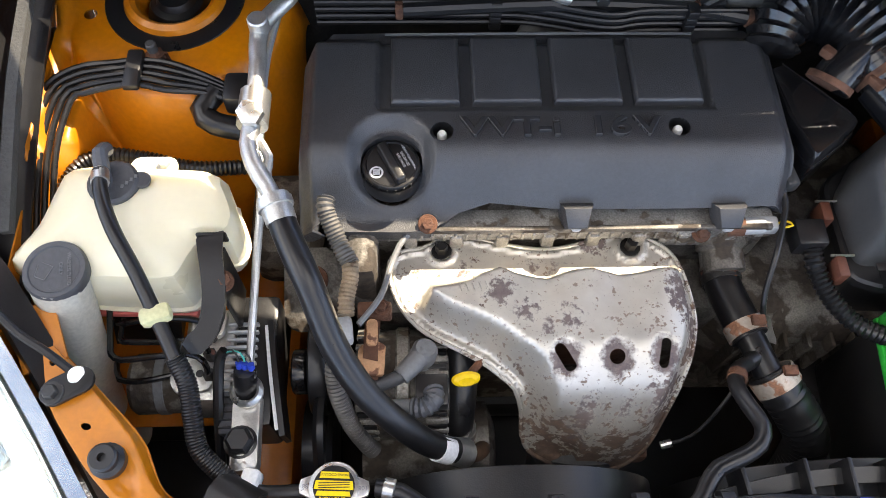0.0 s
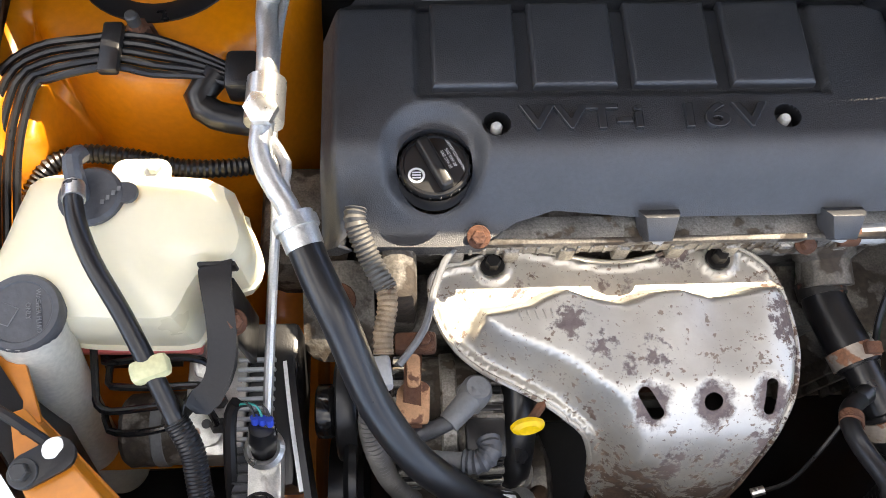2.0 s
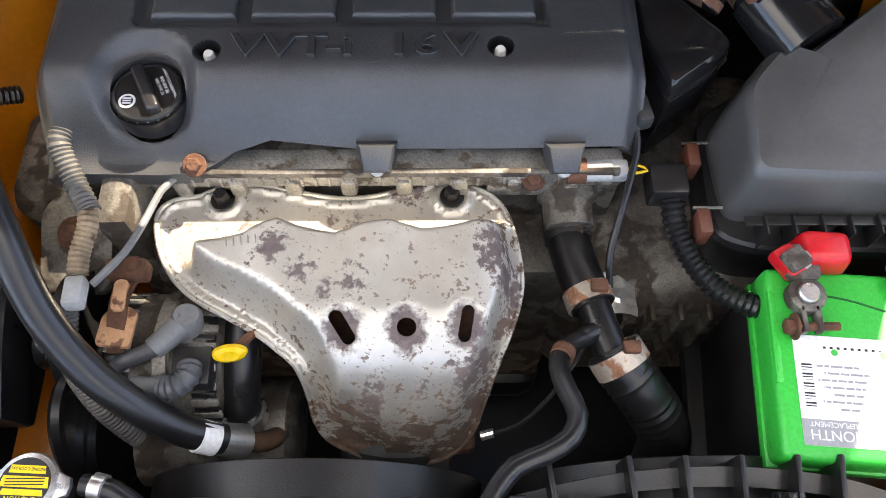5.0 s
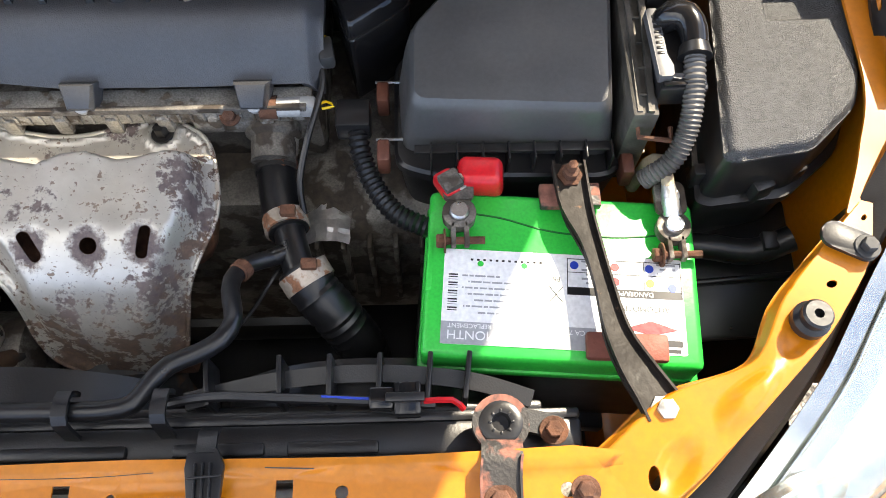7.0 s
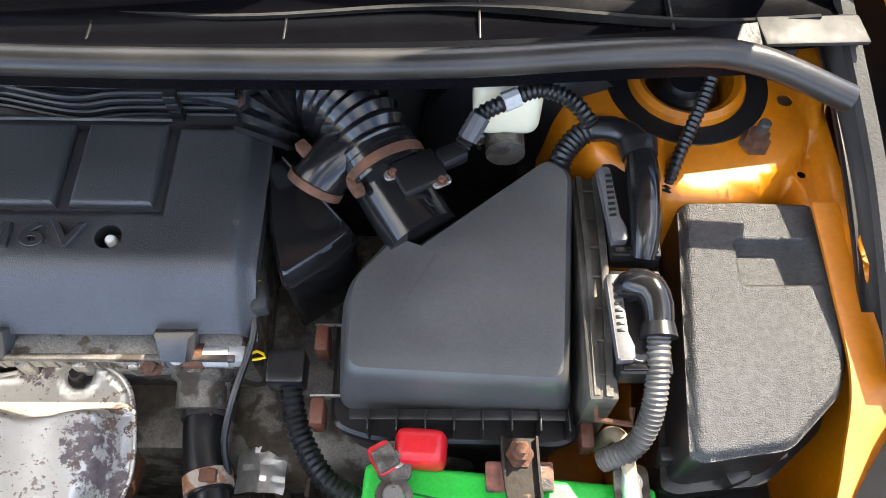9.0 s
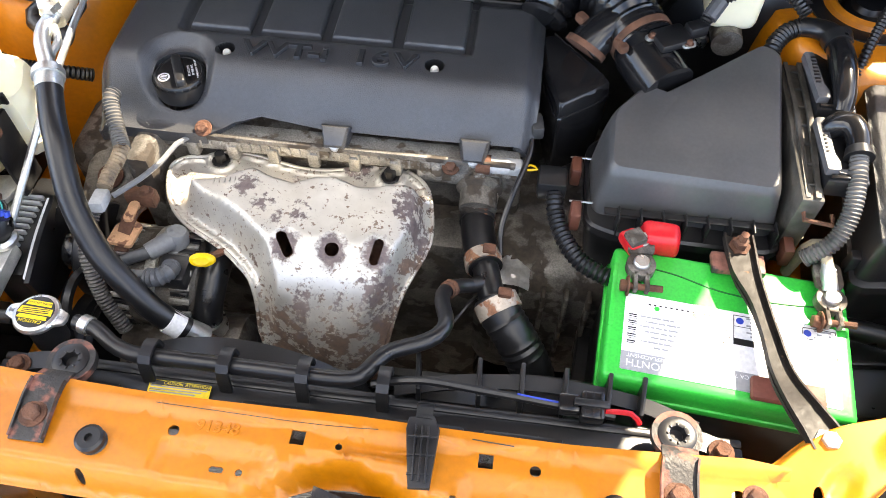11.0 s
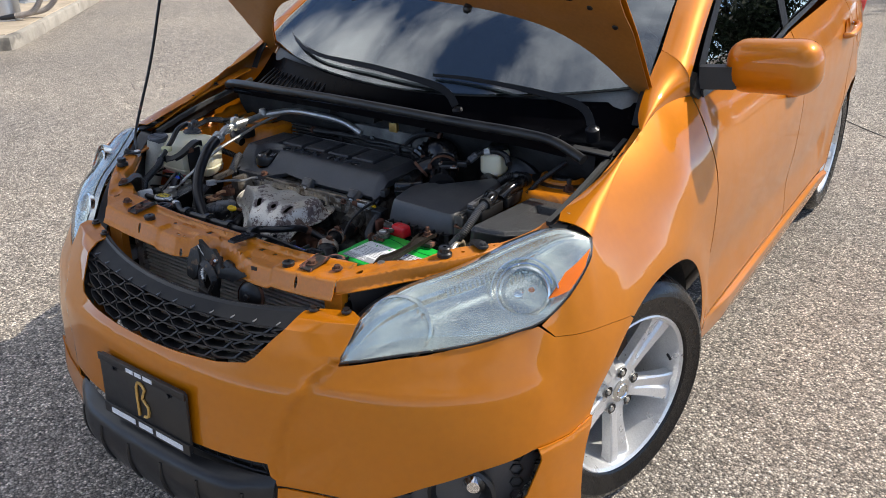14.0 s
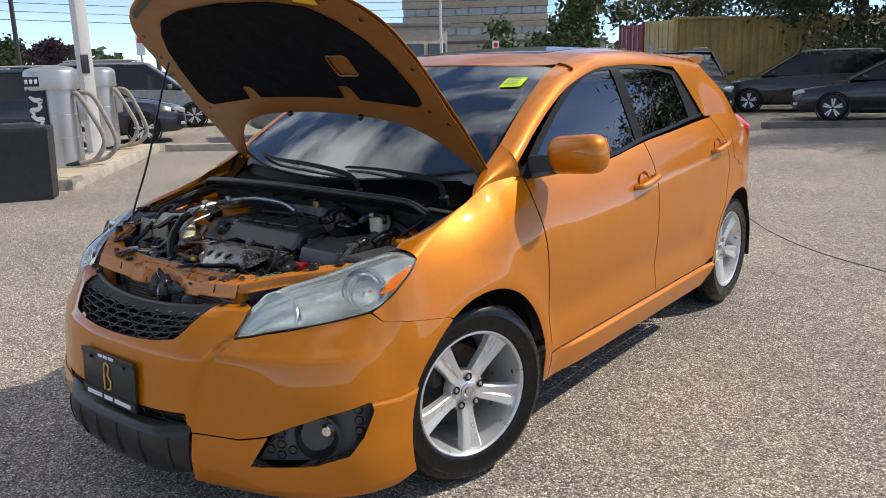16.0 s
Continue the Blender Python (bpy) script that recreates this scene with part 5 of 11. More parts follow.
for x in (0.36, -0.36):
    part("seat", bx((x, 2.35, 0.92), (0.48, 0.16, 0.62), 0.06, (-14, 0, 0), seg=3), CARPET, car, "dark cloth front seat")
    part("headrest", bx((x, 2.44, 1.28), (0.24, 0.09, 0.16), 0.04, (-10, 0, 0), seg=3), CARPET, car)
part("rear_seat", bx((0, 3.2, 0.85), (1.2, 0.16, 0.6), 0.06, (-14, 0, 0), seg=3), CARPET, car)
part("cabin_floor", bx((0, 2.6, 0.42), (1.44, 2.3, 0.3), 0.05), CARPET, car)
part("rear_view_mirror", bx((0, 1.78, 1.34), (0.24, 0.03, 0.06), 0.012), BLACK, car)
part("headliner", bx((0, 2.75, 1.40), (1.1, 1.8, 0.03), 0.012), CARPET, car)

# ---- engine bay shell ----
def xm_edge(x):
    """The front edge of the radiator support, with the notch for the latch."""
    return float(np.interp(x, [-0.4, -0.115, -0.075, -0.042, 0.0, 0.044, 0.091, 0.15, 0.4], [0.281, 0.280, 0.300, 0.318, 0.322, 0.311, 0.296, 0.282, 0.282]))


def xm_height(x, y):
    """The upper radiator support's pressed top."""
    z = 0.788 + 0.018 * (abs(x) / 0.39) ** 3
    z += 0.010 * smooth((y - 0.362) / 0.006)
    for cx in (-0.13, 0.16):
        z -= 0.007 * smooth((0.060 - abs(x - cx)) / 0.014) * smooth((0.337 - y) / 0.008)
    z += 0.004 * smooth((0.05 - abs(x - 0.03)) / 0.008) * smooth((0.004 - abs(y - 0.342)) / 0.003)
    z -= 0.042 * smooth((xm_edge(x) + 0.020 - y) / 0.020)
    return z


xm_out = [(-0.395, 0.372), (-0.36, 0.378), (-0.2, 0.375), (0.0, 0.378), (0.2, 0.375), (0.36, 0.378), (0.40, 0.372)] + [(x, xm_edge(x)) for x in np.linspace(0.40, -0.395, 41)]
xm_holes = [[(-0.057 + a, 0.353 + b) for a, b in ((-0.007, -0.007), (0.007, -0.007), (0.007, 0.007), (-0.007, 0.007))], [(0.125 + a, 0.353 + b) for a, b in ((-0.007, -0.007), (0.007, -0.007), (0.007, 0.007), (-0.007, 0.007))],
            dot(0.0055, -0.177, 0.344), dot(0.0055, 0.172, 0.349), dot(0.0035, -0.016, 0.349), rounded(0.014, 0.006, 0.0029, 3, -0.128, 0.314), dot(0.0035, -0.106, 0.314), dot(0.0035, 0.098, 0.314), rounded(0.014, 0.006, 0.0029, 3, 0.122, 0.314), dot(0.006, 0.355, 0.345), dot(0.004, -0.10, 0.292), dot(0.0045, -0.255, 0.292), dot(0.0045, 0.29, 0.292)]
xm = sheet("radiator_support", xm_out, xm_holes, lambda x, y: (x, y, xm_height(x, y)), ORANGE_IN, car, "orange pressed steel radiator support", 0.008, 0.002)
words("stamped_number", "91348", 0.0155, plane_pose((-0.1355, 0.3525, 0.7889), (1, 0, 0), (0, 1, 0)), ORANGE_IN, xm, 0.0007, "", 1.12, 0.0, 0.0003)
part("scratch", strap([(-0.20, 0.3665, 0.7985), (-0.05, 0.3645, 0.7982), (0.02, 0.367, 0.7985)], 0.0006, 0.0004, (0, 1, 0)), SHADE, xm)
part("scratch", strap([(0.11, 0.369, 0.7985), (0.15, 0.367, 0.7985)], 0.0010, 0.0004, (0, 1, 0)), SHADE, xm)

ARM_IN = pchip([0, 0.2, 0.4, 0.6, 0.8, 1], [0.386, 0.444, 0.514, 0.541, 0.583, 0.628]), pchip([0, 0.2, 0.4, 0.6, 0.8, 1], [0.380, 0.424, 0.444, 0.492, 0.536, 0.578])
ARM_OUT = pchip([0, 0.2, 0.4, 0.6, 0.8, 1], [0.400, 0.458, 0.523, 0.594, 0.632, 0.640]), pchip([0, 0.2, 0.4, 0.6, 0.8, 1], [0.298, 0.340, 0.401, 0.470, 0.530, 0.574])
ARM_Z = pchip([0, 0.2, 0.4, 0.6, 0.8, 1], [0.806, 0.818, 0.830, 0.840, 0.845, 0.846])


def side_arm(t, w):
    """The pressed arm between the radiator support and the fender: t along it, w across it."""
    t = min(1, max(0, t))
    k = (w + 1) / 2
    x, y = ARM_IN[0](t) * (1 - k) + ARM_OUT[0](t) * k, ARM_IN[1](t) * (1 - k) + ARM_OUT[1](t) * k
    z = ARM_Z(t) - 0.032 * smooth((abs(w) - 0.80) / 0.20) * (1 if w > 0 else 0.8)
    z += 0.007 * smooth(1.4 - math.hypot((t - 0.36) / 0.07, (w - 0.15) / 0.5)) - 0.005 * smooth(1.4 - math.hypot((t - 0.16) / 0.05, (w - 0.35) / 0.35)) - 0.005 * smooth(1.4 - math.hypot((t - 0.52) / 0.05, w / 0.45))
    return (x, y, z)


def arm_hole(t, w, r):
    return [(t + r / 0.34 * math.cos(a), w + r / 0.028 * math.sin(a)) for a in np.linspace(0, 2 * math.pi, 13)[:-1]]


for s in (1, -1):
    f = side_arm if s > 0 else mirrored(side_arm)
    sa = sheet("headlight_support", [(t, -1) for t in np.linspace(0, 1, 20)] + [(t, 1) for t in np.linspace(1, 0, 20)], [arm_hole(0.10, 0.25, 0.006), arm_hole(0.675, 0.1, 0.004), arm_hole(0.93, 0.2, 0.005)], f, ORANGE_IN, car, "orange pressed headlight support", (0.02, 0.07), 0.002, flip=s > 0)
    for x, y, z in ((0.561, 0.469, 0.842),):
        bp = thing("rubber_stop", (s * x, y, z), "round grey rubber hood stop on the orange panel", "rubber stop", "hood stops")
        part("stop", lathe([(0.016, -0.004), (0.016, 0.004), (0.012, 0.007), (0.013, 0.016), (0.011, 0.018), (0.004, 0.018), (0.004, 0.012), (0, 0.012)], pose(s * x, y, z), 20), RUBBER, bp)
    part("clip_bracket", prism(rounded(0.050, 0.026, 0.012), 0.004, pose(s * 0.606, 0.536, 0.850, 0, 0, s * -28), 0.0012), BRACKET, sa)
    part("bolt", hexbolt((s * 0.618, 0.529, 0.854), (0, 0, 1), 0.007, 0.006), SHADE, sa)
    part("bolt", hexbolt((s * 0.368, 0.343, 0.808), (0, 0, 1), 0.0075, 0.006), RUST, sa)
for x, y in ((-0.249, 0.322), (0.245, 0.319)):
    bp = thing("rubber_stop", (x, y, 0.790), "round grey rubber hood stop on the orange panel", "rubber stop", "hood stops")
    part("stop", lathe([(0.016, -0.004), (0.016, 0.002), (0.013, 0.004), (0.014, 0.012), (0.011, 0.014), (0.004, 0.014), (0.004, 0.009), (0, 0.009)], pose(x, y, 0.789), 20), RUBBER, bp)


FOAM = mat("grey_foam", (0.05, 0.05, 0.048), 0.9, var=0.2, bump=0.5, bscale=300)


def apron(x, y):
    """Inner wing with the strut tower, left side."""
    d = math.hypot((x - 0.566) / 1.0, (y - 1.010) / 1.05)
    z = 0.60 + 0.255 * smooth((0.190 - d) / 0.065)
    z -= 0.04 * smooth((0.046 - d) / 0.01)
    z = max(z, 0.60 + 0.24 * smooth((x - 0.635 - 0.035 * smooth((0.83 - y) / 0.06)) / 0.025) * smooth((y - 0.54) / 0.04)) if d > 0.11 else z
    z += 0.03 * smooth((x - 0.678) / 0.01)
    z -= 0.14 * smooth((0.535 - x) / 0.06) * smooth((0.86 - y) / 0.05)
    return (x, y, z)


for s in (1, -1):
    f = apron if s > 0 else mirrored(apron)
    ap = sheet("inner_wing", [(0.42, 0.56), (0.690, 0.56), (0.690, 0.8), (0.688, 1.10), (0.42, 1.10)], [dot(0.008, 0.662, 0.985), dot(0.0045, 0.668, 0.905)], f, ORANGE_IN, car, "orange inner wing with strut tower", 0.010, 0.002, flip=s < 0)
    c = toward((s * 0.566, 1.010, 0.0), (0, 0, 1))
    part("strut_mount", lathe([(0.0, 0.860), (0.020, 0.860), (0.024, 0.853), (0.031, 0.850), (0.036, 0.842), (0.040, 0.83), (0.043, 0.80)], c, 36), RUBBER, ap, "black rubber strut mount")
    part("tower_ring", lathe([(0.044, 0.848), (0.046, 0.862), (0.052, 0.866), (0.058, 0.862), (0.062, 0.852)], c, 48), ORANGE_IN, ap, "orange rolled edge of the strut tower")
    b = lathe([(0.061, 0.8562), (0.082, 0.8568), (0.0825, 0.8552), (0.061, 0.8545)], c, 40)
    part("strut_gasket", b, INK, ap, "black bitumen ring")
    sb = part("strut_stud", lathe([(0.016, 0), (0.016, 0.004), (0.011, 0.005), (0.011, 0.016), (0.006, 0.017), (0.006, 0.030), (0, 0.031)], pose(s * (0.621 if s > 0 else 0.573), 0.931 if s > 0 else 0.912, 0.854), 6), RUST, ap, "rusty strut stud nut")
    part("stud_tip", disc(0.006, 0.012, pose(s * (0.621 if s > 0 else 0.573), 0.931 if s > 0 else 0.912, 0.876), 12), SHADE, ap)
    # fender ledge beside the bay
    part("lamp_bracket", strap([(s * 0.730, 0.705, 0.878), (s * 0.731, 0.672, 0.876), (s * 0.724, 0.648, 0.874)], [0.024, 0.028, 0.032], 0.006, (1, 0, 0)), TRIM, ap, "black plastic lamp bracket")
    part("bracket_plate", strap([(s * 0.729, 0.735, 0.886), (s * 0.730, 0.690, 0.882)], 0.026, 0.003, (1, 0, 0)), SHADE, ap, "grey steel bracket end")
    part("bracket_bolt", hexbolt((s * 0.730, 0.708, 0.885), (0, 0, 1), 0.007, 0.007), STEEL, ap)
    part("wing_brace", strap([(s * 0.636, 0.560, 0.838), (s * 0.662, 0.620, 0.840), (s * 0.679, 0.690, 0.846), (s * 0.676, 0.78, 0.852), (s * 0.672, 0.86, 0.858)][:5 if s > 0 else 2], [0.042, 0.044, 0.034, 0.028, 0.024][:5 if s > 0 else 2], 0.004, (1, 0, 0)), ORANGE_IN, ap, "orange pressed wing brace")
    part("fender_ledge", strap([(s * 0.728, 0.70, 0.872), (s * 0.740, 0.85, 0.918), (s * 0.738, 1.0, 0.955), (s * 0.727, 1.12, 0.985)], 0.034, 0.004, (1, 0, 0)), ORANGE_IN, ap, "orange fender ledge")
    part("ledge_gutter", strap([(s * 0.690, 0.69, 0.865), (s * 0.697, 0.85, 0.905), (s * 0.694, 1.0, 0.935), (s * 0.692, 1.10, 0.955)], 0.012, 0.012, (1, 0, 0)), FOAM, ap, "grey foam strip along the fender")
    # Black sheet standing in for the shade in the gap under the fender top.
    part("fender_gap_shade", strap([(s * 0.722, 0.60, 0.80), (s * 0.728, 0.70, 0.835), (s * 0.730, 0.85, 0.875), (s * 0.728, 1.0, 0.905), (s * 0.722, 1.12, 0.925)], 0.094, 0.004, (1, 0, 0)), BLACK, ap)
    for y, z in ((0.78, 0.900), (0.88, 0.930), (0.98, 0.953), (0.745, 0.889)):
        part("ledge_bolt", hexbolt((s * 0.737, y, z + 0.001), (0, 0, 1), 0.006, 0.005), INK if y > 0.75 else BRACKET, ap)
sheet("firewall", [(-0.60, 0.35), (0.60, 0.35), (0.66, 0.955), (-0.66, 0.955)], [], lambda x, z: (x, 1.045 - 0.045 * smooth((z - 0.80) / 0.12) + 0.012 * math.sin(x * 14) * math.sin(z * 19), z), matte(mat("grey_firewall_felt", (0.035, 0.035, 0.034), 0.9, var=0.4, bump=0.8, bscale=120), 0.1), car, "dark insulated firewall", 0.03, 0.004)
part("undertray", bx((0, 0.72, 0.22), (1.15, 0.85, 0.02), 0.005), BLACK, car, "black splash tray under the engine")
for s in (1, -1):
    part("front_apron", bx((s * 0.61, 0.470, 0.46), (0.18, 0.21, 0.012), 0.004), BLACK, car, "black plastic splash apron behind the bumper")
part("subframe", bx((0, 0.90, 0.30), (1.0, 0.10, 0.10), 0.02), BLACK, car)
for s in (1, -1):
    part("frame_rail", bx((s * 0.475, 0.72, 0.50), (0.07, 0.72, 0.11), 0.012), ORANGE_IN, car, "orange front frame rail")
    part("side_baffle", bx((s * 0.405, 0.345, 0.60), (0.012, 0.07, 0.30), 0.004), BLACK, car, "black side air baffle")
    def tab(u, v, s=s):
        """The bumper's top: u outwards, v from the bolted back edge over the lip to the face."""
        back = [float(np.interp(u, (0, 0.35, 0.75, 1), q)) for q in ((0.348, 0.385, 0.446, 0.476), (0.262, 0.278, 0.297, 0.285), (0.742, 0.745, 0.750, 0.750))]
        lip = [float(np.interp(u, (0, 0.45, 1), q)) for q in ((0.352, 0.420, 0.482), (0.228, 0.240, 0.266), (0.738, 0.742, 0.744))]
        face = bumper(s_of_x(0.370 + 0.144 * u), 0.7215)
        q = Vector(back).lerp(Vector(lip), v / 0.6) if v < 0.6 else Vector(lip).lerp(Vector(face), (v - 0.6) / 0.4)
        return (s * q.x, q.y, q.z)
    sheet("bumper_tab", [(0, 0), (0.35, 0), (0.75, 0), (1, 0), (1, 1), (0, 1)], [], tab, ORANGE, car, "orange bumper top with mounting lip", (0.08, 0.0667), 0.003, flip=s > 0)
    part("side_post", strap([(s * 0.385, 0.315, 0.775), (s * 0.385, 0.310, 0.60), (s * 0.385, 0.31, 0.40)], 0.05, 0.02, (1, 0, 0)), ORANGE_IN, xm)
    for x, y, z in ((0.368, 0.263, 0.744), (0.439, 0.286, 0.750)):
        part("push_clip", lathe([(0.011, 0), (0.011, 0.003), (0.007, 0.005), (0.007, 0.009), (0, 0.010)], pose(s * x, y, z), 16), INK, car, "black push clip")

# condenser, latch, horn
rad = thing("radiator", (0, 0.36, 0.34), "grey finned radiator and condenser behind the grille", "radiator")
part("core", bx((0, 0.372, 0.55), (0.68, 0.022, 0.42), 0.003), mat("fin_pack", (0.24, 0.23, 0.20), 0.7, 0.3, var=0.4, scale=60, bump=1.0, bscale=900), rad)
row = part("cooling_tube", bx((0, 0.353, 0.352), (0.665, 0.010, 0.0052), 0.001), FIN, rad)
for k in range(1, 38):
    c = new("cooling_tube", row.data)
    c.parent, c.matrix_parent_inverse = rad, row.matrix_parent_inverse
    c.location = (0, 0, k * 0.0108)
for s in (1, -1):
    part("end_tank", bx((s * 0.352, 0.362, 0.55), (0.03, 0.045, 0.43), 0.008), ALLOY, rad)
    part("receiver_bracket", bx((s * 0.385, 0.335, 0.66), (0.05, 0.04, 0.035), 0.01), GREY_P, rad)
shroud = thing("fan_shroud", (0, 0.42, 0.40), "black plastic fan shroud on the radiator", "fan shroud")
part("top_beam", bx((-0.01, 0.398, 0.742), (0.78, 0.030, 0.024), 0.004), BLACK, shroud)
part("rear_lip", bx((-0.01, 0.418, 0.738), (0.78, 0.010, 0.028), 0.003), BLACK, shroud)
for x0, x1 in ((-0.13, -0.02), (0.02, 0.10), (0.12, 0.20), (-0.38, -0.26)):
    part("raised_panel", bx(((x0 + x1) / 2, 0.391, 0.7555), (x1 - x0, 0.012, 0.008), 0.003), BLACK, shroud)
part("panel", bx((0, 0.43, 0.53), (0.70, 0.012, 0.40), 0.004), BLACK, shroud)
for cx in (-0.17, 0.19):
    part("fan_ring", lathe([(0.168, 0), (0.168, 0.05), (0.160, 0.052), (0.160, 0.0)], toward((cx, 0.43, 0.56), (0, 1, 0)), 48), BLACK, shroud)
    for k in range(9):
        a = 2 * math.pi * k / 9
        part("fan_blade", strap([(cx + 0.03 * math.cos(a), 0.455, 0.56 + 0.03 * math.sin(a)), (cx + 0.155 * math.cos(a + 0.25), 0.455, 0.56 + 0.155 * math.sin(a + 0.25))], 0.05, 0.004, (math.sin(a), 0.6, -math.cos(a))), BLACK, shroud)
    part("fan_motor", lathe([(0, 0.05), (0.045, 0.045), (0.05, 0.0)], toward((cx, 0.44, 0.56), (0, 1, 0)), 24), BLACK, shroud)
for x in (0.045, 0.11, 0.155, 0.20, 0.245, 0.28):
    part("shroud_fin", bx((x, 0.452, 0.742), (0.005, 0.045, 0.045), 0.0015, (0, 0, (x - 0.16) * -60)), BLACK, shroud)
part("shroud_rim", strap([(0.02, 0.440, 0.735), (0.10, 0.455, 0.742), (0.19, 0.460, 0.745), (0.28, 0.452, 0.742), (0.34, 0.435, 0.735)], 0.016, 0.005, (0, 1, 0.2)), BLACK, shroud)
for x in (-0.232, -0.150, -0.068, 0.015):
    part("hose_clip", strap([(x, 0.405, 0.755), (x, 0.411, 0.786), (x, 0.424, 0.791), (x, 0.438, 0.786), (x, 0.440, 0.77)], 0.013, 0.004, (1, 0, 0)), BLACK, shroud)
part("cable", tube([(0.0, 0.428, 0.765), (0.05, 0.434, 0.775), (0.12, 0.432, 0.772), (0.20, 0.428, 0.768), (0.25, 0.425, 0.765)], 0.0045, 8), RUBBER, shroud)
part("connector", bx((0.203, 0.429, 0.771), (0.022, 0.020, 0.016), 0.003), GLOSS, shroud, "black wire connector")
part("connector", bx((0.226, 0.428, 0.772), (0.024, 0.030, 0.019), 0.003), GLOSS, shroud)
part("connector_latch", bx((0.224, 0.428, 0.783), (0.034, 0.008, 0.004), 0.001), BLACK, shroud)
for k in range(3):
    part("connector_rib", bx((0.218 + k * 0.008, 0.428, 0.7815), (0.0016, 0.028, 0.003), 0.0005), GLOSS, shroud)
part("blue_wire", tube([(0.15, 0.432, 0.773), (0.18, 0.43, 0.772), (0.20, 0.429, 0.771)], 0.002, 6), BLUE, shroud)
part("red_wire", tube([(0.24, 0.427, 0.770), (0.265, 0.427, 0.772), (0.275, 0.420, 0.765)], 0.003, 6), RED, shroud)
lb = thing("caution_label", (-0.20, 0.397, 0.756), "yellow caution label with black writing on the shroud", "label")
lm = plane_pose((-0.199, 0.3965, 0.7562), (1, 0.0, 0), (0, 1, 0.12))
part("paper", prism(rounded(0.066, 0.0215, 0.001, 1), 0.0006, lm, 0), LABEL_Y, lb)
part("heading_band", prism([(-0.0322, 0.0052), (0.0322, 0.0052), (0.0322, 0.0101), (-0.0322, 0.0101)], 0.0002, lm @ pose(0, 0, 0.0012), 0), INK, lb, "black heading band")
words("heading", "CAUTION  ATTENTION", 0.0044, lm @ pose(0.007, 0.0077, 0.0016), LABEL_Y, lb, 0.0001, "", 1.05)
for k in range(4):
    part("panel_line", prism([(-0.0315, 0.0045 - k * 0.0046), (-0.0190, 0.0045 - k * 0.0046), (-0.0190, 0.0049 - k * 0.0046), (-0.0315, 0.0049 - k * 0.0046)], 0.0002, lm @ pose(0, 0, 0.0010), 0), INK, lb)
for k in range(5):
    part("writing_bar", prism([(-0.031, 0.0035 - k * 0.0028), (0.030 - 0.006 * (k % 3), 0.0035 - k * 0.0028), (0.030 - 0.006 * (k % 3), 0.0047 - k * 0.0028), (-0.031, 0.0047 - k * 0.0028)], 0.0002, lm @ pose(0, 0, 0.0008), 0), INK_G, lb)

GREASE = mat("greasy_steel", (0.030, 0.027, 0.024), 0.5, 0.2, var=0.4, scale=40, bump=0.4, spots=(0.12, 0.08, 0.05), spot_at=0.58, spot_scale=60)
latch = thing("hood_latch", (-0.005, 0.30, 0.70), "black greasy hood latch on the centre brace", "hood latch")
part("brace", strap([(0.004, 0.312, 0.76), (0.006, 0.296, 0.70), (0.008, 0.284, 0.64), (0.008, 0.284, 0.45)], [0.05, 0.045, 0.04, 0.04], 0.006, (1, 0, 0)), BRACKET, latch)
part("side_plate", prism([(-0.056, -0.040), (-0.060, -0.005), (-0.050, 0.028), (-0.026, 0.044), (-0.014, 0.010), (-0.020, -0.034), (-0.034, -0.046)], 0.016, plane_pose((0, 0.292, 0.742), (1, 0, 0), (0, 0.25, 1)), 0.004), GREASE, latch, "greasy rounded latch plate")
part("centre_plate", prism([(-0.030, 0.046), (0.0, 0.030), (0.022, 0.034), (0.044, 0.014), (0.056, -0.008), (0.048, -0.032), (0.018, -0.036), (-0.012, -0.020)], 0.012, plane_pose((0, 0.296, 0.750), (1, 0, 0), (0, 0.25, 1)), 0.003), GREASE, latch)
part("hook", strap([(-0.012, 0.284, 0.748), (0.020, 0.276, 0.746), (0.040, 0.270, 0.730), (0.040, 0.266, 0.710), (0.028, 0.262, 0.692)], [0.016, 0.020, 0.018, 0.016, 0.014], 0.006, (0, 0.6, 0.8)), GREASE, latch, "worn steel hook")
part("hook_pad", bx((0.016, 0.260, 0.687), (0.036, 0.014, 0.013), 0.003, (0, 12, 0)), GREASE, latch)
part("lever", strap([(-0.018, 0.282, 0.735), (-0.010, 0.274, 0.715), (-0.002, 0.268, 0.698), (0.004, 0.264, 0.688)], 0.013, 0.005, (1, 0.3, 0)), GREASE, latch)
part("spring", tube([(0.008, 0.274, 0.742), (0.006, 0.268, 0.730), (0.010, 0.266, 0.716)], 0.005, 10, ridge=0.0012, pitch=0.004), STEEL, latch)
part("spring_wire", tube([(-0.026, 0.290, 0.786), (-0.012, 0.284, 0.780), (-0.002, 0.284, 0.768)], 0.0014, 6), STEEL, latch)
for x, z in ((-0.042, 0.744), (0.030, 0.758), (-0.030, 0.712)):
    part("bolt", hexbolt((x, 0.284, z), (0, -1, 0.3), 0.006, 0.005), RUST, latch)
part("pin", disc(0.0045, 0.006, toward((0.042, 0.284, 0.764), (0, -1, 0.6))), STEEL, latch)
part("leg", strap([(-0.046, 0.280, 0.636), (-0.022, 0.283, 0.670), (0.002, 0.288, 0.700)], 0.016, 0.004, (1, 0, -0.6)), BRACKET, latch)
part("switch", lathe([(0, 0), (0.011, 0), (0.012, 0.018), (0.008, 0.024), (0.008, 0.034), (0, 0.034)], toward((0.058, 0.300, 0.756), (1, -0.1, -0.35)), 16), BLACK, latch)
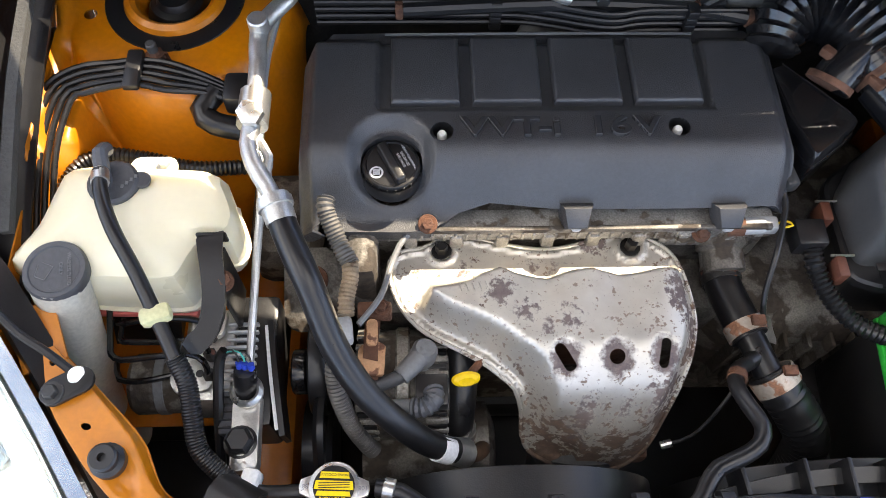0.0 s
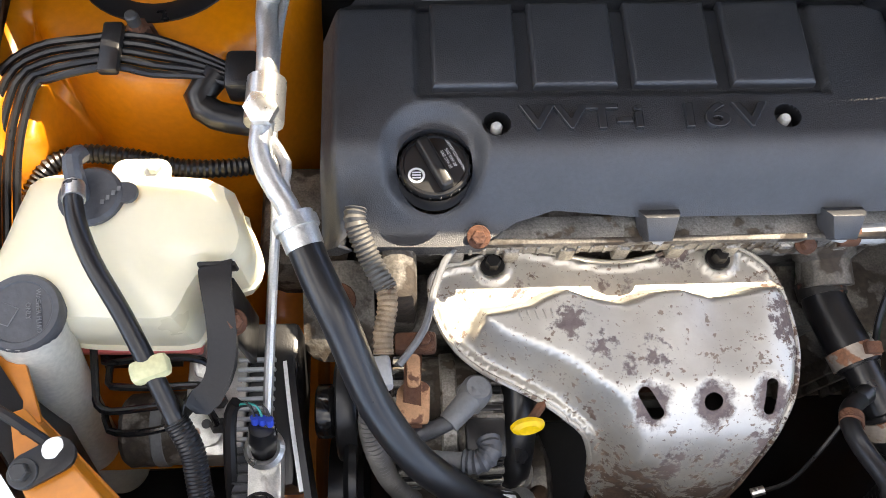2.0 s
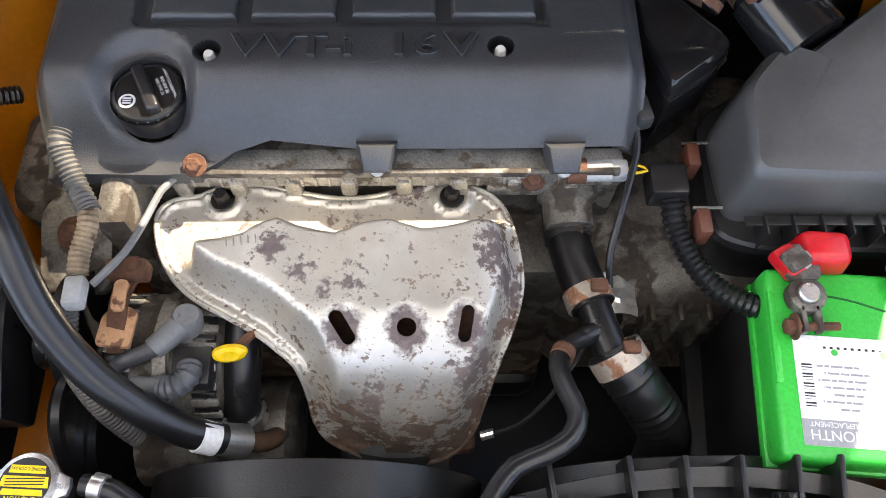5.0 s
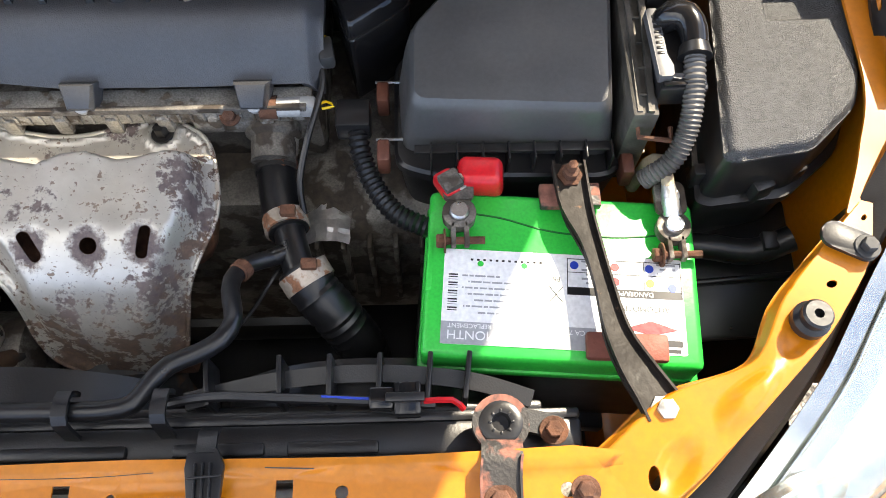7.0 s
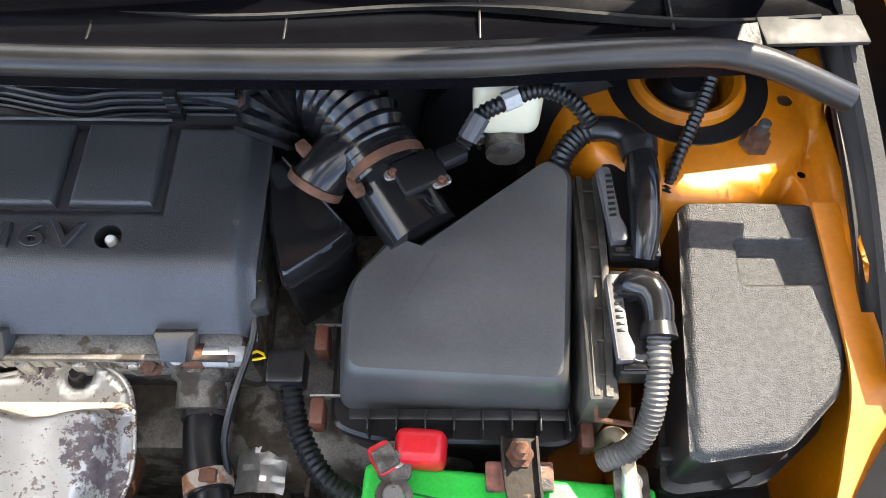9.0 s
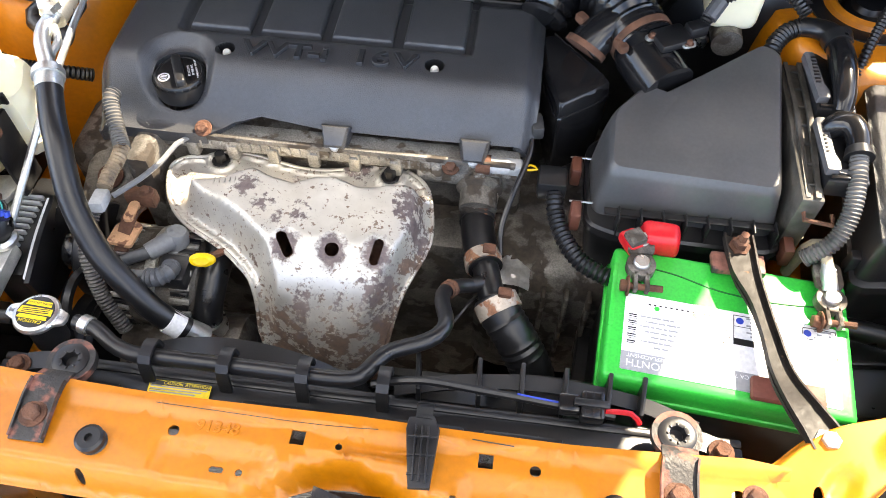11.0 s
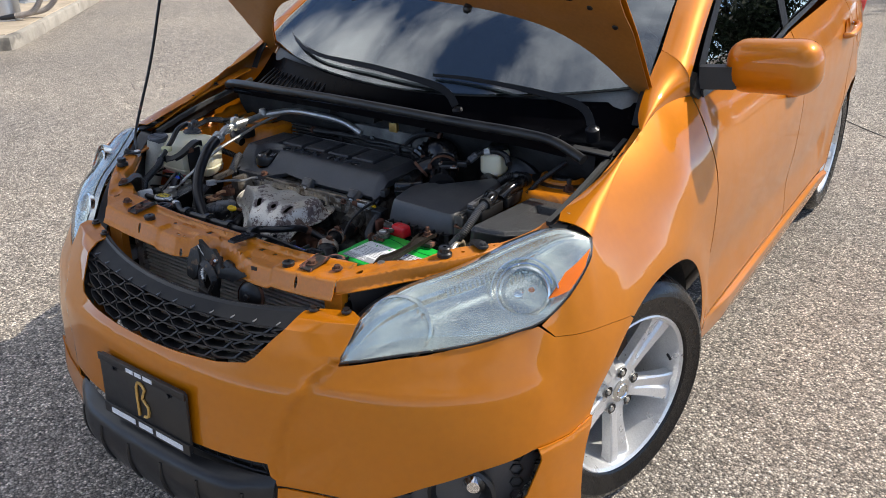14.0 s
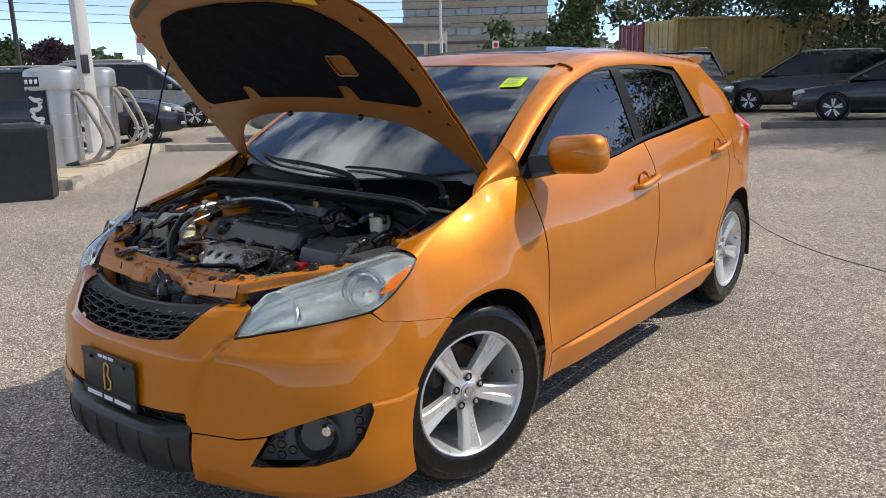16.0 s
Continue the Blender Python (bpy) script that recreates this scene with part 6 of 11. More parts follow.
part("cable", tube([(0.085, 0.296, 0.742), (0.098, 0.292, 0.740), (0.112, 0.292, 0.742), (0.130, 0.300, 0.748)], 0.0065, 10), RUBBER, latch)
part("cable_end", tube([(0.098, 0.290, 0.741), (0.108, 0.289, 0.742)], 0.0068, 10, smooth=False), WHITE, latch)
part("shield_plate", prism([(0.046, -0.018), (0.095, -0.016), (0.143, 0.010), (0.098, 0.020), (0.050, 0.004)], 0.002, plane_pose((0, 0.284, 0.742), (1, 0, 0), (0, 0.2, 1)), 0.0008), BRACKET, latch, "black guard plate")
horn = thing("horn", (0.154, 0.285, 0.70), "round rusty black car horn on a bracket", "horn")
part("body", lathe([(0, 0.0), (0.018, 0.0), (0.030, -0.004), (0.034, -0.008), (0.036, -0.012), (0.036, -0.018), (0.030, -0.024), (0, -0.026)], toward((0.154, 0.268, 0.708), (0.05, -1, 0.25)), 32), BRACKET, horn)
part("rim", lathe([(0.037, -0.007), (0.0385, -0.012), (0.037, -0.017)], toward((0.154, 0.268, 0.708), (0.05, -1, 0.25)), 32), RUST, horn, "rusty crimped rim")
part("boss", disc(0.008, 0.006, toward((0.154, 0.268, 0.708), (0.05, -1, 0.25))), BLACK, horn)
part("bracket", strap([(0.154, 0.290, 0.715), (0.157, 0.295, 0.745), (0.157, 0.296, 0.775)], 0.018, 0.004, (1, 0, 0)), RUSTY_BLACK, horn)

# ---- engine ----
engine = thing("engine", (-0.12, 0.72, 0.30), "dirty aluminium four-cylinder engine block", "engine")
part("head", bx((-0.10, 0.840, 0.72), (0.47, 0.20, 0.10), 0.008), DIRTY_ALLOY, engine)
part("head_flange", bx((-0.10, 0.745, 0.768), (0.46, 0.030, 0.022), 0.003), ALLOY, engine)
part("gasket_edge", bx((-0.10, 0.7325, 0.779), (0.45, 0.006, 0.008), 0.001), DIRTY_ALLOY, engine)
for i in range(34):
    part("flange_rib", bx((-0.315 + i * 0.0128, 0.733, 0.768), (0.0035, 0.010, 0.014), 0.001), ALLOY, engine)
for i in range(8):
    part("casting_lug", bx((-0.29 + i * 0.053, 0.738, 0.757), (0.016, 0.024, 0.026), 0.004), ALLOY, engine)
part("block", bx((-0.12, 0.80, 0.48), (0.44, 0.26, 0.40), 0.02), DIRTY_ALLOY, engine)
part("timing_cover", bx((-0.345, 0.80, 0.60), (0.035, 0.24, 0.36), 0.012), DIRTY_ALLOY, engine)
part("engine_mount", bx((-0.44, 0.80, 0.66), (0.10, 0.12, 0.10), 0.02), DIRTY_ALLOY, engine)
part("mount_bolt", hexbolt((-0.405, 0.702, 0.715), (0, -0.4, 1), 0.011, 0.008), RUST, engine)
part("mount_arm", prism(rounded(0.07, 0.10, 0.02), 0.02, toward((-0.405, 0.70, 0.69), (0, -0.4, 1)), 0.005), DIRTY_ALLOY, engine)
part("gearbox", bx((0.22, 0.80, 0.52), (0.28, 0.30, 0.30), 0.05, seg=3), DIRTY_ALLOY, engine, "dirty gearbox housing")
for i in range(6):
    part("gearbox_rib", bx((0.12 + i * 0.03, 0.645, 0.56), (0.006, 0.02, 0.16), 0.002), DIRTY_ALLOY, engine)
part("thermostat_housing", lathe([(0.030, 0), (0.030, 0.02), (0.024, 0.025), (0.024, 0.05), (0, 0.05)], toward((0.082, 0.75, 0.735), (0.02, -0.9, -0.2)), 20), DIRTY_ALLOY, engine)
part("outlet_neck", tube([(0.083, 0.77, 0.745), (0.083, 0.73, 0.725), (0.083, 0.705, 0.705)], [0.030, 0.026, 0.022], 14), ALLOY, engine)
part("casting", bx((0.05, 0.745, 0.748), (0.10, 0.03, 0.03), 0.008), ALLOY, engine)
for x, y, z in ((0.045, 0.73, 0.77), (0.105, 0.745, 0.765), (-0.27, 0.735, 0.79), (0.09, 0.70, 0.72)):
    part("bolt", hexbolt((x, y, z), (0, -0.5, 1), 0.007, 0.006), RUST, engine)
part("oil_pan", bx((-0.10, 0.78, 0.28), (0.40, 0.26, 0.08), 0.03), BLACK, engine)

cover = thing("engine_cover", (-0.13, 0.85, 0.80), "matt black plastic engine cover with four raised panels", "engine cover")
PADS = [(-0.317 + i * 0.0925 + 0.003, -0.317 + (i + 1) * 0.0925 - 0.003) for i in range(4)]


def cover_z(x, y):
    z = 0.846 + 0.003 * math.cos((x + 0.13) * 4)
    z -= 0.062 * smooth((0.812 - y) / 0.075) ** 1.3
    z -= 0.014 * smooth((y - 0.945) / 0.02) + 0.02 * smooth((x - 0.125) / 0.02) + 0.02 * smooth((-0.395 - x) / 0.02)
    z -= 0.016 * smooth((0.052 - math.hypot(x + 0.310, y - 0.796)) / 0.019) * smooth((y - 0.745) / 0.03)
    if 0.845 < y < 0.962 and -0.33 < x < 0.064:
        inside = smooth((x + 0.326) / 0.004) * smooth((0.058 - x) / 0.004) * smooth((y - 0.849) / 0.004) * smooth((0.960 - y) / 0.004)
        z -= 0.0075 * inside
    return z


cov_out = [(-0.412, 0.925), (-0.392, 0.956), (-0.38, 0.972), (0.118, 0.975), (0.133, 0.958), (0.146, 0.94), (0.146, 0.80), (0.143, 0.752), (0.02, 0.750), (-0.12, 0.750), (-0.20, 0.756), (-0.235, 0.748), (-0.268, 0.735), (-0.30, 0.733), (-0.375, 0.735), (-0.385, 0.747), (-0.400, 0.737), (-0.417, 0.742), (-0.412, 0.80)]
cov_out = [(x, y - 0.006 if y < 0.745 else y) for x, y in cov_out]
sheet("shell", cov_out, [dot(0.0345, -0.3095, 0.7905, 36), dot(0.0125, -0.253, 0.820, 18), dot(0.0125, 0.012, 0.824, 18)], lambda x, y: (x, y, cover_z(x, y)), COVER, cover, "", 0.0048, 0.018)
part("cap_well", lathe([(0.0, 0.802), (0.034, 0.802), (0.0348, 0.806), (0.0350, 0.823), (0.0346, 0.8245)], pose(-0.3095, 0.7905, 0), 44), INK, cover)
for x, y in ((-0.253, 0.820), (0.012, 0.824)):
    part("stud_well", lathe([(0.0, 0.833), (0.0105, 0.833), (0.0118, 0.836), (0.0125, 0.848), (0.0135, 0.8485)], pose(x, y, 0), 22), INK, cover)
for a, b in PADS:
    part("raised_panel", prism([(a + 0.004, 0.858), (b - 0.004, 0.858), (b - 0.004, 0.952), (a + 0.004, 0.952)], 0.0135, pose(0, 0, 0.8380), 0.0055, seg=4), COVER, cover)
LETTER = mat("letter_black", (0.030, 0.031, 0.034), 0.24, var=0.1)
for tx, cx in (("V", -0.217), ("V", -0.187), ("T", -0.159), ("-", -0.139), ("i", -0.126), ("1", -0.080), ("6", -0.055), ("V", -0.024)):
    words("raised_letter", tx, 0.033, plane_pose((cx, 0.822, 0.8494), (1, 0, 0), (0, 1, 0.02)), LETTER, cover, 0.0040, "", 1.42, 0.0002, 0.0008)
for x, y in ((-0.253, 0.820), (0.012, 0.824)):
    part("stud", lathe([(0.0055, -0.004), (0.0055, 0.006), (0.004, 0.009), (0, 0.010)], pose(x, y, 0.836), 14), WHITE, cover, "pale stud in its hole")
for x, y in ((-0.102, 0.752), (0.072, 0.750)):
    b = prism([(-0.015, -0.016), (0.015, -0.016), (0.021, 0.016), (-0.021, 0.016)], 0.024, plane_pose((x, y - 0.002, 0.782), (1, 0, 0), (0, 0.75, 0.66)), 0.005, shrink=0.78)
    part("mounting_foot", b, COVER, cover)
    part("foot_grommet", disc(0.007, 0.014, toward((x, y - 0.014, 0.775), (0, -0.5, 1))), LGREY, cover)
# Lighter grey strip painting the highlight on the panels' rear edge.
part("pad_edge_highlight", strap([(-0.317, 0.9585, 0.8475), (-0.13, 0.9585, 0.8485), (0.047, 0.9585, 0.8475)], 0.0022, 0.002, (0, 1, 0)), GREY_P, cover)
cap = thing("oil_filler_cap", (-0.3095, 0.7905, 0.812), "round black oil filler cap with raised grip and white print", "oil cap")
cm = pose(-0.3095, 0.7905, 0.818)
part("body", lathe([(0.0325, -0.010), (0.0325, 0.008), (0.0310, 0.0105), (0.0285, 0.0112), (0.0275, 0.0098), (0, 0.0098)], cm, 44), INK, cap)
for k in range(22):
    a = 2 * math.pi * k / 22
    part("rim_notch", bx(cm @ Vector((0.0325 * math.cos(a), 0.0325 * math.sin(a), 0.003)), (0.002, 0.0022, 0.010), 0.0006, (0, 0, math.degrees(a))), BLACK, cap)
part("grip", prism(rounded(0.056, 0.0125, 0.004, 4), 0.010, cm @ pose(0, 0, 0.0095, 0, 0, -64), 0.003, seg=3, shrink=0.94), BLACK, cap)
part("badge", disc(0.0078, 0.0004, cm @ pose(-0.0165, -0.0105, 0.0098), 20, 0.0002), LABEL_W, cap, "white round print")
part("badge_middle", disc(0.0056, 0.0004, cm @ pose(-0.0165, -0.0105, 0.0100), 20, 0.0002), INK, cap)
for k in range(3):
    part("badge_bar", bx(cm @ Vector((-0.0165, -0.0105 + (k - 1) * 0.0026, 0.0106)), (0.008, 0.0014, 0.0002), 0), LABEL_W, cap)
for k, (tx, off) in enumerate((("ENERGY CONSERVING", 0.0215), ("SAE 0W-20", 0.0165), ("SAE 5W-20", 0.0118))):
    d = Vector((math.cos(radians(26)), math.sin(radians(26)), 0))
    words("print", tx, 0.0036 if k == 0 else 0.0042, cm @ pose(d.x * off, d.y * off, 0.0100, 0, 0, -64), LABEL_W, cap, 0.0001)

# heat shield
SH = [(-0.316, 0.703), (-0.311, 0.716), (-0.300, 0.725), (-0.276, 0.729), (-0.258, 0.736), (-0.234, 0.741), (-0.211, 0.740), (-0.175, 0.731), (-0.134, 0.725), (-0.093, 0.731), (-0.062, 0.743), (-0.038, 0.749), (-0.012, 0.739), (0.012, 0.722), (0.023, 0.700), (0.030, 0.668), (0.032, 0.634), (0.024, 0.602), (0.012, 0.571), (0.003, 0.547), (-0.006, 0.522), (-0.018, 0.499), (-0.043, 0.485), (-0.077, 0.481), (-0.108, 0.483), (-0.138, 0.493), (-0.155, 0.501), (-0.165, 0.516), (-0.168, 0.538), (-0.177, 0.560), (-0.192, 0.574), (-0.212, 0.590), (-0.240, 0.606), (-0.269, 0.622), (-0.292, 0.642), (-0.308, 0.669)]
SH = [(p.x, p.y) for p in spline([(x, y, 0) for x, y in SH], 0.008, closed=True)]
SHA = np.array(SH)


def edge_dist(x, y):
    a, b = SHA, np.roll(SHA, -1, axis=0)
    d = b - a
    t = np.clip(((x - a[:, 0]) * d[:, 0] + (y - a[:, 1]) * d[:, 1]) / (d ** 2).sum(1), 0, 1)
    return float(np.sqrt((x - a[:, 0] - t * d[:, 0]) ** 2 + (y - a[:, 1] - t * d[:, 1]) ** 2).min())


STEP_X = (-0.32, -0.277, -0.266, -0.222, -0.211, -0.191, -0.172, -0.139, -0.111, -0.088, -0.061, -0.033, -0.007, 0.03)
STEP_Y = (0.640, 0.650, 0.667, 0.674, 0.680, 0.686, 0.678, 0.672, 0.681, 0.683, 0.676, 0.678, 0.684, 0.686)
HOLES = ((-0.128, 0.578), (-0.073, 0.578), (-0.022, 0.581))


def shield_z(x, y):
    """The pressing: a flange along the head, a step down to it, a domed front over the runners and a curled tail."""
    d = edge_dist(x, y)
    flange = 0.742 - 0.006 * smooth((0.70 - y) / 0.08) - 0.075 * max(0, (0.560 - y) / 0.075) ** 1.5
    dome = 0.7895 - 0.075 * max(0, (0.552 - y) / 0.070) ** 2 - 0.022 * max(0, (x + 0.030) / 0.058) ** 2 - 0.012 * max(0, (-0.16 - x) / 0.12) ** 1.3
    dome += 0.0030 * math.cos(2 * math.pi * (x + 0.192) / 0.092) * smooth((y - 0.60) / 0.06)
    step = float(np.interp(x, STEP_X, STEP_Y))
    lower = smooth((d - 0.010) / 0.026) if x < -0.10 else smooth((d - 0.001) / 0.022)
    if y > 0.69:
        lower = 1.0
    k = lower * smooth((step + 0.015 - y) / 0.022)
    z = flange + (dome - flange) * k
    if d < 0.010:
        z += 0.0035 * smooth((0.005 - abs(d - 0.005)) / 0.005)
    for cx, cy in ((-0.254, 0.724), (-0.032, 0.726)):
        e = math.hypot(x - cx, y - cy)
        z += 0.004 * smooth((0.021 - e) / 0.005) - 0.004 * smooth((0.013 - e) / 0.003)
    for cx, cy in HOLES:
        z -= 0.0028 * smooth((0.018 - math.hypot(x - cx, (y - cy) * 0.75)) / 0.008)
    return z


def shield_at(x, y, lift=0.0):
    """The shield's sheet, its lower apron falling away in front of the manifold."""
    d = 0.050 * smooth((0.600 - y) / 0.11)
    return (x, y + 0.28 * d, shield_z(x, y) - d + lift)


def shield_material():
    """Dull aluminised steel: fine pitting, brown blotches, purple heat rings round the holes, and the hot side rusted through."""
    m = bpy.data.materials.new("rusty_heat_shield_steel")
    m.use_nodes = True
    n, l = m.node_tree.nodes, m.node_tree.links
    b = n["Principled BSDF"]
    tc = n.new("ShaderNodeTexCoord")

    def noise(scale, detail=4.0, rough=0.55):
        t = n.new("ShaderNodeTexNoise")
        t.inputs["Scale"].default_value, t.inputs["Detail"].default_value, t.inputs["Roughness"].default_value = scale, detail, rough
        l.new(tc.outputs["Object"], t.inputs["Vector"])
        return t.outputs[0]

    def calc(op, a, c, e=None):
        x = n.new("ShaderNodeMath")
        x.operation = op
        for k, v in enumerate((a, c, e)):
            if v is None:
                continue
            if isinstance(v, (int, float)):
                x.inputs[k].default_value = v
            else:
                l.new(v, x.inputs[k])
        return x.outputs[0]

    def ramp(src, *stops):
        r = n.new("ShaderNodeValToRGB")
        while len(r.color_ramp.elements) < len(stops):
            r.color_ramp.elements.new(0.5)
        for e, (at, c) in zip(r.color_ramp.elements, stops):
            e.position, e.color = at, (*c, 1)
        l.new(src, r.inputs[0])
        return r.outputs[0]

    def mix(f, a, c):
        x = n.new("ShaderNodeMixRGB")
        for k, v in enumerate((f, a, c)):
            if isinstance(v, tuple):
                x.inputs[k].default_value = (*v, 1)
            else:
                l.new(v, x.inputs[k])
        return x.outputs[0]

    def grey(src, a, c):
        return ramp(src, (a, (0, 0, 0)), (c, (1, 1, 1)))

    ragged = noise(95, 5.0, 0.65)
    stained = None
    for cx, cy, r, amount in [(x, y, 0.0165, 0.012) for x, y in HOLES] + [(-0.192, 0.655, 0.011, 0.030), (-0.168, 0.632, 0.008, 0.030), (-0.122, 0.622, 0.008, 0.034), (-0.146, 0.613, 0.005, 0.026), (0.004, 0.652, 0.016, 0.034),
                              (0.016, 0.625, 0.014, 0.034), (-0.100, 0.530, 0.010, 0.036), (-0.060, 0.536, 0.004, 0.036), (-0.024, 0.545, 0.009, 0.040), (-0.005, 0.560, 0.008, 0.040), (-0.075, 0.738, 0.016, 0.030), (-0.150, 0.702, 0.008, 0.026), (-0.123, 0.699, 0.006, 0.022), (-0.228, 0.698, 0.006, 0.022)]:
        v = n.new("ShaderNodeVectorMath")
        v.operation = "DISTANCE"
        flat = n.new("ShaderNodeVectorMath")
        flat.operation, flat.inputs[1].default_value = "MULTIPLY", (1, 0.85, 0)
        l.new(tc.outputs["Object"], flat.inputs[0])
        l.new(flat.outputs[0], v.inputs[0])
        v.inputs[1].default_value = (cx, cy * 0.85, 0)
        f = calc("MULTIPLY_ADD", calc("SUBTRACT", ragged, 0.5), amount * 2.2, calc("SUBTRACT", r, v.outputs["Value"]))
        stained = f if stained is None else calc("MAXIMUM", stained, f)
    ring = grey(calc("MULTIPLY_ADD", stained, 60.0, 0.5), 0.35, 0.75)
    sep = n.new("ShaderNodeSeparateXYZ")
    l.new(tc.outputs["Object"], sep.inputs[0])
    hot = calc("MULTIPLY_ADD", calc("MAXIMUM", calc("SUBTRACT", sep.outputs[0], -0.04), 0.0), 1.7, calc("MULTIPLY", calc("MAXIMUM", calc("SUBTRACT", 0.775, sep.outputs[2]), 0.0), calc("MULTIPLY", calc("LESS_THAN", sep.outputs[1], 0.60), 1.5)))
    patch = grey(calc("ADD", noise(48, 7.0, 0.7), hot), 0.635, 0.665)
    pits = grey(noise(330, 3.0, 0.6), 0.665, 0.70)
    flecks = grey(calc("MULTIPLY_ADD", noise(26, 3.0), 0.35, noise(150, 4.0, 0.6)), 0.80, 0.83)
    metal = ramp(noise(14, 5.0), (0.3, (0.54, 0.515, 0.46)), (0.7, (0.68, 0.655, 0.60)))
    metal = mix(ramp(noise(70, 4.0), (0.35, (0, 0, 0)), (0.8, (0.35, 0.35, 0.35))), metal, (0.42, 0.38, 0.33))
    rust = ramp(noise(120, 6.0, 0.7), (0.3, (0.055, 0.036, 0.028)), (0.5, (0.12, 0.078, 0.058)), (0.72, (0.235, 0.145, 0.095)))
    purple = ramp(noise(85, 5.0, 0.7), (0.35, (0.085, 0.062, 0.064)), (0.7, (0.20, 0.155, 0.14)))
    col = mix(pits, metal, (0.13, 0.095, 0.075))
    col = mix(flecks, col, (0.21, 0.155, 0.12))
    col = mix(patch, col, rust)
    col = mix(ring, col, purple)
    bare = calc("MULTIPLY", calc("SUBTRACT", 1.0, patch), calc("SUBTRACT", 1.0, calc("MULTIPLY", ring, 0.8)))
    bare = calc("MULTIPLY", bare, calc("SUBTRACT", 1.0, flecks))
    l.new(col, b.inputs["Base Color"])
    l.new(calc("MULTIPLY", bare, 0.72), b.inputs["Metallic"])
    l.new(calc("MULTIPLY_ADD", bare, -0.36, 0.80), b.inputs["Roughness"])
    bp = n.new("ShaderNodeBump")
    bp.inputs["Strength"].default_value, bp.inputs["Distance"].default_value = 0.35, 0.001
    l.new(calc("ADD", calc("MULTIPLY", ragged, 0.6), calc("MULTIPLY", bare, 0.5)), bp.inputs["Height"])
    l.new(bp.outputs[0], b.inputs["Normal"])
    return m


def slot_at(cx, cy, w, h, turn, n=5):
    c, s = math.cos(radians(turn)), math.sin(radians(turn))
    return [(cx + x * c - y * s, cy + x * s + y * c) for x, y in rounded(w, h, min(w, h) * 0.49, n)]


shield = thing("exhaust_heat_shield", (-0.12, 0.62, 0.60), "rust-spotted silver pressed steel exhaust heat shield", "heat shield")
SHIELD = shield_material()
sholes = [slot_at(-0.128, 0.578, 0.0125, 0.033, 30), dot(0.0085, -0.073, 0.578, 16), slot_at(-0.022, 0.581, 0.011, 0.033, -9)]
sheet("plate", SH, sholes, shield_at, SHIELD, shield, "", 0.0046, 0.0015)
for x, y in ((-0.254, 0.724), (-0.032, 0.726)):
    b = hexbolt((x, y, shield_z(x, y) + 0.001), (0, 0, 1), 0.0075, 0.010)
    part("bolt", b, BRACKET, shield, "dark flange bolt")
lip = [(x, y) for x, y in SH if y < 0.742]
cut = max(range(len(lip)), key=lambda i: math.hypot(lip[i][0] - lip[i - 1][0], lip[i][1] - lip[i - 1][1]))
lip = lip[cut:] + lip[:cut]
part("rolled_lip", tube([shield_at(x, y, 0.001) for x, y in lip[::2]], 0.0026, 8), SHIELD, shield)
for k in range(5):
    part("stamped_mark", bx((-0.236 + k * 0.007, 0.662, shield_z(-0.236 + k * 0.007, 0.662) + 0.0006), (0.0016, 0.014, 0.0012), 0.0005, (-20, 0, 12)), SHIELD, shield)
exh = thing("exhaust_pipe", (-0.06, 0.50, 0.40), "dark rusty exhaust flexible pipe below the heat shield", "exhaust pipe")
part("bellows", tube([(-0.09, 0.545, 0.590), (-0.092, 0.512, 0.570), (-0.094, 0.492, 0.53), (-0.09, 0.480, 0.42)], [0.055, 0.055, 0.053, 0.050], 28, ridge=0.003, pitch=0.013), SHADE, exh)
part("manifold", bx((-0.10, 0.665, 0.655), (0.22, 0.10, 0.08), 0.035, seg=3), RUST, exh)
part("flange", bx((-0.065, 0.515, 0.61), (0.11, 0.02, 0.03), 0.006), RUST, exh)

# ---- things in the bay, right-hand side of the car ----
tank = thing("coolant_reservoir", (-0.57, 0.71, 0.62), "milky white plastic reservoir with a grey cap and hose", "reservoir")
TK = [(-0.672, 0.705), (-0.660, 0.755), (-0.648, 0.775), (-0.602, 0.779), (-0.499, 0.771), (-0.482, 0.752), (-0.468, 0.714), (-0.476, 0.694), (-0.494, 0.688), (-0.508, 0.665), (-0.516, 0.647), (-0.532, 0.640), (-0.61, 0.643), (-0.655, 0.652), (-0.690, 0.664)]


def loft(levels, m=None, bm=None, close=True):
    """A closed body from stacked outlines, each (points, z)."""
    b = bmesh.new()
    rings = [[b.verts.new((x, y, z)) for x, y in pts] for pts, z in levels]
    n = len(rings[0])
    for a, c in zip(rings, rings[1:]):
        for k in range(n):
            b.faces.new((a[k], a[(k + 1) % n], c[(k + 1) % n], c[k]))
    if close:
        b.faces.new(rings[0][::-1])
        b.faces.new(rings[-1])
    if m is not None:
        b.transform(m)
    return join(bm, b)


def shrunk(pts, d):
    cx, cy = sum(p[0] for p in pts) / len(pts), sum(p[1] for p in pts) / len(pts)
    return [(x + (cx - x) / max(1e-6, math.hypot(x - cx, y - cy)) * d, y + (cy - y) / max(1e-6, math.hypot(x - cx, y - cy)) * d) for x, y in pts]


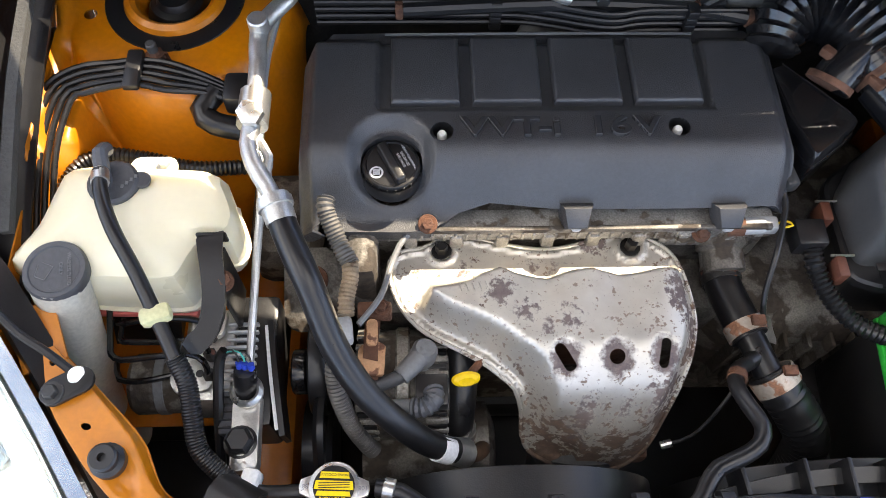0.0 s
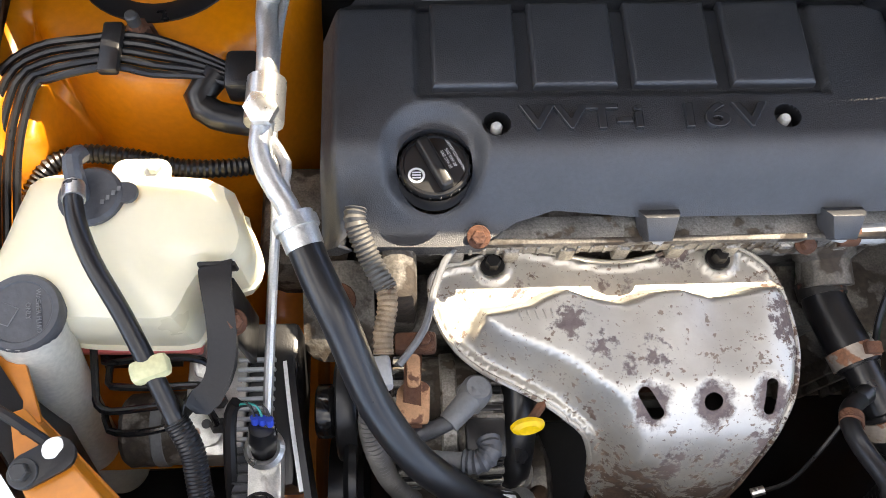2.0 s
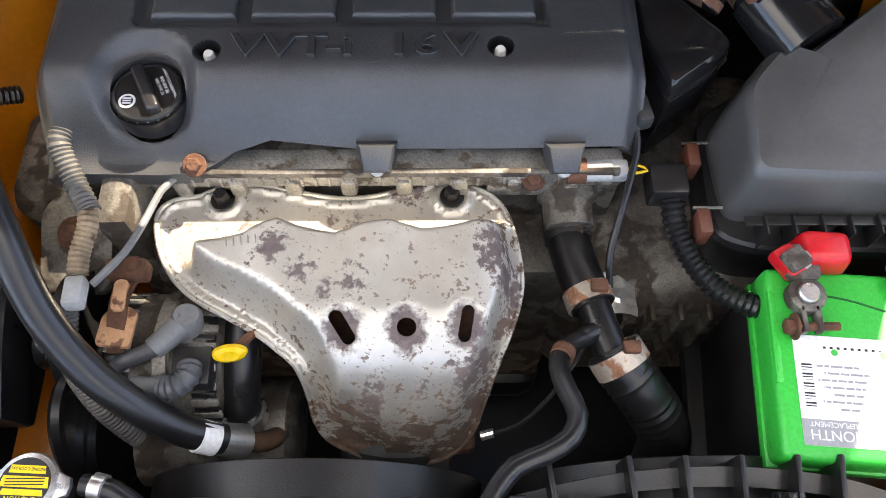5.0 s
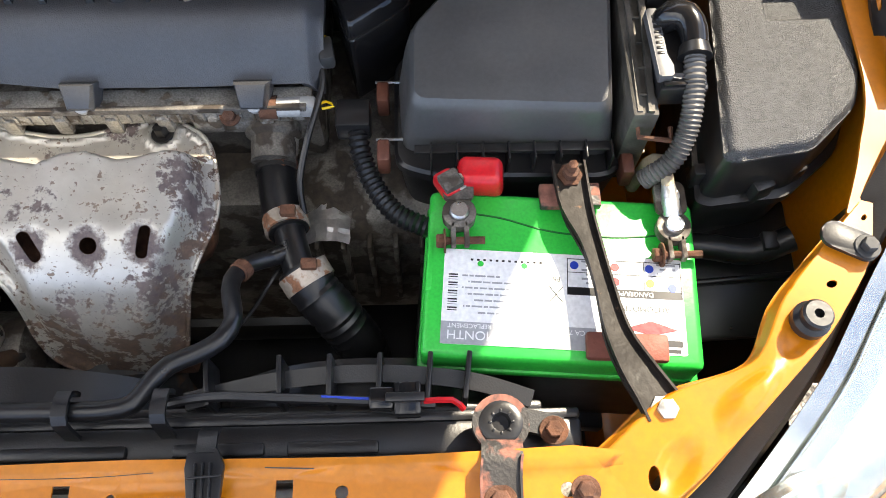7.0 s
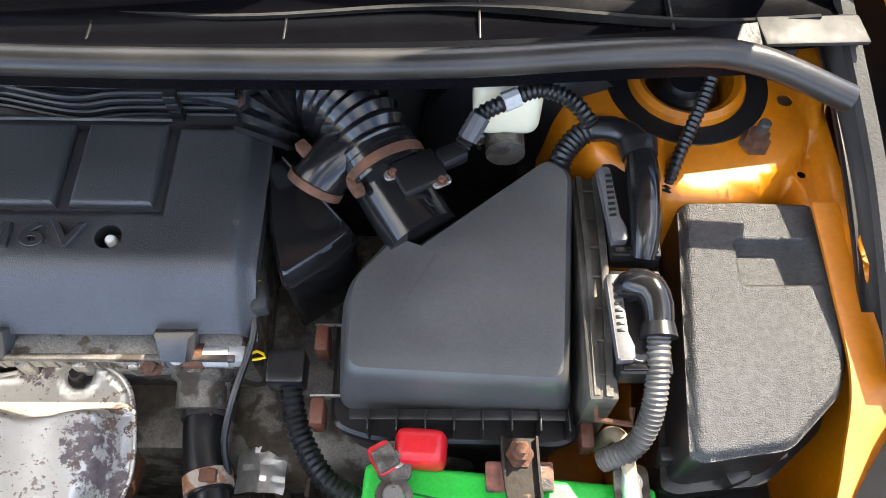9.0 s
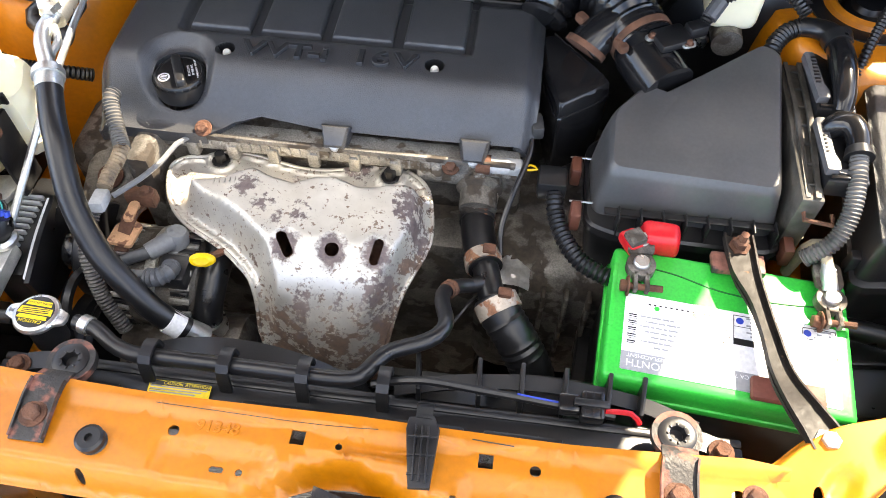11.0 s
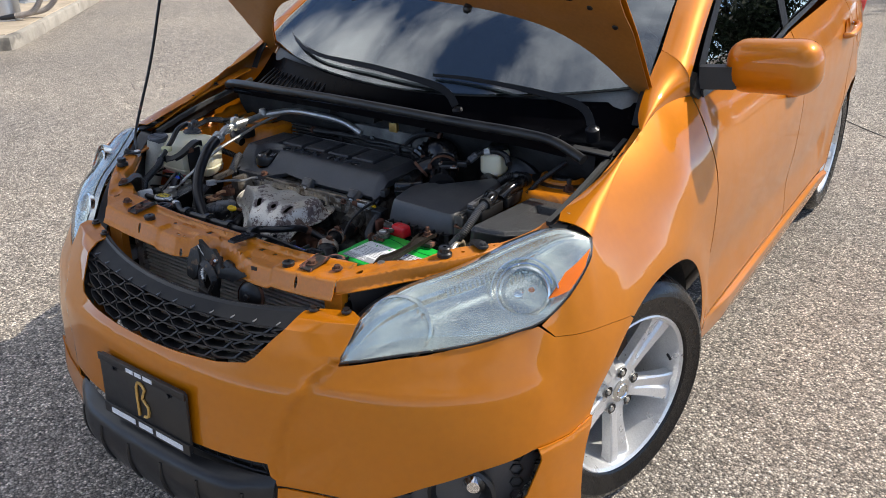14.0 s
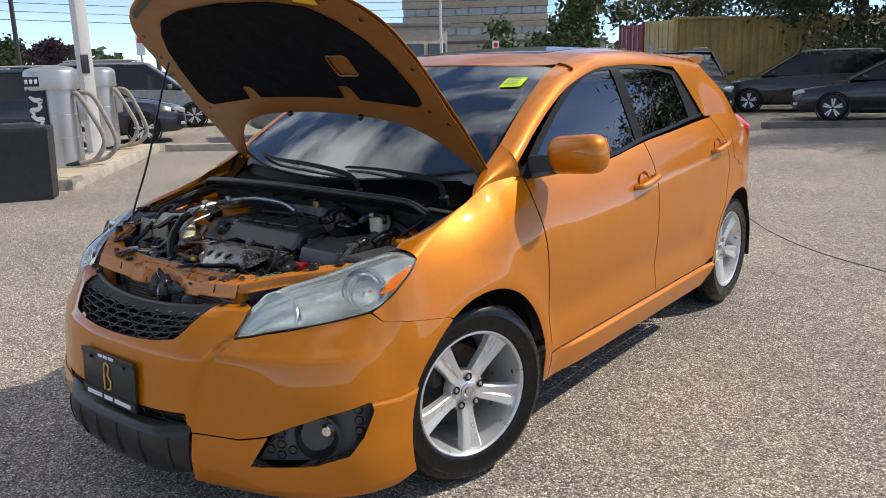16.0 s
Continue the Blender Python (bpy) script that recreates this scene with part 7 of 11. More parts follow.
TKS = [(p.x, p.y) for p in spline([(x, y, 0) for x, y in TK], 0.01, closed=True)]
part("body", loft([(shrunk(TKS, 0.040), 0.748), (shrunk(TKS, 0.012), 0.752), (shrunk(TKS, 0.004), 0.760), (shrunk(TKS, -0.002), 0.778), (shrunk(TKS, 0.002), 0.781), (shrunk(TKS, 0.001), 0.787), (TKS, 0.832), (shrunk(TKS, 0.006), 0.852), (shrunk(TKS, 0.020), 0.862), (shrunk(TKS, 0.05), 0.866)]), TANK, tank)
part("mount_tab", prism(rounded(0.05, 0.025, 0.010), 0.005, pose(-0.565, 0.782, 0.835), 0.001), TANK, tank)
part("tab_bolt", hexbolt((-0.553, 0.784, 0.840), (0, 0, 1), 0.006, 0.005), LGREY, tank)
part("level_line", bx((-0.575, 0.646, 0.762), (0.11, 0.012, 0.010), 0.003, (0, 0, -2)), mat("pink_coolant", (0.62, 0.14, 0.12), 0.4), tank, "pink coolant level")
part("cap", lathe([(0.026, 0), (0.026, 0.006), (0.023, 0.009), (0, 0.010)], pose(-0.592, 0.745, 0.864), 28), CAP_GREY, tank, "dark grey reservoir cap")
part("cap_tab", prism(rounded(0.03, 0.018, 0.008), 0.004, pose(-0.570, 0.748, 0.866), 0.001), CAP_GREY, tank)
for k in range(4):
    part("raised_print", bx((-0.580 + 0.004 * k, 0.737 + 0.004 * k, 0.8745), (0.003, 0.004, 0.001), 0.0003), GREY_P, tank)
part("spout", tube([(-0.598, 0.742, 0.872), (-0.598, 0.752, 0.888), (-0.600, 0.765, 0.893), (-0.598, 0.775, 0.885)], 0.008, 10), CAP_GREY, tank)
hose1 = thing("overflow_hose", (-0.59, 0.70, 0.86), "thin black overflow hose running to the radiator cap", "hose")
part("hose", tube([(-0.598, 0.745, 0.890), (-0.590, 0.715, 0.895), (-0.575, 0.680, 0.890), (-0.552, 0.640, 0.872), (-0.528, 0.592, 0.850), (-0.515, 0.565, 0.838)], 0.0075, 12), RUBBER, hose1)
part("braided_sleeve", tube([(-0.516, 0.567, 0.839), (-0.505, 0.545, 0.825), (-0.500, 0.515, 0.810), (-0.494, 0.488, 0.798), (-0.475, 0.468, 0.785), (-0.455, 0.452, 0.776)], 0.0095, 14, ridge=0.0005, pitch=0.003), INK, hose1, "black braided sleeve")
part("clamp", tube([(-0.598, 0.745, 0.888), (-0.594, 0.730, 0.893)], 0.009, 12, smooth=False), STEEL, hose1)
part("pale_clip", bx((-0.533, 0.603, 0.857), (0.030, 0.018, 0.016), 0.005, (0, 0, 20)), mat("pale_yellow_clip", (0.62, 0.60, 0.34), 0.5), hose1, "pale yellow plastic clip")
part("white_clip", bx((-0.448, 0.452, 0.778), (0.018, 0.040, 0.026), 0.005, (0, 0, -15)), WHITE, hose1, "white plastic clip")
part("pipe", tube([(-0.46, 0.455, 0.778), (-0.43, 0.449, 0.776), (-0.395, 0.450, 0.776)], 0.0075, 12), RUBBER, hose1)

neck = thing("washer_filler", (-0.66, 0.60, 0.60), "pale translucent washer filler neck with a dark grey cap", "washer filler")
part("neck", tube([(-0.633, 0.646, 0.860), (-0.645, 0.628, 0.78), (-0.660, 0.605, 0.68), (-0.672, 0.582, 0.58), (-0.672, 0.575, 0.50)], [0.029, 0.027, 0.026, 0.027, 0.030], 22), mat("grey_translucent_plastic", (0.60, 0.58, 0.50), 0.45, sub=0.2, var=0.1, dust=0.2), neck)
part("cap", lathe([(0.0305, -0.006), (0.031, 0.004), (0.029, 0.008), (0.0245, 0.008), (0.0235, 0.0065), (0, 0.0065)], toward((-0.633, 0.648, 0.862), (0.05, -0.08, 1)), 32), CAP_GREY, neck, "dark grey washer fluid cap")
part("cap_tab", prism(rounded(0.02, 0.012, 0.004), 0.006, toward((-0.626, 0.682, 0.858), (0, 0, 1)), 0.001), CAP_GREY, neck)
for k, tx in enumerate(("WASHER FLUID", "ONLY")):
    words("raised_words", tx, 0.0052, pose(-0.6185 - k * 0.008, 0.648, 0.8690, 0, 0, -80), GREY_P, neck, 0.0004)
part("symbol", tube([(-0.650, 0.640, 0.8692), (-0.640, 0.636, 0.8692), (-0.634, 0.650, 0.8692), (-0.648, 0.656, 0.8692), (-0.650, 0.640, 0.8692)], 0.0006, 4, smooth=False), GREY_P, neck)

ac = thing("air_conditioning_line", (-0.43, 0.75, 0.62), "silver aluminium pipe joined to a thick black hose", "hose")
part("upper_pipe", tube([(-0.10, 0.985, 0.88), (-0.18, 0.988, 0.905), (-0.30, 0.985, 0.912), (-0.395, 0.985, 0.908), (-0.425, 0.955, 0.905), (-0.450, 0.918, 0.902), (-0.449, 0.865, 0.899), (-0.449, 0.825, 0.897)], 0.0098, 14), PIPE, ac)
part("valve_port", lathe([(0.0115, -0.004), (0.0115, 0.012), (0.010, 0.014), (0, 0.014)], toward((-0.450, 0.916, 0.908), (0, 0, 1)), 14), PIPE, ac)
part("union", tube([(-0.449, 0.835, 0.897), (-0.450, 0.795, 0.895)], 0.0165, 14, smooth=False), STEEL, ac, "bright pipe union")
part("union_nut", lathe([(0.014, 0), (0.014, 0.01), (0.010, 0.012), (0, 0.012)], toward((-0.449, 0.800, 0.908), (0, -0.3, 1)), 6), STEEL, ac)
part("lower_pipe", tube([(-0.450, 0.80, 0.895), (-0.452, 0.775, 0.895), (-0.445, 0.750, 0.892), (-0.430, 0.725, 0.888), (-0.422, 0.708, 0.885)], 0.0095, 14), PIPE, ac)
part("bypass_pipe", tube([(-0.444, 0.782, 0.892), (-0.432, 0.762, 0.888), (-0.433, 0.745, 0.886), (-0.43, 0.73, 0.884)], 0.005, 10), PIPE, ac)
part("ferrule", tube([(-0.425, 0.716, 0.886), (-0.415, 0.690, 0.880)], [0.0165, 0.0165, 0.0155], 16, smooth=False), PIPE, ac, "crimped aluminium ferrule")
part("ferrule_band", tube([(-0.4235, 0.712, 0.8855), (-0.4205, 0.704, 0.884)], 0.0185, 16, smooth=False), PIPE, ac)
part("hose", tube([(-0.417, 0.696, 0.881), (-0.404, 0.665, 0.875), (-0.388, 0.632, 0.864), (-0.365, 0.580, 0.825), (-0.338, 0.545, 0.79), (-0.310, 0.524, 0.760), (-0.275, 0.508, 0.72), (-0.245, 0.505, 0.688)], 0.0145, 18), RUBBER, ac, "thick black rubber hose")
part("white_line", tube([(-0.424, 0.688, 0.890), (-0.405, 0.650, 0.882), (-0.382, 0.600, 0.853), (-0.355, 0.558, 0.818), (-0.325, 0.524, 0.784), (-0.29, 0.504, 0.745)], 0.0009, 5), LABEL_W, ac)
part("paper_band", tube([(-0.263, 0.505, 0.706), (-0.250, 0.504, 0.693)], 0.0155, 16, smooth=False), LABEL_W, ac, "white band")
part("lower_ferrule", tube([(-0.248, 0.505, 0.690), (-0.232, 0.507, 0.665)], 0.0160, 16, ridge=0.0012, pitch=0.006, smooth=False), PIPE, ac)
part("compressor_pipe", tube([(-0.233, 0.507, 0.668), (-0.215, 0.512, 0.640), (-0.205, 0.53, 0.61), (-0.22, 0.56, 0.58)], 0.010, 12), SHADE, ac)
liq = thing("liquid_line", (-0.455, 0.60, 0.72), "thin bright aluminium pipe with a pressure sensor", "pipe")
part("pipe", tube([(-0.43, 0.968, 0.895), (-0.445, 0.90, 0.880), (-0.450, 0.82, 0.86), (-0.446, 0.74, 0.845), (-0.450, 0.68, 0.822), (-0.455, 0.62, 0.792), (-0.459, 0.572, 0.768)], 0.0045, 10), PIPE, liq)
part("ring", lathe([(0.013, 0), (0.017, 0.002), (0.0175, 0.008), (0.014, 0.012), (0.011, 0.010)], toward((-0.460, 0.553, 0.762), (0, 0, 1)), 24), STEEL, liq)
part("block", prism(fillet([(-0.014, -0.042), (0.013, -0.042), (0.015, 0.038), (-0.013, 0.040)], 0.006), 0.020, pose(-0.460, 0.516, 0.742, 0, 0, 3), 0.002), BRIGHT, liq, "bright machined pipe block")
part("nut", lathe([(0.0145, 0), (0.0145, 0.012), (0.011, 0.016), (0, 0.016)], toward((-0.463, 0.502, 0.760), (0, 0, 1)), 6), INK, liq, "black hexagon cap")
part("nut_collar", lathe([(0.017, 0), (0.017, 0.004), (0.014, 0.005)], toward((-0.463, 0.502, 0.759), (0, 0, 1)), 20), INK, liq)
part("sensor", lathe([(0.0, 0.020), (0.011, 0.019), (0.012, 0.012), (0.0125, 0.0), (0.0125, -0.012)], toward((-0.461, 0.560, 0.772), (0.1, 0.5, 1)), 18), INK, liq)
part("sensor_latch", bx((-0.456, 0.566, 0.784), (0.016, 0.012, 0.010), 0.002, (20, 0, 10)), GLOSS, liq)
for k in range(3):
    part("sensor_seal", lathe([(0.0036, 0), (0.0036, 0.007), (0, 0.007)], toward((-0.465 + k * 0.0062, 0.572 - k * 0.001, 0.788), (0, 0.6, 1)), 10), BLUE, liq, "blue wire seal")
    part("thin_wire", tube([(-0.465 + k * 0.0062, 0.576, 0.794), (-0.468 + k * 0.005, 0.584, 0.800), (-0.476, 0.588 - k * 0.002, 0.797), (-0.484, 0.580, 0.786)], 0.0011, 6), TEAL if k == 1 else INK, liq)
part("wire", tube([(-0.480, 0.588, 0.796), (-0.486, 0.580, 0.788), (-0.489, 0.555, 0.770), (-0.490, 0.520, 0.745), (-0.490, 0.475, 0.71)], 0.0055, 8), RUBBER, liq)
part("ribbed_block", bx((-0.482, 0.535, 0.744), (0.014, 0.045, 0.02), 0.002), CAP_GREY, liq)
for k in range(5):
    part("block_rib", bx((-0.482, 0.519 + k * 0.008, 0.7552), (0.013, 0.002, 0.003), 0.0005), INK, liq)

absu = thing("brake_control_unit", (-0.51, 0.60, 0.60), "silver brake hydraulic block with a black controller", "brake unit")
part("hydraulic_block", bx((-0.512, 0.605, 0.700), (0.055, 0.105, 0.075), 0.004), BRIGHT, absu)
part("face_lobe", prism(fillet([(-0.020, -0.016), (0.016, -0.018), (0.026, 0.004), (0.012, 0.020), (-0.014, 0.018), (-0.026, 0.004)], 0.008), 0.006, pose(-0.523, 0.576, 0.742, 0, 0, 10), 0.0015), BRIGHT, absu)
part("face_lobe", prism(fillet([(-0.016, -0.020), (0.018, -0.020), (0.022, 0.010), (0.006, 0.022), (-0.018, 0.014)], 0.008), 0.008, pose(-0.514, 0.640, 0.742), 0.0015), BRIGHT, absu, "rust-stained block corner")
for x, y in ((-0.533, 0.580), (-0.524, 0.566), (-0.516, 0.579), (-0.520, 0.611)):
    part("face_hole", disc(0.0042, 0.0012, pose(x, y, 0.7482 if y < 0.6 else 0.7378), 14, 0.0003), INK, absu)
for x, y in ((-0.509, 0.622), (-0.507, 0.600), (-0.505, 0.577)):
    part("pipe_nut", lathe([(0.0075, 0), (0.0075, 0.010), (0.0055, 0.013), (0.004, 0.016), (0, 0.016)], pose(x, y, 0.742), 6), RUSTY_BLACK, absu, "dark pipe nut")
part("controller", bx((-0.462, 0.600, 0.690), (0.046, 0.150, 0.09), 0.006), BLACK, absu)
for k in range(9):
    part("fin", bx((-0.476, 0.566 + k * 0.009, 0.737), (0.034, 0.0035, 0.010), 0.001), LGREY, absu)
# White strip painting the bright glint along the controller's upper edge.
part("controller_edge_glint", strap([(-0.450, 0.635, 0.742), (-0.442, 0.580, 0.742), (-0.432, 0.520, 0.736)], 0.004, 0.004, (1, 0, 0)), LABEL_W, absu)
part("controller_wall", strap([(-0.446, 0.640, 0.720), (-0.437, 0.580, 0.720), (-0.426, 0.515, 0.715)], 0.05, 0.006, (0, 0, 1)), INK, absu)
part("motor", lathe([(0.0, -0.002), (0.030, 0), (0.034, 0.004), (0.034, 0.055), (0.030, 0.060), (0, 0.062)], toward((-0.540, 0.585, 0.700), (-1, -0.03, 0)), 30), DIRTY_ALLOY, absu)
part("motor_band", lathe([(0.0345, 0.020), (0.0352, 0.021), (0.0352, 0.030), (0.0345, 0.031)], toward((-0.540, 0.585, 0.700), (-1, -0.03, 0)), 30), GREY_P, absu)
for pts in (((-0.505, 0.577, 0.756), (-0.507, 0.585, 0.772), (-0.524, 0.592, 0.775), (-0.560, 0.590, 0.773), (-0.592, 0.588, 0.771), (-0.604, 0.594, 0.771), (-0.607, 0.606, 0.771), (-0.613, 0.640, 0.771), (-0.618, 0.664, 0.770), (-0.612, 0.674, 0.765), (-0.58, 0.676, 0.745)),
            ((-0.507, 0.600, 0.756), (-0.510, 0.606, 0.768), (-0.520, 0.609, 0.770), (-0.555, 0.609, 0.766), (-0.590, 0.611, 0.762), (-0.602, 0.616, 0.758), (-0.604, 0.640, 0.752)),
            ((-0.509, 0.622, 0.756), (-0.512, 0.628, 0.766), (-0.530, 0.634, 0.768), (-0.575, 0.636, 0.762), (-0.604, 0.634, 0.756), (-0.612, 0.642, 0.75), (-0.613, 0.665, 0.742)),
            ((-0.520, 0.668, 0.742), (-0.56, 0.667, 0.748), (-0.60, 0.665, 0.750), (-0.640, 0.664, 0.748)), ((-0.525, 0.655, 0.735), (-0.57, 0.652, 0.740), (-0.625, 0.650, 0.738)), ((-0.54, 0.580, 0.745), (-0.575, 0.574, 0.742), (-0.605, 0.578, 0.735), (-0.615, 0.60, 0.725))):
    part("brake_line", tube(pts, 0.0034, 10), GLOSS, absu, "black steel brake line")
br = thing("reservoir_bracket", (-0.49, 0.63, 0.78), "black steel bracket with rust spots beside the reservoir", "bracket")
arm_pts = [(-0.486, 0.684, 0.868), (-0.486, 0.676, 0.872), (-0.484, 0.655, 0.868), (-0.481, 0.630, 0.858), (-0.483, 0.604, 0.846), (-0.491, 0.586, 0.840), (-0.506, 0.576, 0.838), (-0.520, 0.574, 0.838)]
part("arm", strap(arm_pts, [0.026, 0.026, 0.022, 0.019, 0.020, 0.022, 0.024, 0.024], 0.003, (1, 0.35, 0)), BRACKET, br)
for d in (-1, 1):
    part("folded_edge", strap([Vector(p) + Vector((d * 0.010, d * 0.003, -0.004)) for p in arm_pts[1:-2]], 0.010, 0.002, (0.1, 0.2, 1)), BRACKET, br)
part("top_hook", bx((-0.486, 0.683, 0.864), (0.030, 0.004, 0.016), 0.0015), BRACKET, br)
part("leg", bx((-0.478, 0.655, 0.80), (0.006, 0.045, 0.11), 0.002), BRACKET, br)
part("bolt", hexbolt((-0.474, 0.640, 0.852), (0.4, -0.2, 1), 0.007, 0.006), RUST, br)

pipes = thing("brake_pipes", (-0.65, 0.90, 0.80), "bundle of black brake pipes clipped along the inner wing", "brake pipes")
for k in range(5):
    o = k * 0.0085
    part("pipe", tube([(-0.700 + o, 0.66, 0.80), (-0.703 + o, 0.72, 0.82), (-0.704 + o, 0.80, 0.845), (-0.692 + o, 0.865 - o * 0.3, 0.862), (-0.660 + o * 0.5, 0.893 - o, 0.868), (-0.615, 0.902 - o, 0.868), (-0.585, 0.905 - o, 0.868), (-0.555, 0.902 - o * 1.1, 0.866), (-0.518, 0.890 - o * 0.7, 0.860), (-0.49, 0.880 - o * 0.5, 0.85)], 0.0036, 8), INK, pipes)
part("clip", bx((-0.592, 0.888, 0.872), (0.018, 0.052, 0.010), 0.003), BLACK, pipes, "black plastic pipe clip")
part("clip", bx((-0.480, 0.872, 0.850), (0.03, 0.04, 0.03), 0.006), BLACK, pipes, "black plastic pipe clip")
loom1 = thing("wiring_conduit", (-0.60, 0.80, 0.80), "black corrugated wiring conduit behind the reservoir", "wiring")
part("conduit", tube([(-0.684, 0.70, 0.76), (-0.682, 0.76, 0.79), (-0.665, 0.802, 0.805), (-0.635, 0.818, 0.808), (-0.59, 0.815, 0.806), (-0.54, 0.806, 0.80), (-0.49, 0.812, 0.79), (-0.46, 0.83, 0.77)], 0.0085, 12, ridge=0.0009, pitch=0.005), RUBBER, loom1)
part("big_hose", tube([(-0.505, 0.875, 0.85), (-0.52, 0.853, 0.845), (-0.505, 0.838, 0.84), (-0.47, 0.836, 0.83)], 0.0135, 12), RUBBER, loom1, "black bent hose")

loom2 = thing("engine_wiring_loom", (-0.36, 0.62, 0.66), "grey corrugated wiring loom with stained tape", "wiring")
part("conduit", tube([(-0.380, 0.750, 0.826), (-0.380, 0.735, 0.822), (-0.368, 0.708, 0.806), (-0.354, 0.683, 0.797)], 0.0098, 14, ridge=0.0008, pitch=0.0042), LOOM, loom2)
part("taped_part", tube([(-0.355, 0.686, 0.798), (-0.354, 0.668, 0.796), (-0.358, 0.645, 0.792), (-0.358, 0.627, 0.789)], 0.0090, 12, ridge=0.0006, pitch=0.0042), TAN, loom2, "brown stained tape")
part("plug", bx((-0.360, 0.612, 0.782), (0.018, 0.030, 0.016), 0.004, (-10, 0, 6)), LGREY, loom2)
part("lower_conduit", tube([(-0.368, 0.60, 0.775), (-0.372, 0.575, 0.755), (-0.368, 0.555, 0.735), (-0.358, 0.535, 0.70), (-0.345, 0.522, 0.67), (-0.335, 0.515, 0.65)], 0.0098, 14, ridge=0.0008, pitch=0.0042), LOOM, loom2)
part("thin_wire", tube([(-0.290, 0.733, 0.775), (-0.302, 0.715, 0.778), (-0.312, 0.690, 0.775), (-0.322, 0.650, 0.785), (-0.345, 0.618, 0.786)], 0.0035, 8), GREY_P, loom2)
alt = thing("alternator", (-0.30, 0.60, 0.60), "dirty aluminium alternator with a rusty bracket", "alternator")
part("housing", lathe([(0.0, -0.055), (0.045, -0.055), (0.060, -0.045), (0.064, -0.030), (0.064, 0.040), (0.050, 0.052), (0, 0.055)], toward((-0.300, 0.590, 0.662), (1, 0, 0)), 36), DIRTY_ALLOY, alt)
for k in range(22):
    a = 2 * math.pi * k / 22
    for x in (-0.340, -0.262):
        part("vent_rib", bx((x, 0.590 + 0.0625 * math.cos(a), 0.662 + 0.0625 * math.sin(a)), (0.026, 0.005, 0.008), 0.0015, (math.degrees(a), 0, 0)), ALLOY, alt)
        part("vent_slot", bx((x, 0.590 + 0.0615 * math.cos(a + 0.14), 0.662 + 0.0615 * math.sin(a + 0.14)), (0.022, 0.007, 0.006), 0.001, (math.degrees(a + 0.14), 0, 0)), INK, alt)
part("case_band", lathe([(0.0645, -0.008), (0.067, -0.006), (0.067, 0.006), (0.0645, 0.008)], toward((-0.300, 0.590, 0.662), (1, 0, 0)), 36), ALLOY, alt)
part("drum", lathe([(0.0, 0.0), (0.060, 0.0), (0.062, 0.003), (0.062, 0.018), (0.060, 0.020), (0.035, 0.020), (0.033, 0.024), (0, 0.024)], toward((-0.386, 0.615, 0.672), (-1, 0, 0)), 40), INK, alt, "matt black pulley drum")
part("pulley", lathe([(0.0, 0), (0.024, 0), (0.026, 0.003), (0.026, 0.016), (0.023, 0.018), (0, 0.018)], toward((-0.408, 0.598, 0.690), (-1, 0, 0)), 30), GLOSS, alt, "glossy black pulley hub")
part("bracket", strap([(-0.332, 0.640, 0.742), (-0.333, 0.622, 0.752), (-0.334, 0.600, 0.750), (-0.334, 0.572, 0.738)], 0.016, 0.005, (1, 0, 0)), RUST, alt, "rusty alternator bracket")
# Tab and plate are rust painted as the sun lights it.
part("bracket_tab", prism(rounded(0.012, 0.030, 0.004), 0.006, pose(-0.333, 0.620, 0.752, 0, 8, 0), 0.0015), RUST_LIT, alt, "rusty tab coloured as sunlit")
part("bracket_plate", prism(fillet([(-0.016, -0.018), (0.014, -0.020), (0.016, 0.016), (0.0, 0.022), (-0.014, 0.012)], 0.004), 0.005, pose(-0.334, 0.593, 0.744, -6, 6, 0), 0.0012), RUST_LIT, alt, "rusty plate coloured as lit orange")
part("rusty_block", bx((-0.330, 0.646, 0.752), (0.038, 0.018, 0.022), 0.004), RUST, alt)
part("block_bolt", hexbolt((-0.322, 0.646, 0.763), (0, 0, 1), 0.006, 0.005), RUST, alt)
part("terminal_boot", lathe([(0.0, 0.013), (0.011, 0.012), (0.0145, 0.007), (0.0150, -0.010), (0.0165, -0.012), (0.0165, -0.016)], toward((-0.276, 0.603, 0.735), (0.2, 0.2, 1)), 24), GREY_P, alt, "grey rubber terminal boot")
part("boot_arm", tube([(-0.276, 0.602, 0.737), (-0.290, 0.587, 0.738), (-0.302, 0.575, 0.738)], [0.0125, 0.0115, 0.0105], 14), GREY_P, alt)
part("boot_lead", tube([(-0.300, 0.577, 0.737), (-0.314, 0.571, 0.735), (-0.332, 0.566, 0.728), (-0.35, 0.560, 0.71)], 0.0078, 12), CAP_GREY, alt)
part("plug", bx((-0.268, 0.562, 0.722), (0.036, 0.036, 0.024), 0.003), BLACK, alt, "square black plug")
part("plug_lead", tube([(-0.267, 0.560, 0.738), (-0.266, 0.548, 0.743), (-0.276, 0.540, 0.742), (-0.290, 0.541, 0.738)], 0.0105, 14, ridge=0.0009, pitch=0.0045), CAP_GREY, alt)
part("plug_sleeve", tube([(-0.288, 0.541, 0.739), (-0.302, 0.542, 0.735), (-0.318, 0.545, 0.728)], 0.0085, 12), GREY_P, alt)
comp = thing("drive_belt_pulley", (-0.385, 0.52, 0.50), "black belt pulley on the engine's front", "pulley")
part("pulley", lathe([(0.0, 0), (0.055, 0), (0.060, 0.006), (0.055, 0.012), (0.060, 0.018), (0.060, 0.035), (0, 0.035)], toward((-0.385, 0.535, 0.58), (-1, 0, 0)), 30), INK, comp)
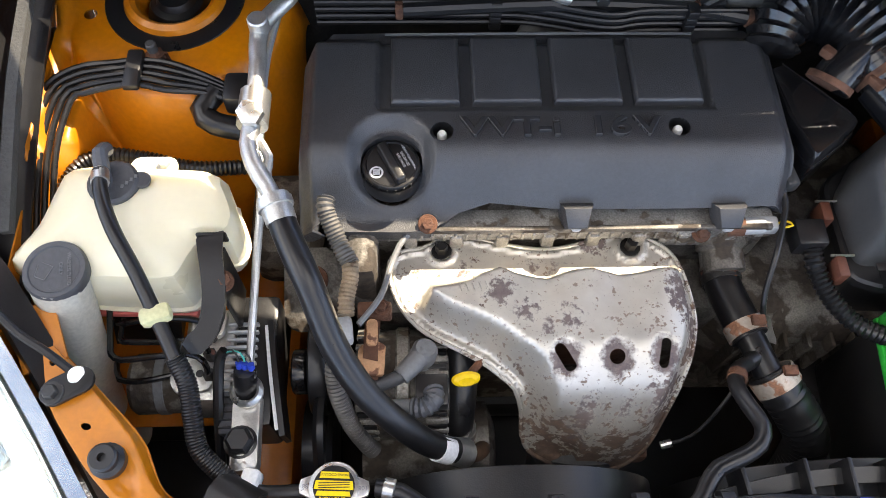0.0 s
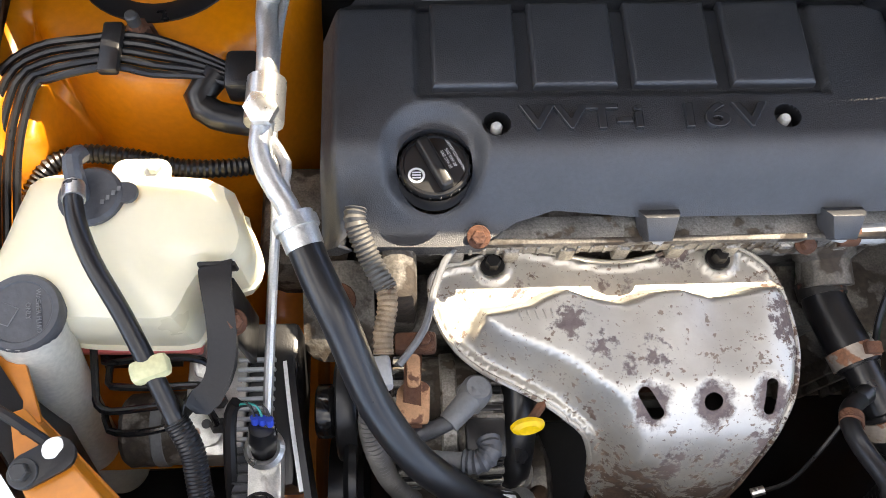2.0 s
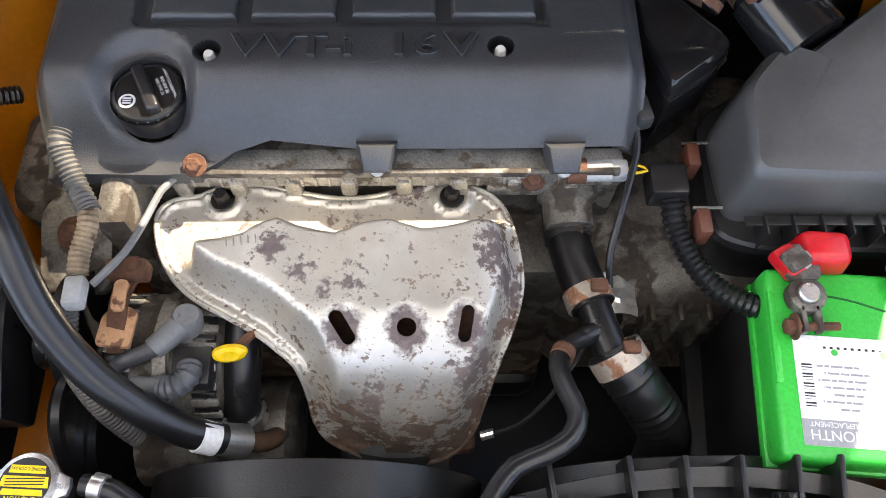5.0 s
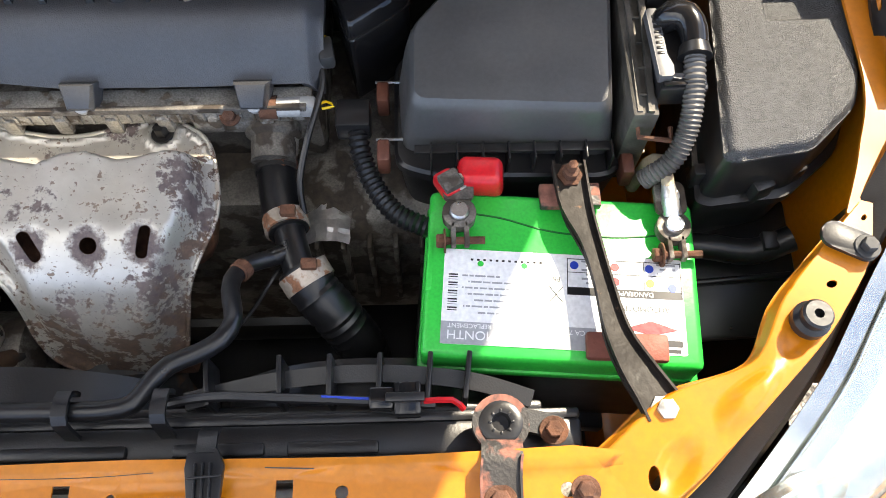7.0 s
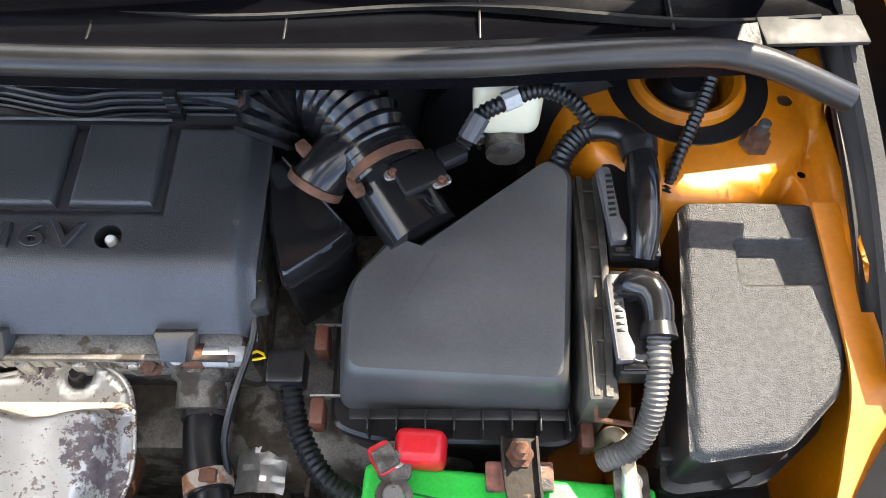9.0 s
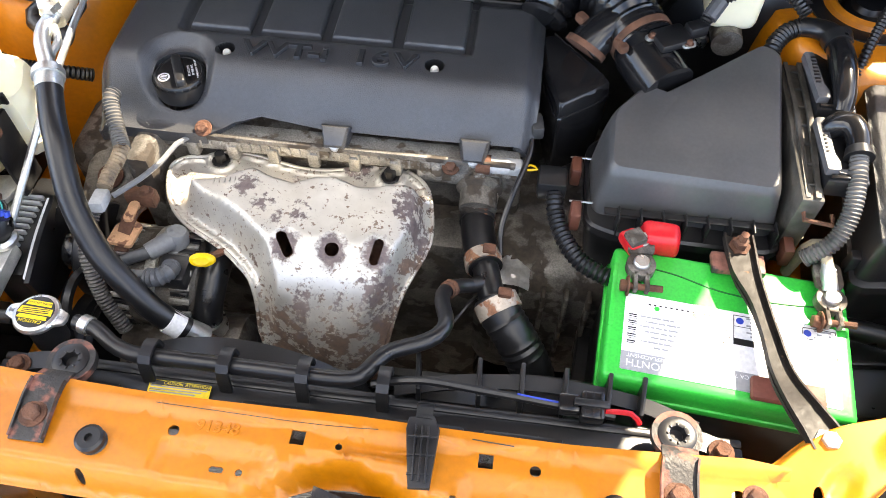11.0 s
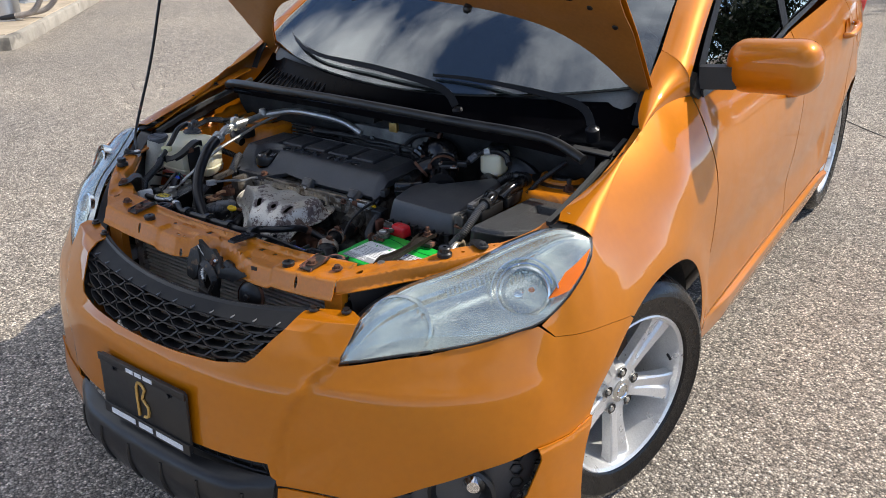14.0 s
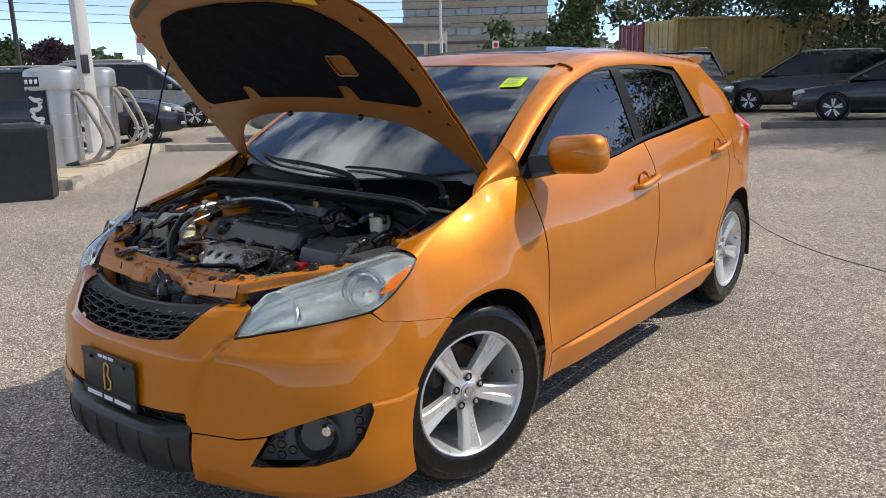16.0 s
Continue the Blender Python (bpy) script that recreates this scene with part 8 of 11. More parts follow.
part("compressor", lathe([(0.055, 0), (0.055, 0.15), (0.03, 0.16), (0, 0.16)], toward((-0.35, 0.535, 0.575), (1, 0, 0)), 26), DIRTY_ALLOY, comp)
part("belt", tube([(-0.392, 0.535 + 0.062 * math.cos(a), 0.60 + 0.11 * math.sin(a)) for a in np.linspace(0, 2 * math.pi, 25)], 0.007, 6, caps=False), RUBBER, comp)
dip = thing("oil_dipstick", (-0.235, 0.565, 0.70), "bright yellow plastic oil dipstick handle", "dipstick")
part("handle", lathe([(0.0, 0.003), (0.008, 0.004), (0.013, 0.001), (0.014, -0.003), (0.011, -0.006), (0.0, -0.005)], toward((-0.231, 0.568, 0.745), (0.1, -0.75, 0.6)) @ Matrix.Diagonal((1.15, 0.62, 1, 1)), 22), YELLOW, dip)
part("stem", tube([(-0.231, 0.571, 0.742), (-0.215, 0.590, 0.735), (-0.20, 0.615, 0.72)], 0.0045, 8), RUST, dip)
part("filler_tube", tube([(-0.232, 0.615, 0.700), (-0.234, 0.580, 0.690), (-0.238, 0.545, 0.66), (-0.24, 0.53, 0.60)], 0.019, 18), INK, dip, "black tube beside the dipstick")
part("tube_clamp", tube([(-0.2385, 0.541, 0.652), (-0.239, 0.537, 0.636)], 0.0235, 18, ridge=0.0008, pitch=0.006, smooth=False), STEEL, dip)

# radiator cap and hoses
rcap = thing("coolant_filler_cap", (-0.364, 0.451, 0.775), "steel radiator cap with a yellow and black caution disc", "filler cap")
cm = pose(-0.364, 0.451, 0.786, -4, 0, -3) @ Matrix.Scale(0.76, 4)
part("neck", lathe([(0.024, -0.06), (0.024, -0.008), (0.030, -0.006), (0.030, 0.0), (0, 0.0)], cm, 28), BLACK, rcap)
part("shell", lathe([(0.0315, -0.004), (0.033, 0.002), (0.031, 0.006), (0.027, 0.0075), (0, 0.0075)], cm, 36), STEEL, rcap)
for s in (1, -1):
    part("ear", prism([(s * 0.026, -0.016), (s * 0.043, -0.009), (s * 0.045, 0.0), (s * 0.043, 0.009), (s * 0.026, 0.016)][::s], 0.006, cm @ pose(0, 0, -0.002), 0.002), STEEL, rcap)
    words("stamp", "88" if s < 0 else "108", 0.008, cm @ pose(s * 0.0365, 0, 0.0045, 0, 0, 180), INK_G, rcap, 0.0002)
part("disc", disc(0.0262, 0.0006, cm @ pose(0, 0, 0.0075), 36, 0.0002), INK, rcap, "black printed disc")
for y0, y1, w in ((0.010, 0.018, 0.038), (-0.004, 0.007, 0.050), (-0.012, -0.006, 0.044)):
    part("yellow_band", prism([(-w / 2, y0), (w / 2, y0), (w / 2 * 0.92, y1), (-w / 2 * 0.92, y1)], 0.0003, cm @ pose(0, 0, 0.0083), 0), LABEL_Y, rcap)
words("word", "CAUTION", 0.0075, cm @ pose(0, -0.0155, 0.0086, 0, 0, 180), LABEL_Y, rcap, 0.0002)
words("word", "ENGINE COOLANT", 0.0045, cm @ pose(0, 0.0145, 0.0088, 0, 0, 180), INK, rcap, 0.0001)
for k in range(3):
    part("writing_bar", bx(cm @ Vector((0, -0.0015 + k * 0.003, 0.0088)), (0.030, 0.0009, 0.0002), 0), INK, rcap)
for s, label in ((1, ""),):
    oh = thing("bypass_hose", (-0.10, 0.424, 0.75), "black rubber hose lying in clips along the fan shroud", "hose")
    part("hose", tube([(-0.325, 0.452, 0.778), (-0.300, 0.447, 0.778), (-0.280, 0.434, 0.776), (-0.255, 0.425, 0.776), (-0.22, 0.424, 0.777), (-0.10, 0.424, 0.777), (-0.035, 0.424, 0.776), (-0.012, 0.430, 0.776), (0.000, 0.447, 0.776), (0.015, 0.464, 0.775), (0.040, 0.474, 0.776), (0.060, 0.486, 0.778), (0.068, 0.505, 0.775), (0.062, 0.528, 0.766), (0.058, 0.552, 0.755), (0.068, 0.575, 0.738), (0.092, 0.590, 0.722)], 0.0088, 14), RUBBER, oh)
    part("clamp", lathe([(0.0085, -0.006), (0.0108, -0.005), (0.0108, 0.005), (0.0085, 0.006)], toward((0.064, 0.566, 0.746), (0.4, 0.8, -0.5)), 16), RUST, oh, "rusty hose clamp")
    part("clamp", lathe([(0.0085, -0.006), (0.0108, -0.005), (0.0108, 0.005), (0.0085, 0.006)], toward((-0.312, 0.450, 0.778), (1, -0.25, 0)), 16), STEEL, oh, "steel hose clamp")
rh = thing("radiator_hose", (0.12, 0.60, 0.55), "black radiator hose with rusty clamps", "hose")
part("upper_hose", tube([(0.083, 0.716, 0.708), (0.085, 0.690, 0.708), (0.092, 0.655, 0.712), (0.102, 0.622, 0.714)], 0.0215, 20), RUBBER, rh)
part("joint", tube([(0.100, 0.630, 0.714), (0.108, 0.600, 0.714), (0.116, 0.575, 0.712)], 0.0165, 18), INK, rh)
part("joint_spur", tube([(0.108, 0.602, 0.716), (0.096, 0.593, 0.722), (0.086, 0.588, 0.724)], 0.0095, 12), INK, rh)
part("lower_hose", tube([(0.116, 0.582, 0.712), (0.128, 0.562, 0.705), (0.150, 0.540, 0.685), (0.172, 0.520, 0.650), (0.180, 0.505, 0.600), (0.172, 0.480, 0.55), (0.16, 0.455, 0.52)], 0.0255, 22, ridge=0.0008, pitch=0.0085), RUBBER, rh)
for k, (p, q, r) in enumerate((((0.083, 0.712, 0.708), (0.0845, 0.695, 0.708), 0.0235), ((0.096, 0.640, 0.713), (0.1005, 0.624, 0.714), 0.0238), ((0.117, 0.580, 0.712), (0.127, 0.565, 0.706), 0.0275))):
    cl = part("clamp", tube([p, q], r, 22, smooth=False), RUSTY_BLACK if k == 0 else mat("rusted_clamp_steel", (0.42, 0.36, 0.30), 0.5, 0.5, spots=(0.24, 0.11, 0.06), spot_at=0.5, spot_scale=60), rh, "rusty hose clamp")
    mid = (Vector(p) + Vector(q)) / 2 + Vector((0, 0, r))
    part("clamp_ear", bx(mid + Vector((0.006, 0.002, 0.002)), (0.016, 0.012, 0.008), 0.002), RUST, cl)
wire1 = thing("oxygen_sensor_lead", (0.06, 0.55, 0.68), "thin dark sensor lead below the heat shield", "wire")
part("lead", tube([(0.000, 0.512, 0.665), (0.03, 0.520, 0.672), (0.060, 0.545, 0.68), (0.085, 0.575, 0.70), (0.095, 0.59, 0.70)], 0.0022, 6), INK, wire1)
part("tip", tube([(-0.006, 0.511, 0.664), (0.006, 0.5135, 0.667)], 0.0045, 10, smooth=False), STEEL, wire1)
sens = thing("coolant_sensor_plug", (0.10, 0.738, 0.75), "pale grey sensor plug with rusty collar and yellow wires", "sensor")
part("collar", tube([(0.076, 0.738, 0.772), (0.094, 0.738, 0.772)], 0.0125, 14, smooth=False), RUST, sens)
part("plug", tube([(0.094, 0.738, 0.772), (0.118, 0.738, 0.772)], [0.0105, 0.0105], 14, smooth=False), LGREY, sens)
part("plug_end", bx((0.121, 0.738, 0.772), (0.026, 0.017, 0.017), 0.003), LGREY, sens)
part("wire", tube([(0.132, 0.738, 0.772), (0.144, 0.742, 0.775), (0.152, 0.736, 0.775), (0.140, 0.734, 0.774)], 0.0015, 6), YELLOW, sens)
part("cable", tube([(0.135, 0.790, 0.800), (0.142, 0.760, 0.79), (0.137, 0.735, 0.782), (0.126, 0.700, 0.77), (0.116, 0.665, 0.745), (0.118, 0.64, 0.72)], 0.0035, 8), RUBBER, sens)
part("grey_plug", bx((0.146, 0.785, 0.800), (0.016, 0.030, 0.020), 0.004, (0, 0, 10)), SHADE, sens)
for k in range(3):
    part("wire", tube([(0.125, 0.795 + k * 0.003, 0.806), (0.137, 0.797 + k * 0.002, 0.81), (0.146, 0.800, 0.806)], 0.0014, 6), YELLOW, sens)
fo = thing("foil_patch", (0.131, 0.661, 0.63), "crumpled shiny foil wrap low beside the hose", "foil")
rf = random.Random(3)
for cx, cy, cz, w, d in ((0.134, 0.657, 0.652, 0.050, 0.046),):
    bmf = bmesh.new()
    bmesh.ops.create_grid(bmf, x_segments=8, y_segments=8, size=0.5)
    for v in bmf.verts:
        v.co = Vector((cx + v.co.x * w + rf.uniform(-0.001, 0.001), cy + v.co.y * d + rf.uniform(-0.001, 0.001), cz + 0.012 * math.cos(v.co.x * 2.6) + rf.uniform(-0.0011, 0.0011)))
    part("sheet", bmf, FOIL, fo, sharp=12)

# ---- battery side ----
BY = -4.6
bat_m = pose(0.374, 0.547, 0, 0, 0, BY)
bat = thing("battery", (0.374, 0.547, 0.55), "bright green car battery with a white printed label", "battery")
part("case", bx(bat_m @ Vector((0, 0, 0.645)), (0.255, 0.165, 0.19), 0.006, (0, 0, BY)), BLACK, bat, "black battery case")
part("lid", bx(bat_m @ Vector((0, 0, 0.740)), (0.262, 0.172, 0.042), 0.007, (0, 0, BY), seg=3), GREEN, bat, "green battery lid")
part("lid_rim", bx(bat_m @ Vector((0, -0.003, 0.722)), (0.268, 0.172, 0.012), 0.003, (0, 0, BY)), GREEN, bat)
part("lid_step", bx(bat_m @ Vector((-0.126, 0.02, 0.758)), (0.008, 0.085, 0.006), 0.002, (0, 0, BY)), GREEN, bat)
part("lid_groove", tube([bat_m @ Vector(p) for p in ((-0.10, 0.062, 0.7612), (-0.06, 0.058, 0.7612), (-0.01, 0.046, 0.7612), (0.05, 0.043, 0.7612), (0.10, 0.048, 0.7612))], 0.0010, 5), mat("dark_green_groove", (0.002, 0.12, 0.02), 0.5), bat)
lm = bat_m @ pose(0.001, -0.026, 0.7612, 0, 0, 180)   # the print reads from the car's side
part("label", prism(rounded(0.228, 0.096, 0.002, 2), 0.0004, lm, 0), LABEL_W, bat, "white paper label")


def bar(x0, y0, x1, y1, mt, z=0.0005):
    part("print_bar", prism([(x0, y0), (x1, y0), (x1, y1), (x0, y1)], 0.0002, lm @ pose(0, 0, z), 0), mt, bat)


bar(-0.030, 0.026, 0.114, 0.048, LABEL_G)
words("print", "24-MONTH", 0.0125, lm @ pose(0.077, 0.0385, 0.0008), LABEL_W, bat, 0.0001)
words("print", "FREE REPLACEMENT", 0.0062, lm @ pose(0.080, 0.0298, 0.0008), LABEL_W, bat, 0.0001)
words("print", "CA 750 | RC 130", 0.0068, lm @ pose(0.004, 0.0310, 0.0008), LABEL_W, bat, 0.0001)
words("print", "AUTOMOTIVE", 0.0080, lm @ pose(-0.075, 0.004, 0.0006), INK, bat, 0.0001)
words("print", "DANGER/POISON", 0.0065, lm @ pose(-0.060, -0.0105, 0.0008), LABEL_W, bat, 0.0001)
bar(-0.113, -0.0145, -0.004, -0.0065, INK)
for x0, y0, x1, y1 in ((-0.113, -0.044, -0.004, -0.0432), (-0.113, -0.0445, -0.1122, -0.0065), (-0.0048, -0.044, -0.004, -0.0065), (-0.042, -0.044, -0.0414, -0.0145), (-0.078, -0.044, -0.0774, -0.0145), (-0.113, -0.0300, -0.004, -0.0294)):
    bar(x0, y0, x1, y1, INK)
for k in range(6):
    bar(-0.036, -0.0425 + k * 0.0045, -0.018 - 0.004 * (k % 2), -0.0405 + k * 0.0045, INK_G)
    bar(-0.072, -0.0425 + k * 0.0045, -0.056 + 0.004 * (k % 2), -0.0405 + k * 0.0045, INK_G)
    bar(-0.108, -0.0425 + k * 0.0045, -0.090 - 0.003 * (k % 2), -0.0405 + k * 0.0045, INK_G)
for x, y, c in ((-0.011, -0.037, BLUE), (-0.050, -0.037, RED), (-0.050, -0.022, RED), (-0.083, -0.022, YELLOW), (-0.083, -0.037, BLUE), (-0.104, -0.018, BLUE)):
    part("symbol", disc(0.0042, 0.0002, lm @ pose(x, y, 0.0006), 16, 0.0001), c, bat)
for k, (c0, c1) in enumerate(((0.060, 0.096), (0.024, 0.090), (0.030, 0.096), (0.022, 0.092), (0.022, 0.084), (0.034, 0.094), (0.020, 0.080))):
    x = c0
    while x < c1:
        w = 0.004 + 0.003 * ((k * 7 + int(x * 3000)) % 3)
        bar(x, -0.0215 + k * 0.0062, min(c1, x + w), -0.0198 + k * 0.0062, INK_G)
        x += w + 0.0014
words("print", "Pb", 0.0075, lm @ pose(0.006, -0.022, 0.0006), INK, bat, 0.0001)
for a, b2 in (((0.000, -0.014), (0.013, 0.002)), ((0.013, -0.014), (0.000, 0.002))):
    part("crossed_bin", strap([lm @ Vector((*a, 0.0007)), lm @ Vector((*b2, 0.0007))], 0.0009, 0.0002, lm.to_3x3() @ Vector((1, -1, 0)), smooth=False), INK, bat)
for k in range(14):
    bar(0.100, -0.022 + k * 0.0028, 0.109, -0.0205 + k * 0.0028 - 0.0006 * (k % 3), INK)
for k in range(12):
    bar(0.020 + k * 0.006, -0.0385, 0.0225 + k * 0.006, -0.0365, INK)
for k in (2, 9):
    part("date_dot", disc(0.003, 0.0002, lm @ pose(0.025 + k * 0.006, -0.0335, 0.0006), 14, 0.0001), GREEN, bat)
em = lm @ pose(-0.082, 0.030, 0.0006)
part("emblem", prism([(-0.025, -0.006), (0.0, -0.014), (0.025, -0.006), (0.0, 0.0)], 0.0002, em, 0), RED, bat, "red winged emblem")
bar(-0.110, 0.034, -0.064, 0.040, INK)
bar(-0.108, 0.0425, -0.066, 0.046, INK)


def terminal(x, y, s, boot):
    p = bat_m @ Vector((x, y, 0.762))
    t = thing("battery_terminal", p, "corroded battery terminal clamp with a bolt", "battery terminal", "battery terminals")
    part("post", lathe([(0.010, 0), (0.0095, 0.018), (0.008, 0.020), (0, 0.020)], Matrix.Translation(p), 18), STEEL, t)
    part("ring", lathe([(0.010, 0.002), (0.0165, 0.002), (0.0165, 0.014), (0.010, 0.014)], Matrix.Translation(p), 22), DIRTY_ALLOY, t)
    for d in (-1, 1):
        part("jaw", bx(p + Vector((d * 0.0065, -0.022, 0.008)), (0.005, 0.024, 0.012), 0.0015), DIRTY_ALLOY, t)
    part("clamp_bolt", tube([p + Vector((-0.020, -0.028, 0.008)), p + Vector((0.024, -0.028, 0.008))], 0.004, 8, smooth=False), RUST, t)
    part("bolt_head", hexbolt(p + Vector((-0.014, -0.028, 0.008)), (-1, 0, 0), 0.0075, 0.006), RUST, t)
    part("cable_plate", prism(rounded(0.030, 0.034, 0.006), 0.006, Matrix.Translation(p + Vector((0, 0.030, 0.010))), 0.001), DIRTY_ALLOY, t)
    part("plate_bolt", hexbolt(p + Vector((0, 0.032, 0.016)), (0, 0, 1), 0.006, 0.006), STEEL, t)
    return p, t


pl, tl = terminal(-0.101, 0.055, 1, True)
pr, tr = terminal(0.107, 0.052, -1, False)
part("lug", tube([pr + Vector((0, 0.012, 0.012)), pr + Vector((-0.002, 0.026, 0.020)), pr + Vector((-0.003, 0.040, 0.024))], [0.0095, 0.0085, 0.0065], 12), PIPE, tr)
part("earth_cable", tube([pr + Vector((-0.003, 0.036, 0.024)), pr + Vector((-0.004, 0.055, 0.025)), pr + Vector((-0.006, 0.070, 0.018)), pr + Vector((-0.010, 0.080, -0.004)), pr + Vector((-0.014, 0.084, -0.06))], [0.0062, 0.0070, 0.0072, 0.007, 0.007], 12), mat("bare_tan_cable", (0.34, 0.28, 0.19), 0.6, var=0.3, bump=0.3), tr, "tan earth cable")
rb = thing("terminal_cover", (0.292, 0.648, 0.76), "red plastic battery terminal cover, flipped open", "terminal cover")
part("cover", bx((0.300, 0.652, 0.772), (0.050, 0.036, 0.032), 0.008, (0, 0, -4), seg=3, taper=0.85), RED, rb)
part("hinge", bx((0.268, 0.642, 0.772), (0.022, 0.030, 0.018), 0.005, (0, 0, 30)), RED, rb)
part("fuse_link", bx((0.270, 0.640, 0.784), (0.020, 0.020, 0.010), 0.002, (0, 0, 30)), DIRTY_ALLOY, rb)
hold = thing("battery_hold_down", (0.41, 0.53, 0.76), "black steel battery hold-down bar with rusty bolts", "hold-down bar")
HOLD = mat("oily_black_steel", (0.022, 0.018, 0.015), 0.50, var=0.4, scale=40, bump=0.2, bscale=150, spots=(0.14, 0.09, 0.06), spot_at=0.68, spot_scale=90)
matte(HOLD, 0.2)
bar_pts = [(0.388, 0.660, 0.776), (0.388, 0.640, 0.779), (0.391, 0.605, 0.780), (0.400, 0.570, 0.782), (0.406, 0.530, 0.786), (0.412, 0.480, 0.792), (0.424, 0.440, 0.803), (0.436, 0.415, 0.806), (0.443, 0.395, 0.806)]
part("bar", strap(bar_pts, [0.031, 0.031, 0.028, 0.018, 0.016, 0.021, 0.031, 0.036, 0.036], 0.004, (1, 0, 0)), HOLD, hold)
for s in (-1, 1):
    part("flange", strap([Vector(p) + Vector((s * w / 2, 0, 0.004)) for p, w in zip(bar_pts, [0.031, 0.031, 0.028, 0.018, 0.016, 0.021, 0.031, 0.036, 0.036])], 0.009, 0.0022, (0, 0, 1)), HOLD, hold)
part("top_nut", lathe([(0.013, 0), (0.013, 0.003), (0.0085, 0.004), (0.0085, 0.012), (0.005, 0.013), (0.005, 0.024), (0, 0.025)], pose(0.388, 0.645, 0.780), 6), RUST, hold)
part("bolt", lathe([(0.014, 0), (0.014, 0.003), (0.009, 0.004), (0.009, 0.011), (0.006, 0.012), (0, 0.013)], pose(0.440, 0.404, 0.808), 6), STEEL, hold)
part("cross_plate", bx((0.388, 0.628, 0.769), (0.060, 0.026, 0.010), 0.002), RUSTY_BLACK, hold)
part("lower_tab", bx((0.426, 0.472, 0.768), (0.075, 0.026, 0.010), 0.003, (0, 0, -4)), mat("rusty_red_tab", (0.20, 0.06, 0.04), 0.7, var=0.4, bump=0.4), hold)
part("j_bolt", tube([(0.388, 0.645, 0.785), (0.388, 0.648, 0.70), (0.388, 0.648, 0.60)], 0.004, 8, smooth=False), RUST, hold)
tray = thing("battery_tray", (0.374, 0.547, 0.50), "black plastic battery tray", "battery tray")
part("tray", bx((0.374, 0.547, 0.540), (0.29, 0.20, 0.022), 0.006, (0, 0, BY)), BLACK, tray)
part("tray_leg", bx((0.40, 0.56, 0.50), (0.10, 0.16, 0.07), 0.01), BRACKET, tray)

for x, m2 in ((-0.312, RUSTY_BLACK), (0.297, RUSTY_BLACK)):
    rbk = thing("radiator_bracket", (x, 0.36, 0.79), "rusty black radiator bracket with a rubber bush", "bracket", "radiator brackets")
    part("strap", strap([(x + 0.004, 0.312, 0.800), (x + 0.004, 0.33, 0.803), (x + 0.004, 0.355, 0.806), (x + 0.006, 0.372, 0.808), (x + 0.007, 0.385, 0.800)], 0.034, 0.003, (1, 0, 0)), m2, rbk)
    for s in (-1, 1):
        part("strap_edge", strap([(x + 0.004 + s * 0.016, 0.314, 0.803), (x + 0.004 + s * 0.016, 0.355, 0.809), (x + 0.006 + s * 0.016, 0.372, 0.811)], 0.006, 0.002, (0, 0, 1)), m2, rbk)
    part("ring", lathe([(0.018, 0), (0.0245, 0.001), (0.0245, 0.010), (0.018, 0.010)], pose(x + 0.008, 0.402, 0.782), 28), m2, rbk)
    part("bush", lathe([(0.0185, 0.002), (0.0185, 0.013), (0.014, 0.015), (0.008, 0.014), (0.007, 0.006), (0, 0.006)], pose(x + 0.008, 0.402, 0.780), 24), RUBBER, rbk, "black rubber bush")
    for k in range(8):
        a = 2 * math.pi * k / 8
        part("bush_notch", bx((x + 0.008 + 0.0095 * math.cos(a), 0.402 + 0.0095 * math.sin(a), 0.7945), (0.003, 0.002, 0.002), 0.0004, (0, 0, math.degrees(a))), INK, rbk)
    part("bolt", hexbolt((x + 0.003, 0.337, 0.805), (0, 0, 1), 0.0085, 0.006), RUST, rbk)
    sd = -1 if x < 0 else 1
    part("triangle_arm", strap([(x + 0.008, 0.402, 0.770), (x - 0.03 * (1 if x < 0 else -1), 0.408, 0.768), (x - 0.062 * (1 if x < 0 else -1), 0.400, 0.766)], 0.02, 0.008, (0, 1, 0)), BLACK, rbk)
    part("arm_bolt", hexbolt((x + 0.055 * sd, 0.398, 0.772), (0, 0, 1), 0.008, 0.006), RUST, rbk)
bra = thing("hose_bracket", (-0.46, 0.42, 0.81), "black bent steel bracket bolted to the orange panel", "bracket")
part("plate", strap([(-0.474, 0.392, 0.822), (-0.466, 0.405, 0.824), (-0.458, 0.420, 0.830), (-0.452, 0.434, 0.838), (-0.444, 0.446, 0.832), (-0.438, 0.450, 0.815)], [0.034, 0.040, 0.042, 0.042, 0.040], 0.003, (1, -0.5, 0)), BRACKET, bra)
part("bolt", hexbolt((-0.466, 0.405, 0.826), (0.1, -0.2, 1), 0.008, 0.006), RUST, bra)
comb = thing("harness_clip", (0.066, 0.35, 0.79), "black ribbed plastic clip hooked over the orange panel", "clip")
part("plate", prism([(-0.014, 0.030), (-0.016, 0.018), (-0.010, -0.040), (0.010, -0.040), (0.016, 0.018), (0.010, 0.032)], 0.005, pose(0.064, 0.352, 0.803, -4, 0, 4), 0.0015), BLACK, comb)
for k in (-1, 0, 1):
    part("rib", bx((0.064 + k * 0.006, 0.345, 0.810), (0.0018, 0.055, 0.004), 0.0006, (-4, 0, 4)), BLACK, comb)
for k in range(3):
    part("rib", bx((0.064, 0.325 + k * 0.018, 0.8095), (0.020 + k * 0.004, 0.0018, 0.004), 0.0006, (-4, 0, 4)), BLACK, comb)
part("hook", strap([(0.062, 0.380, 0.805), (0.062, 0.388, 0.800), (0.061, 0.398, 0.795), (0.061, 0.404, 0.785)], 0.016, 0.004, (1, 0, 0)), BLACK, comb)

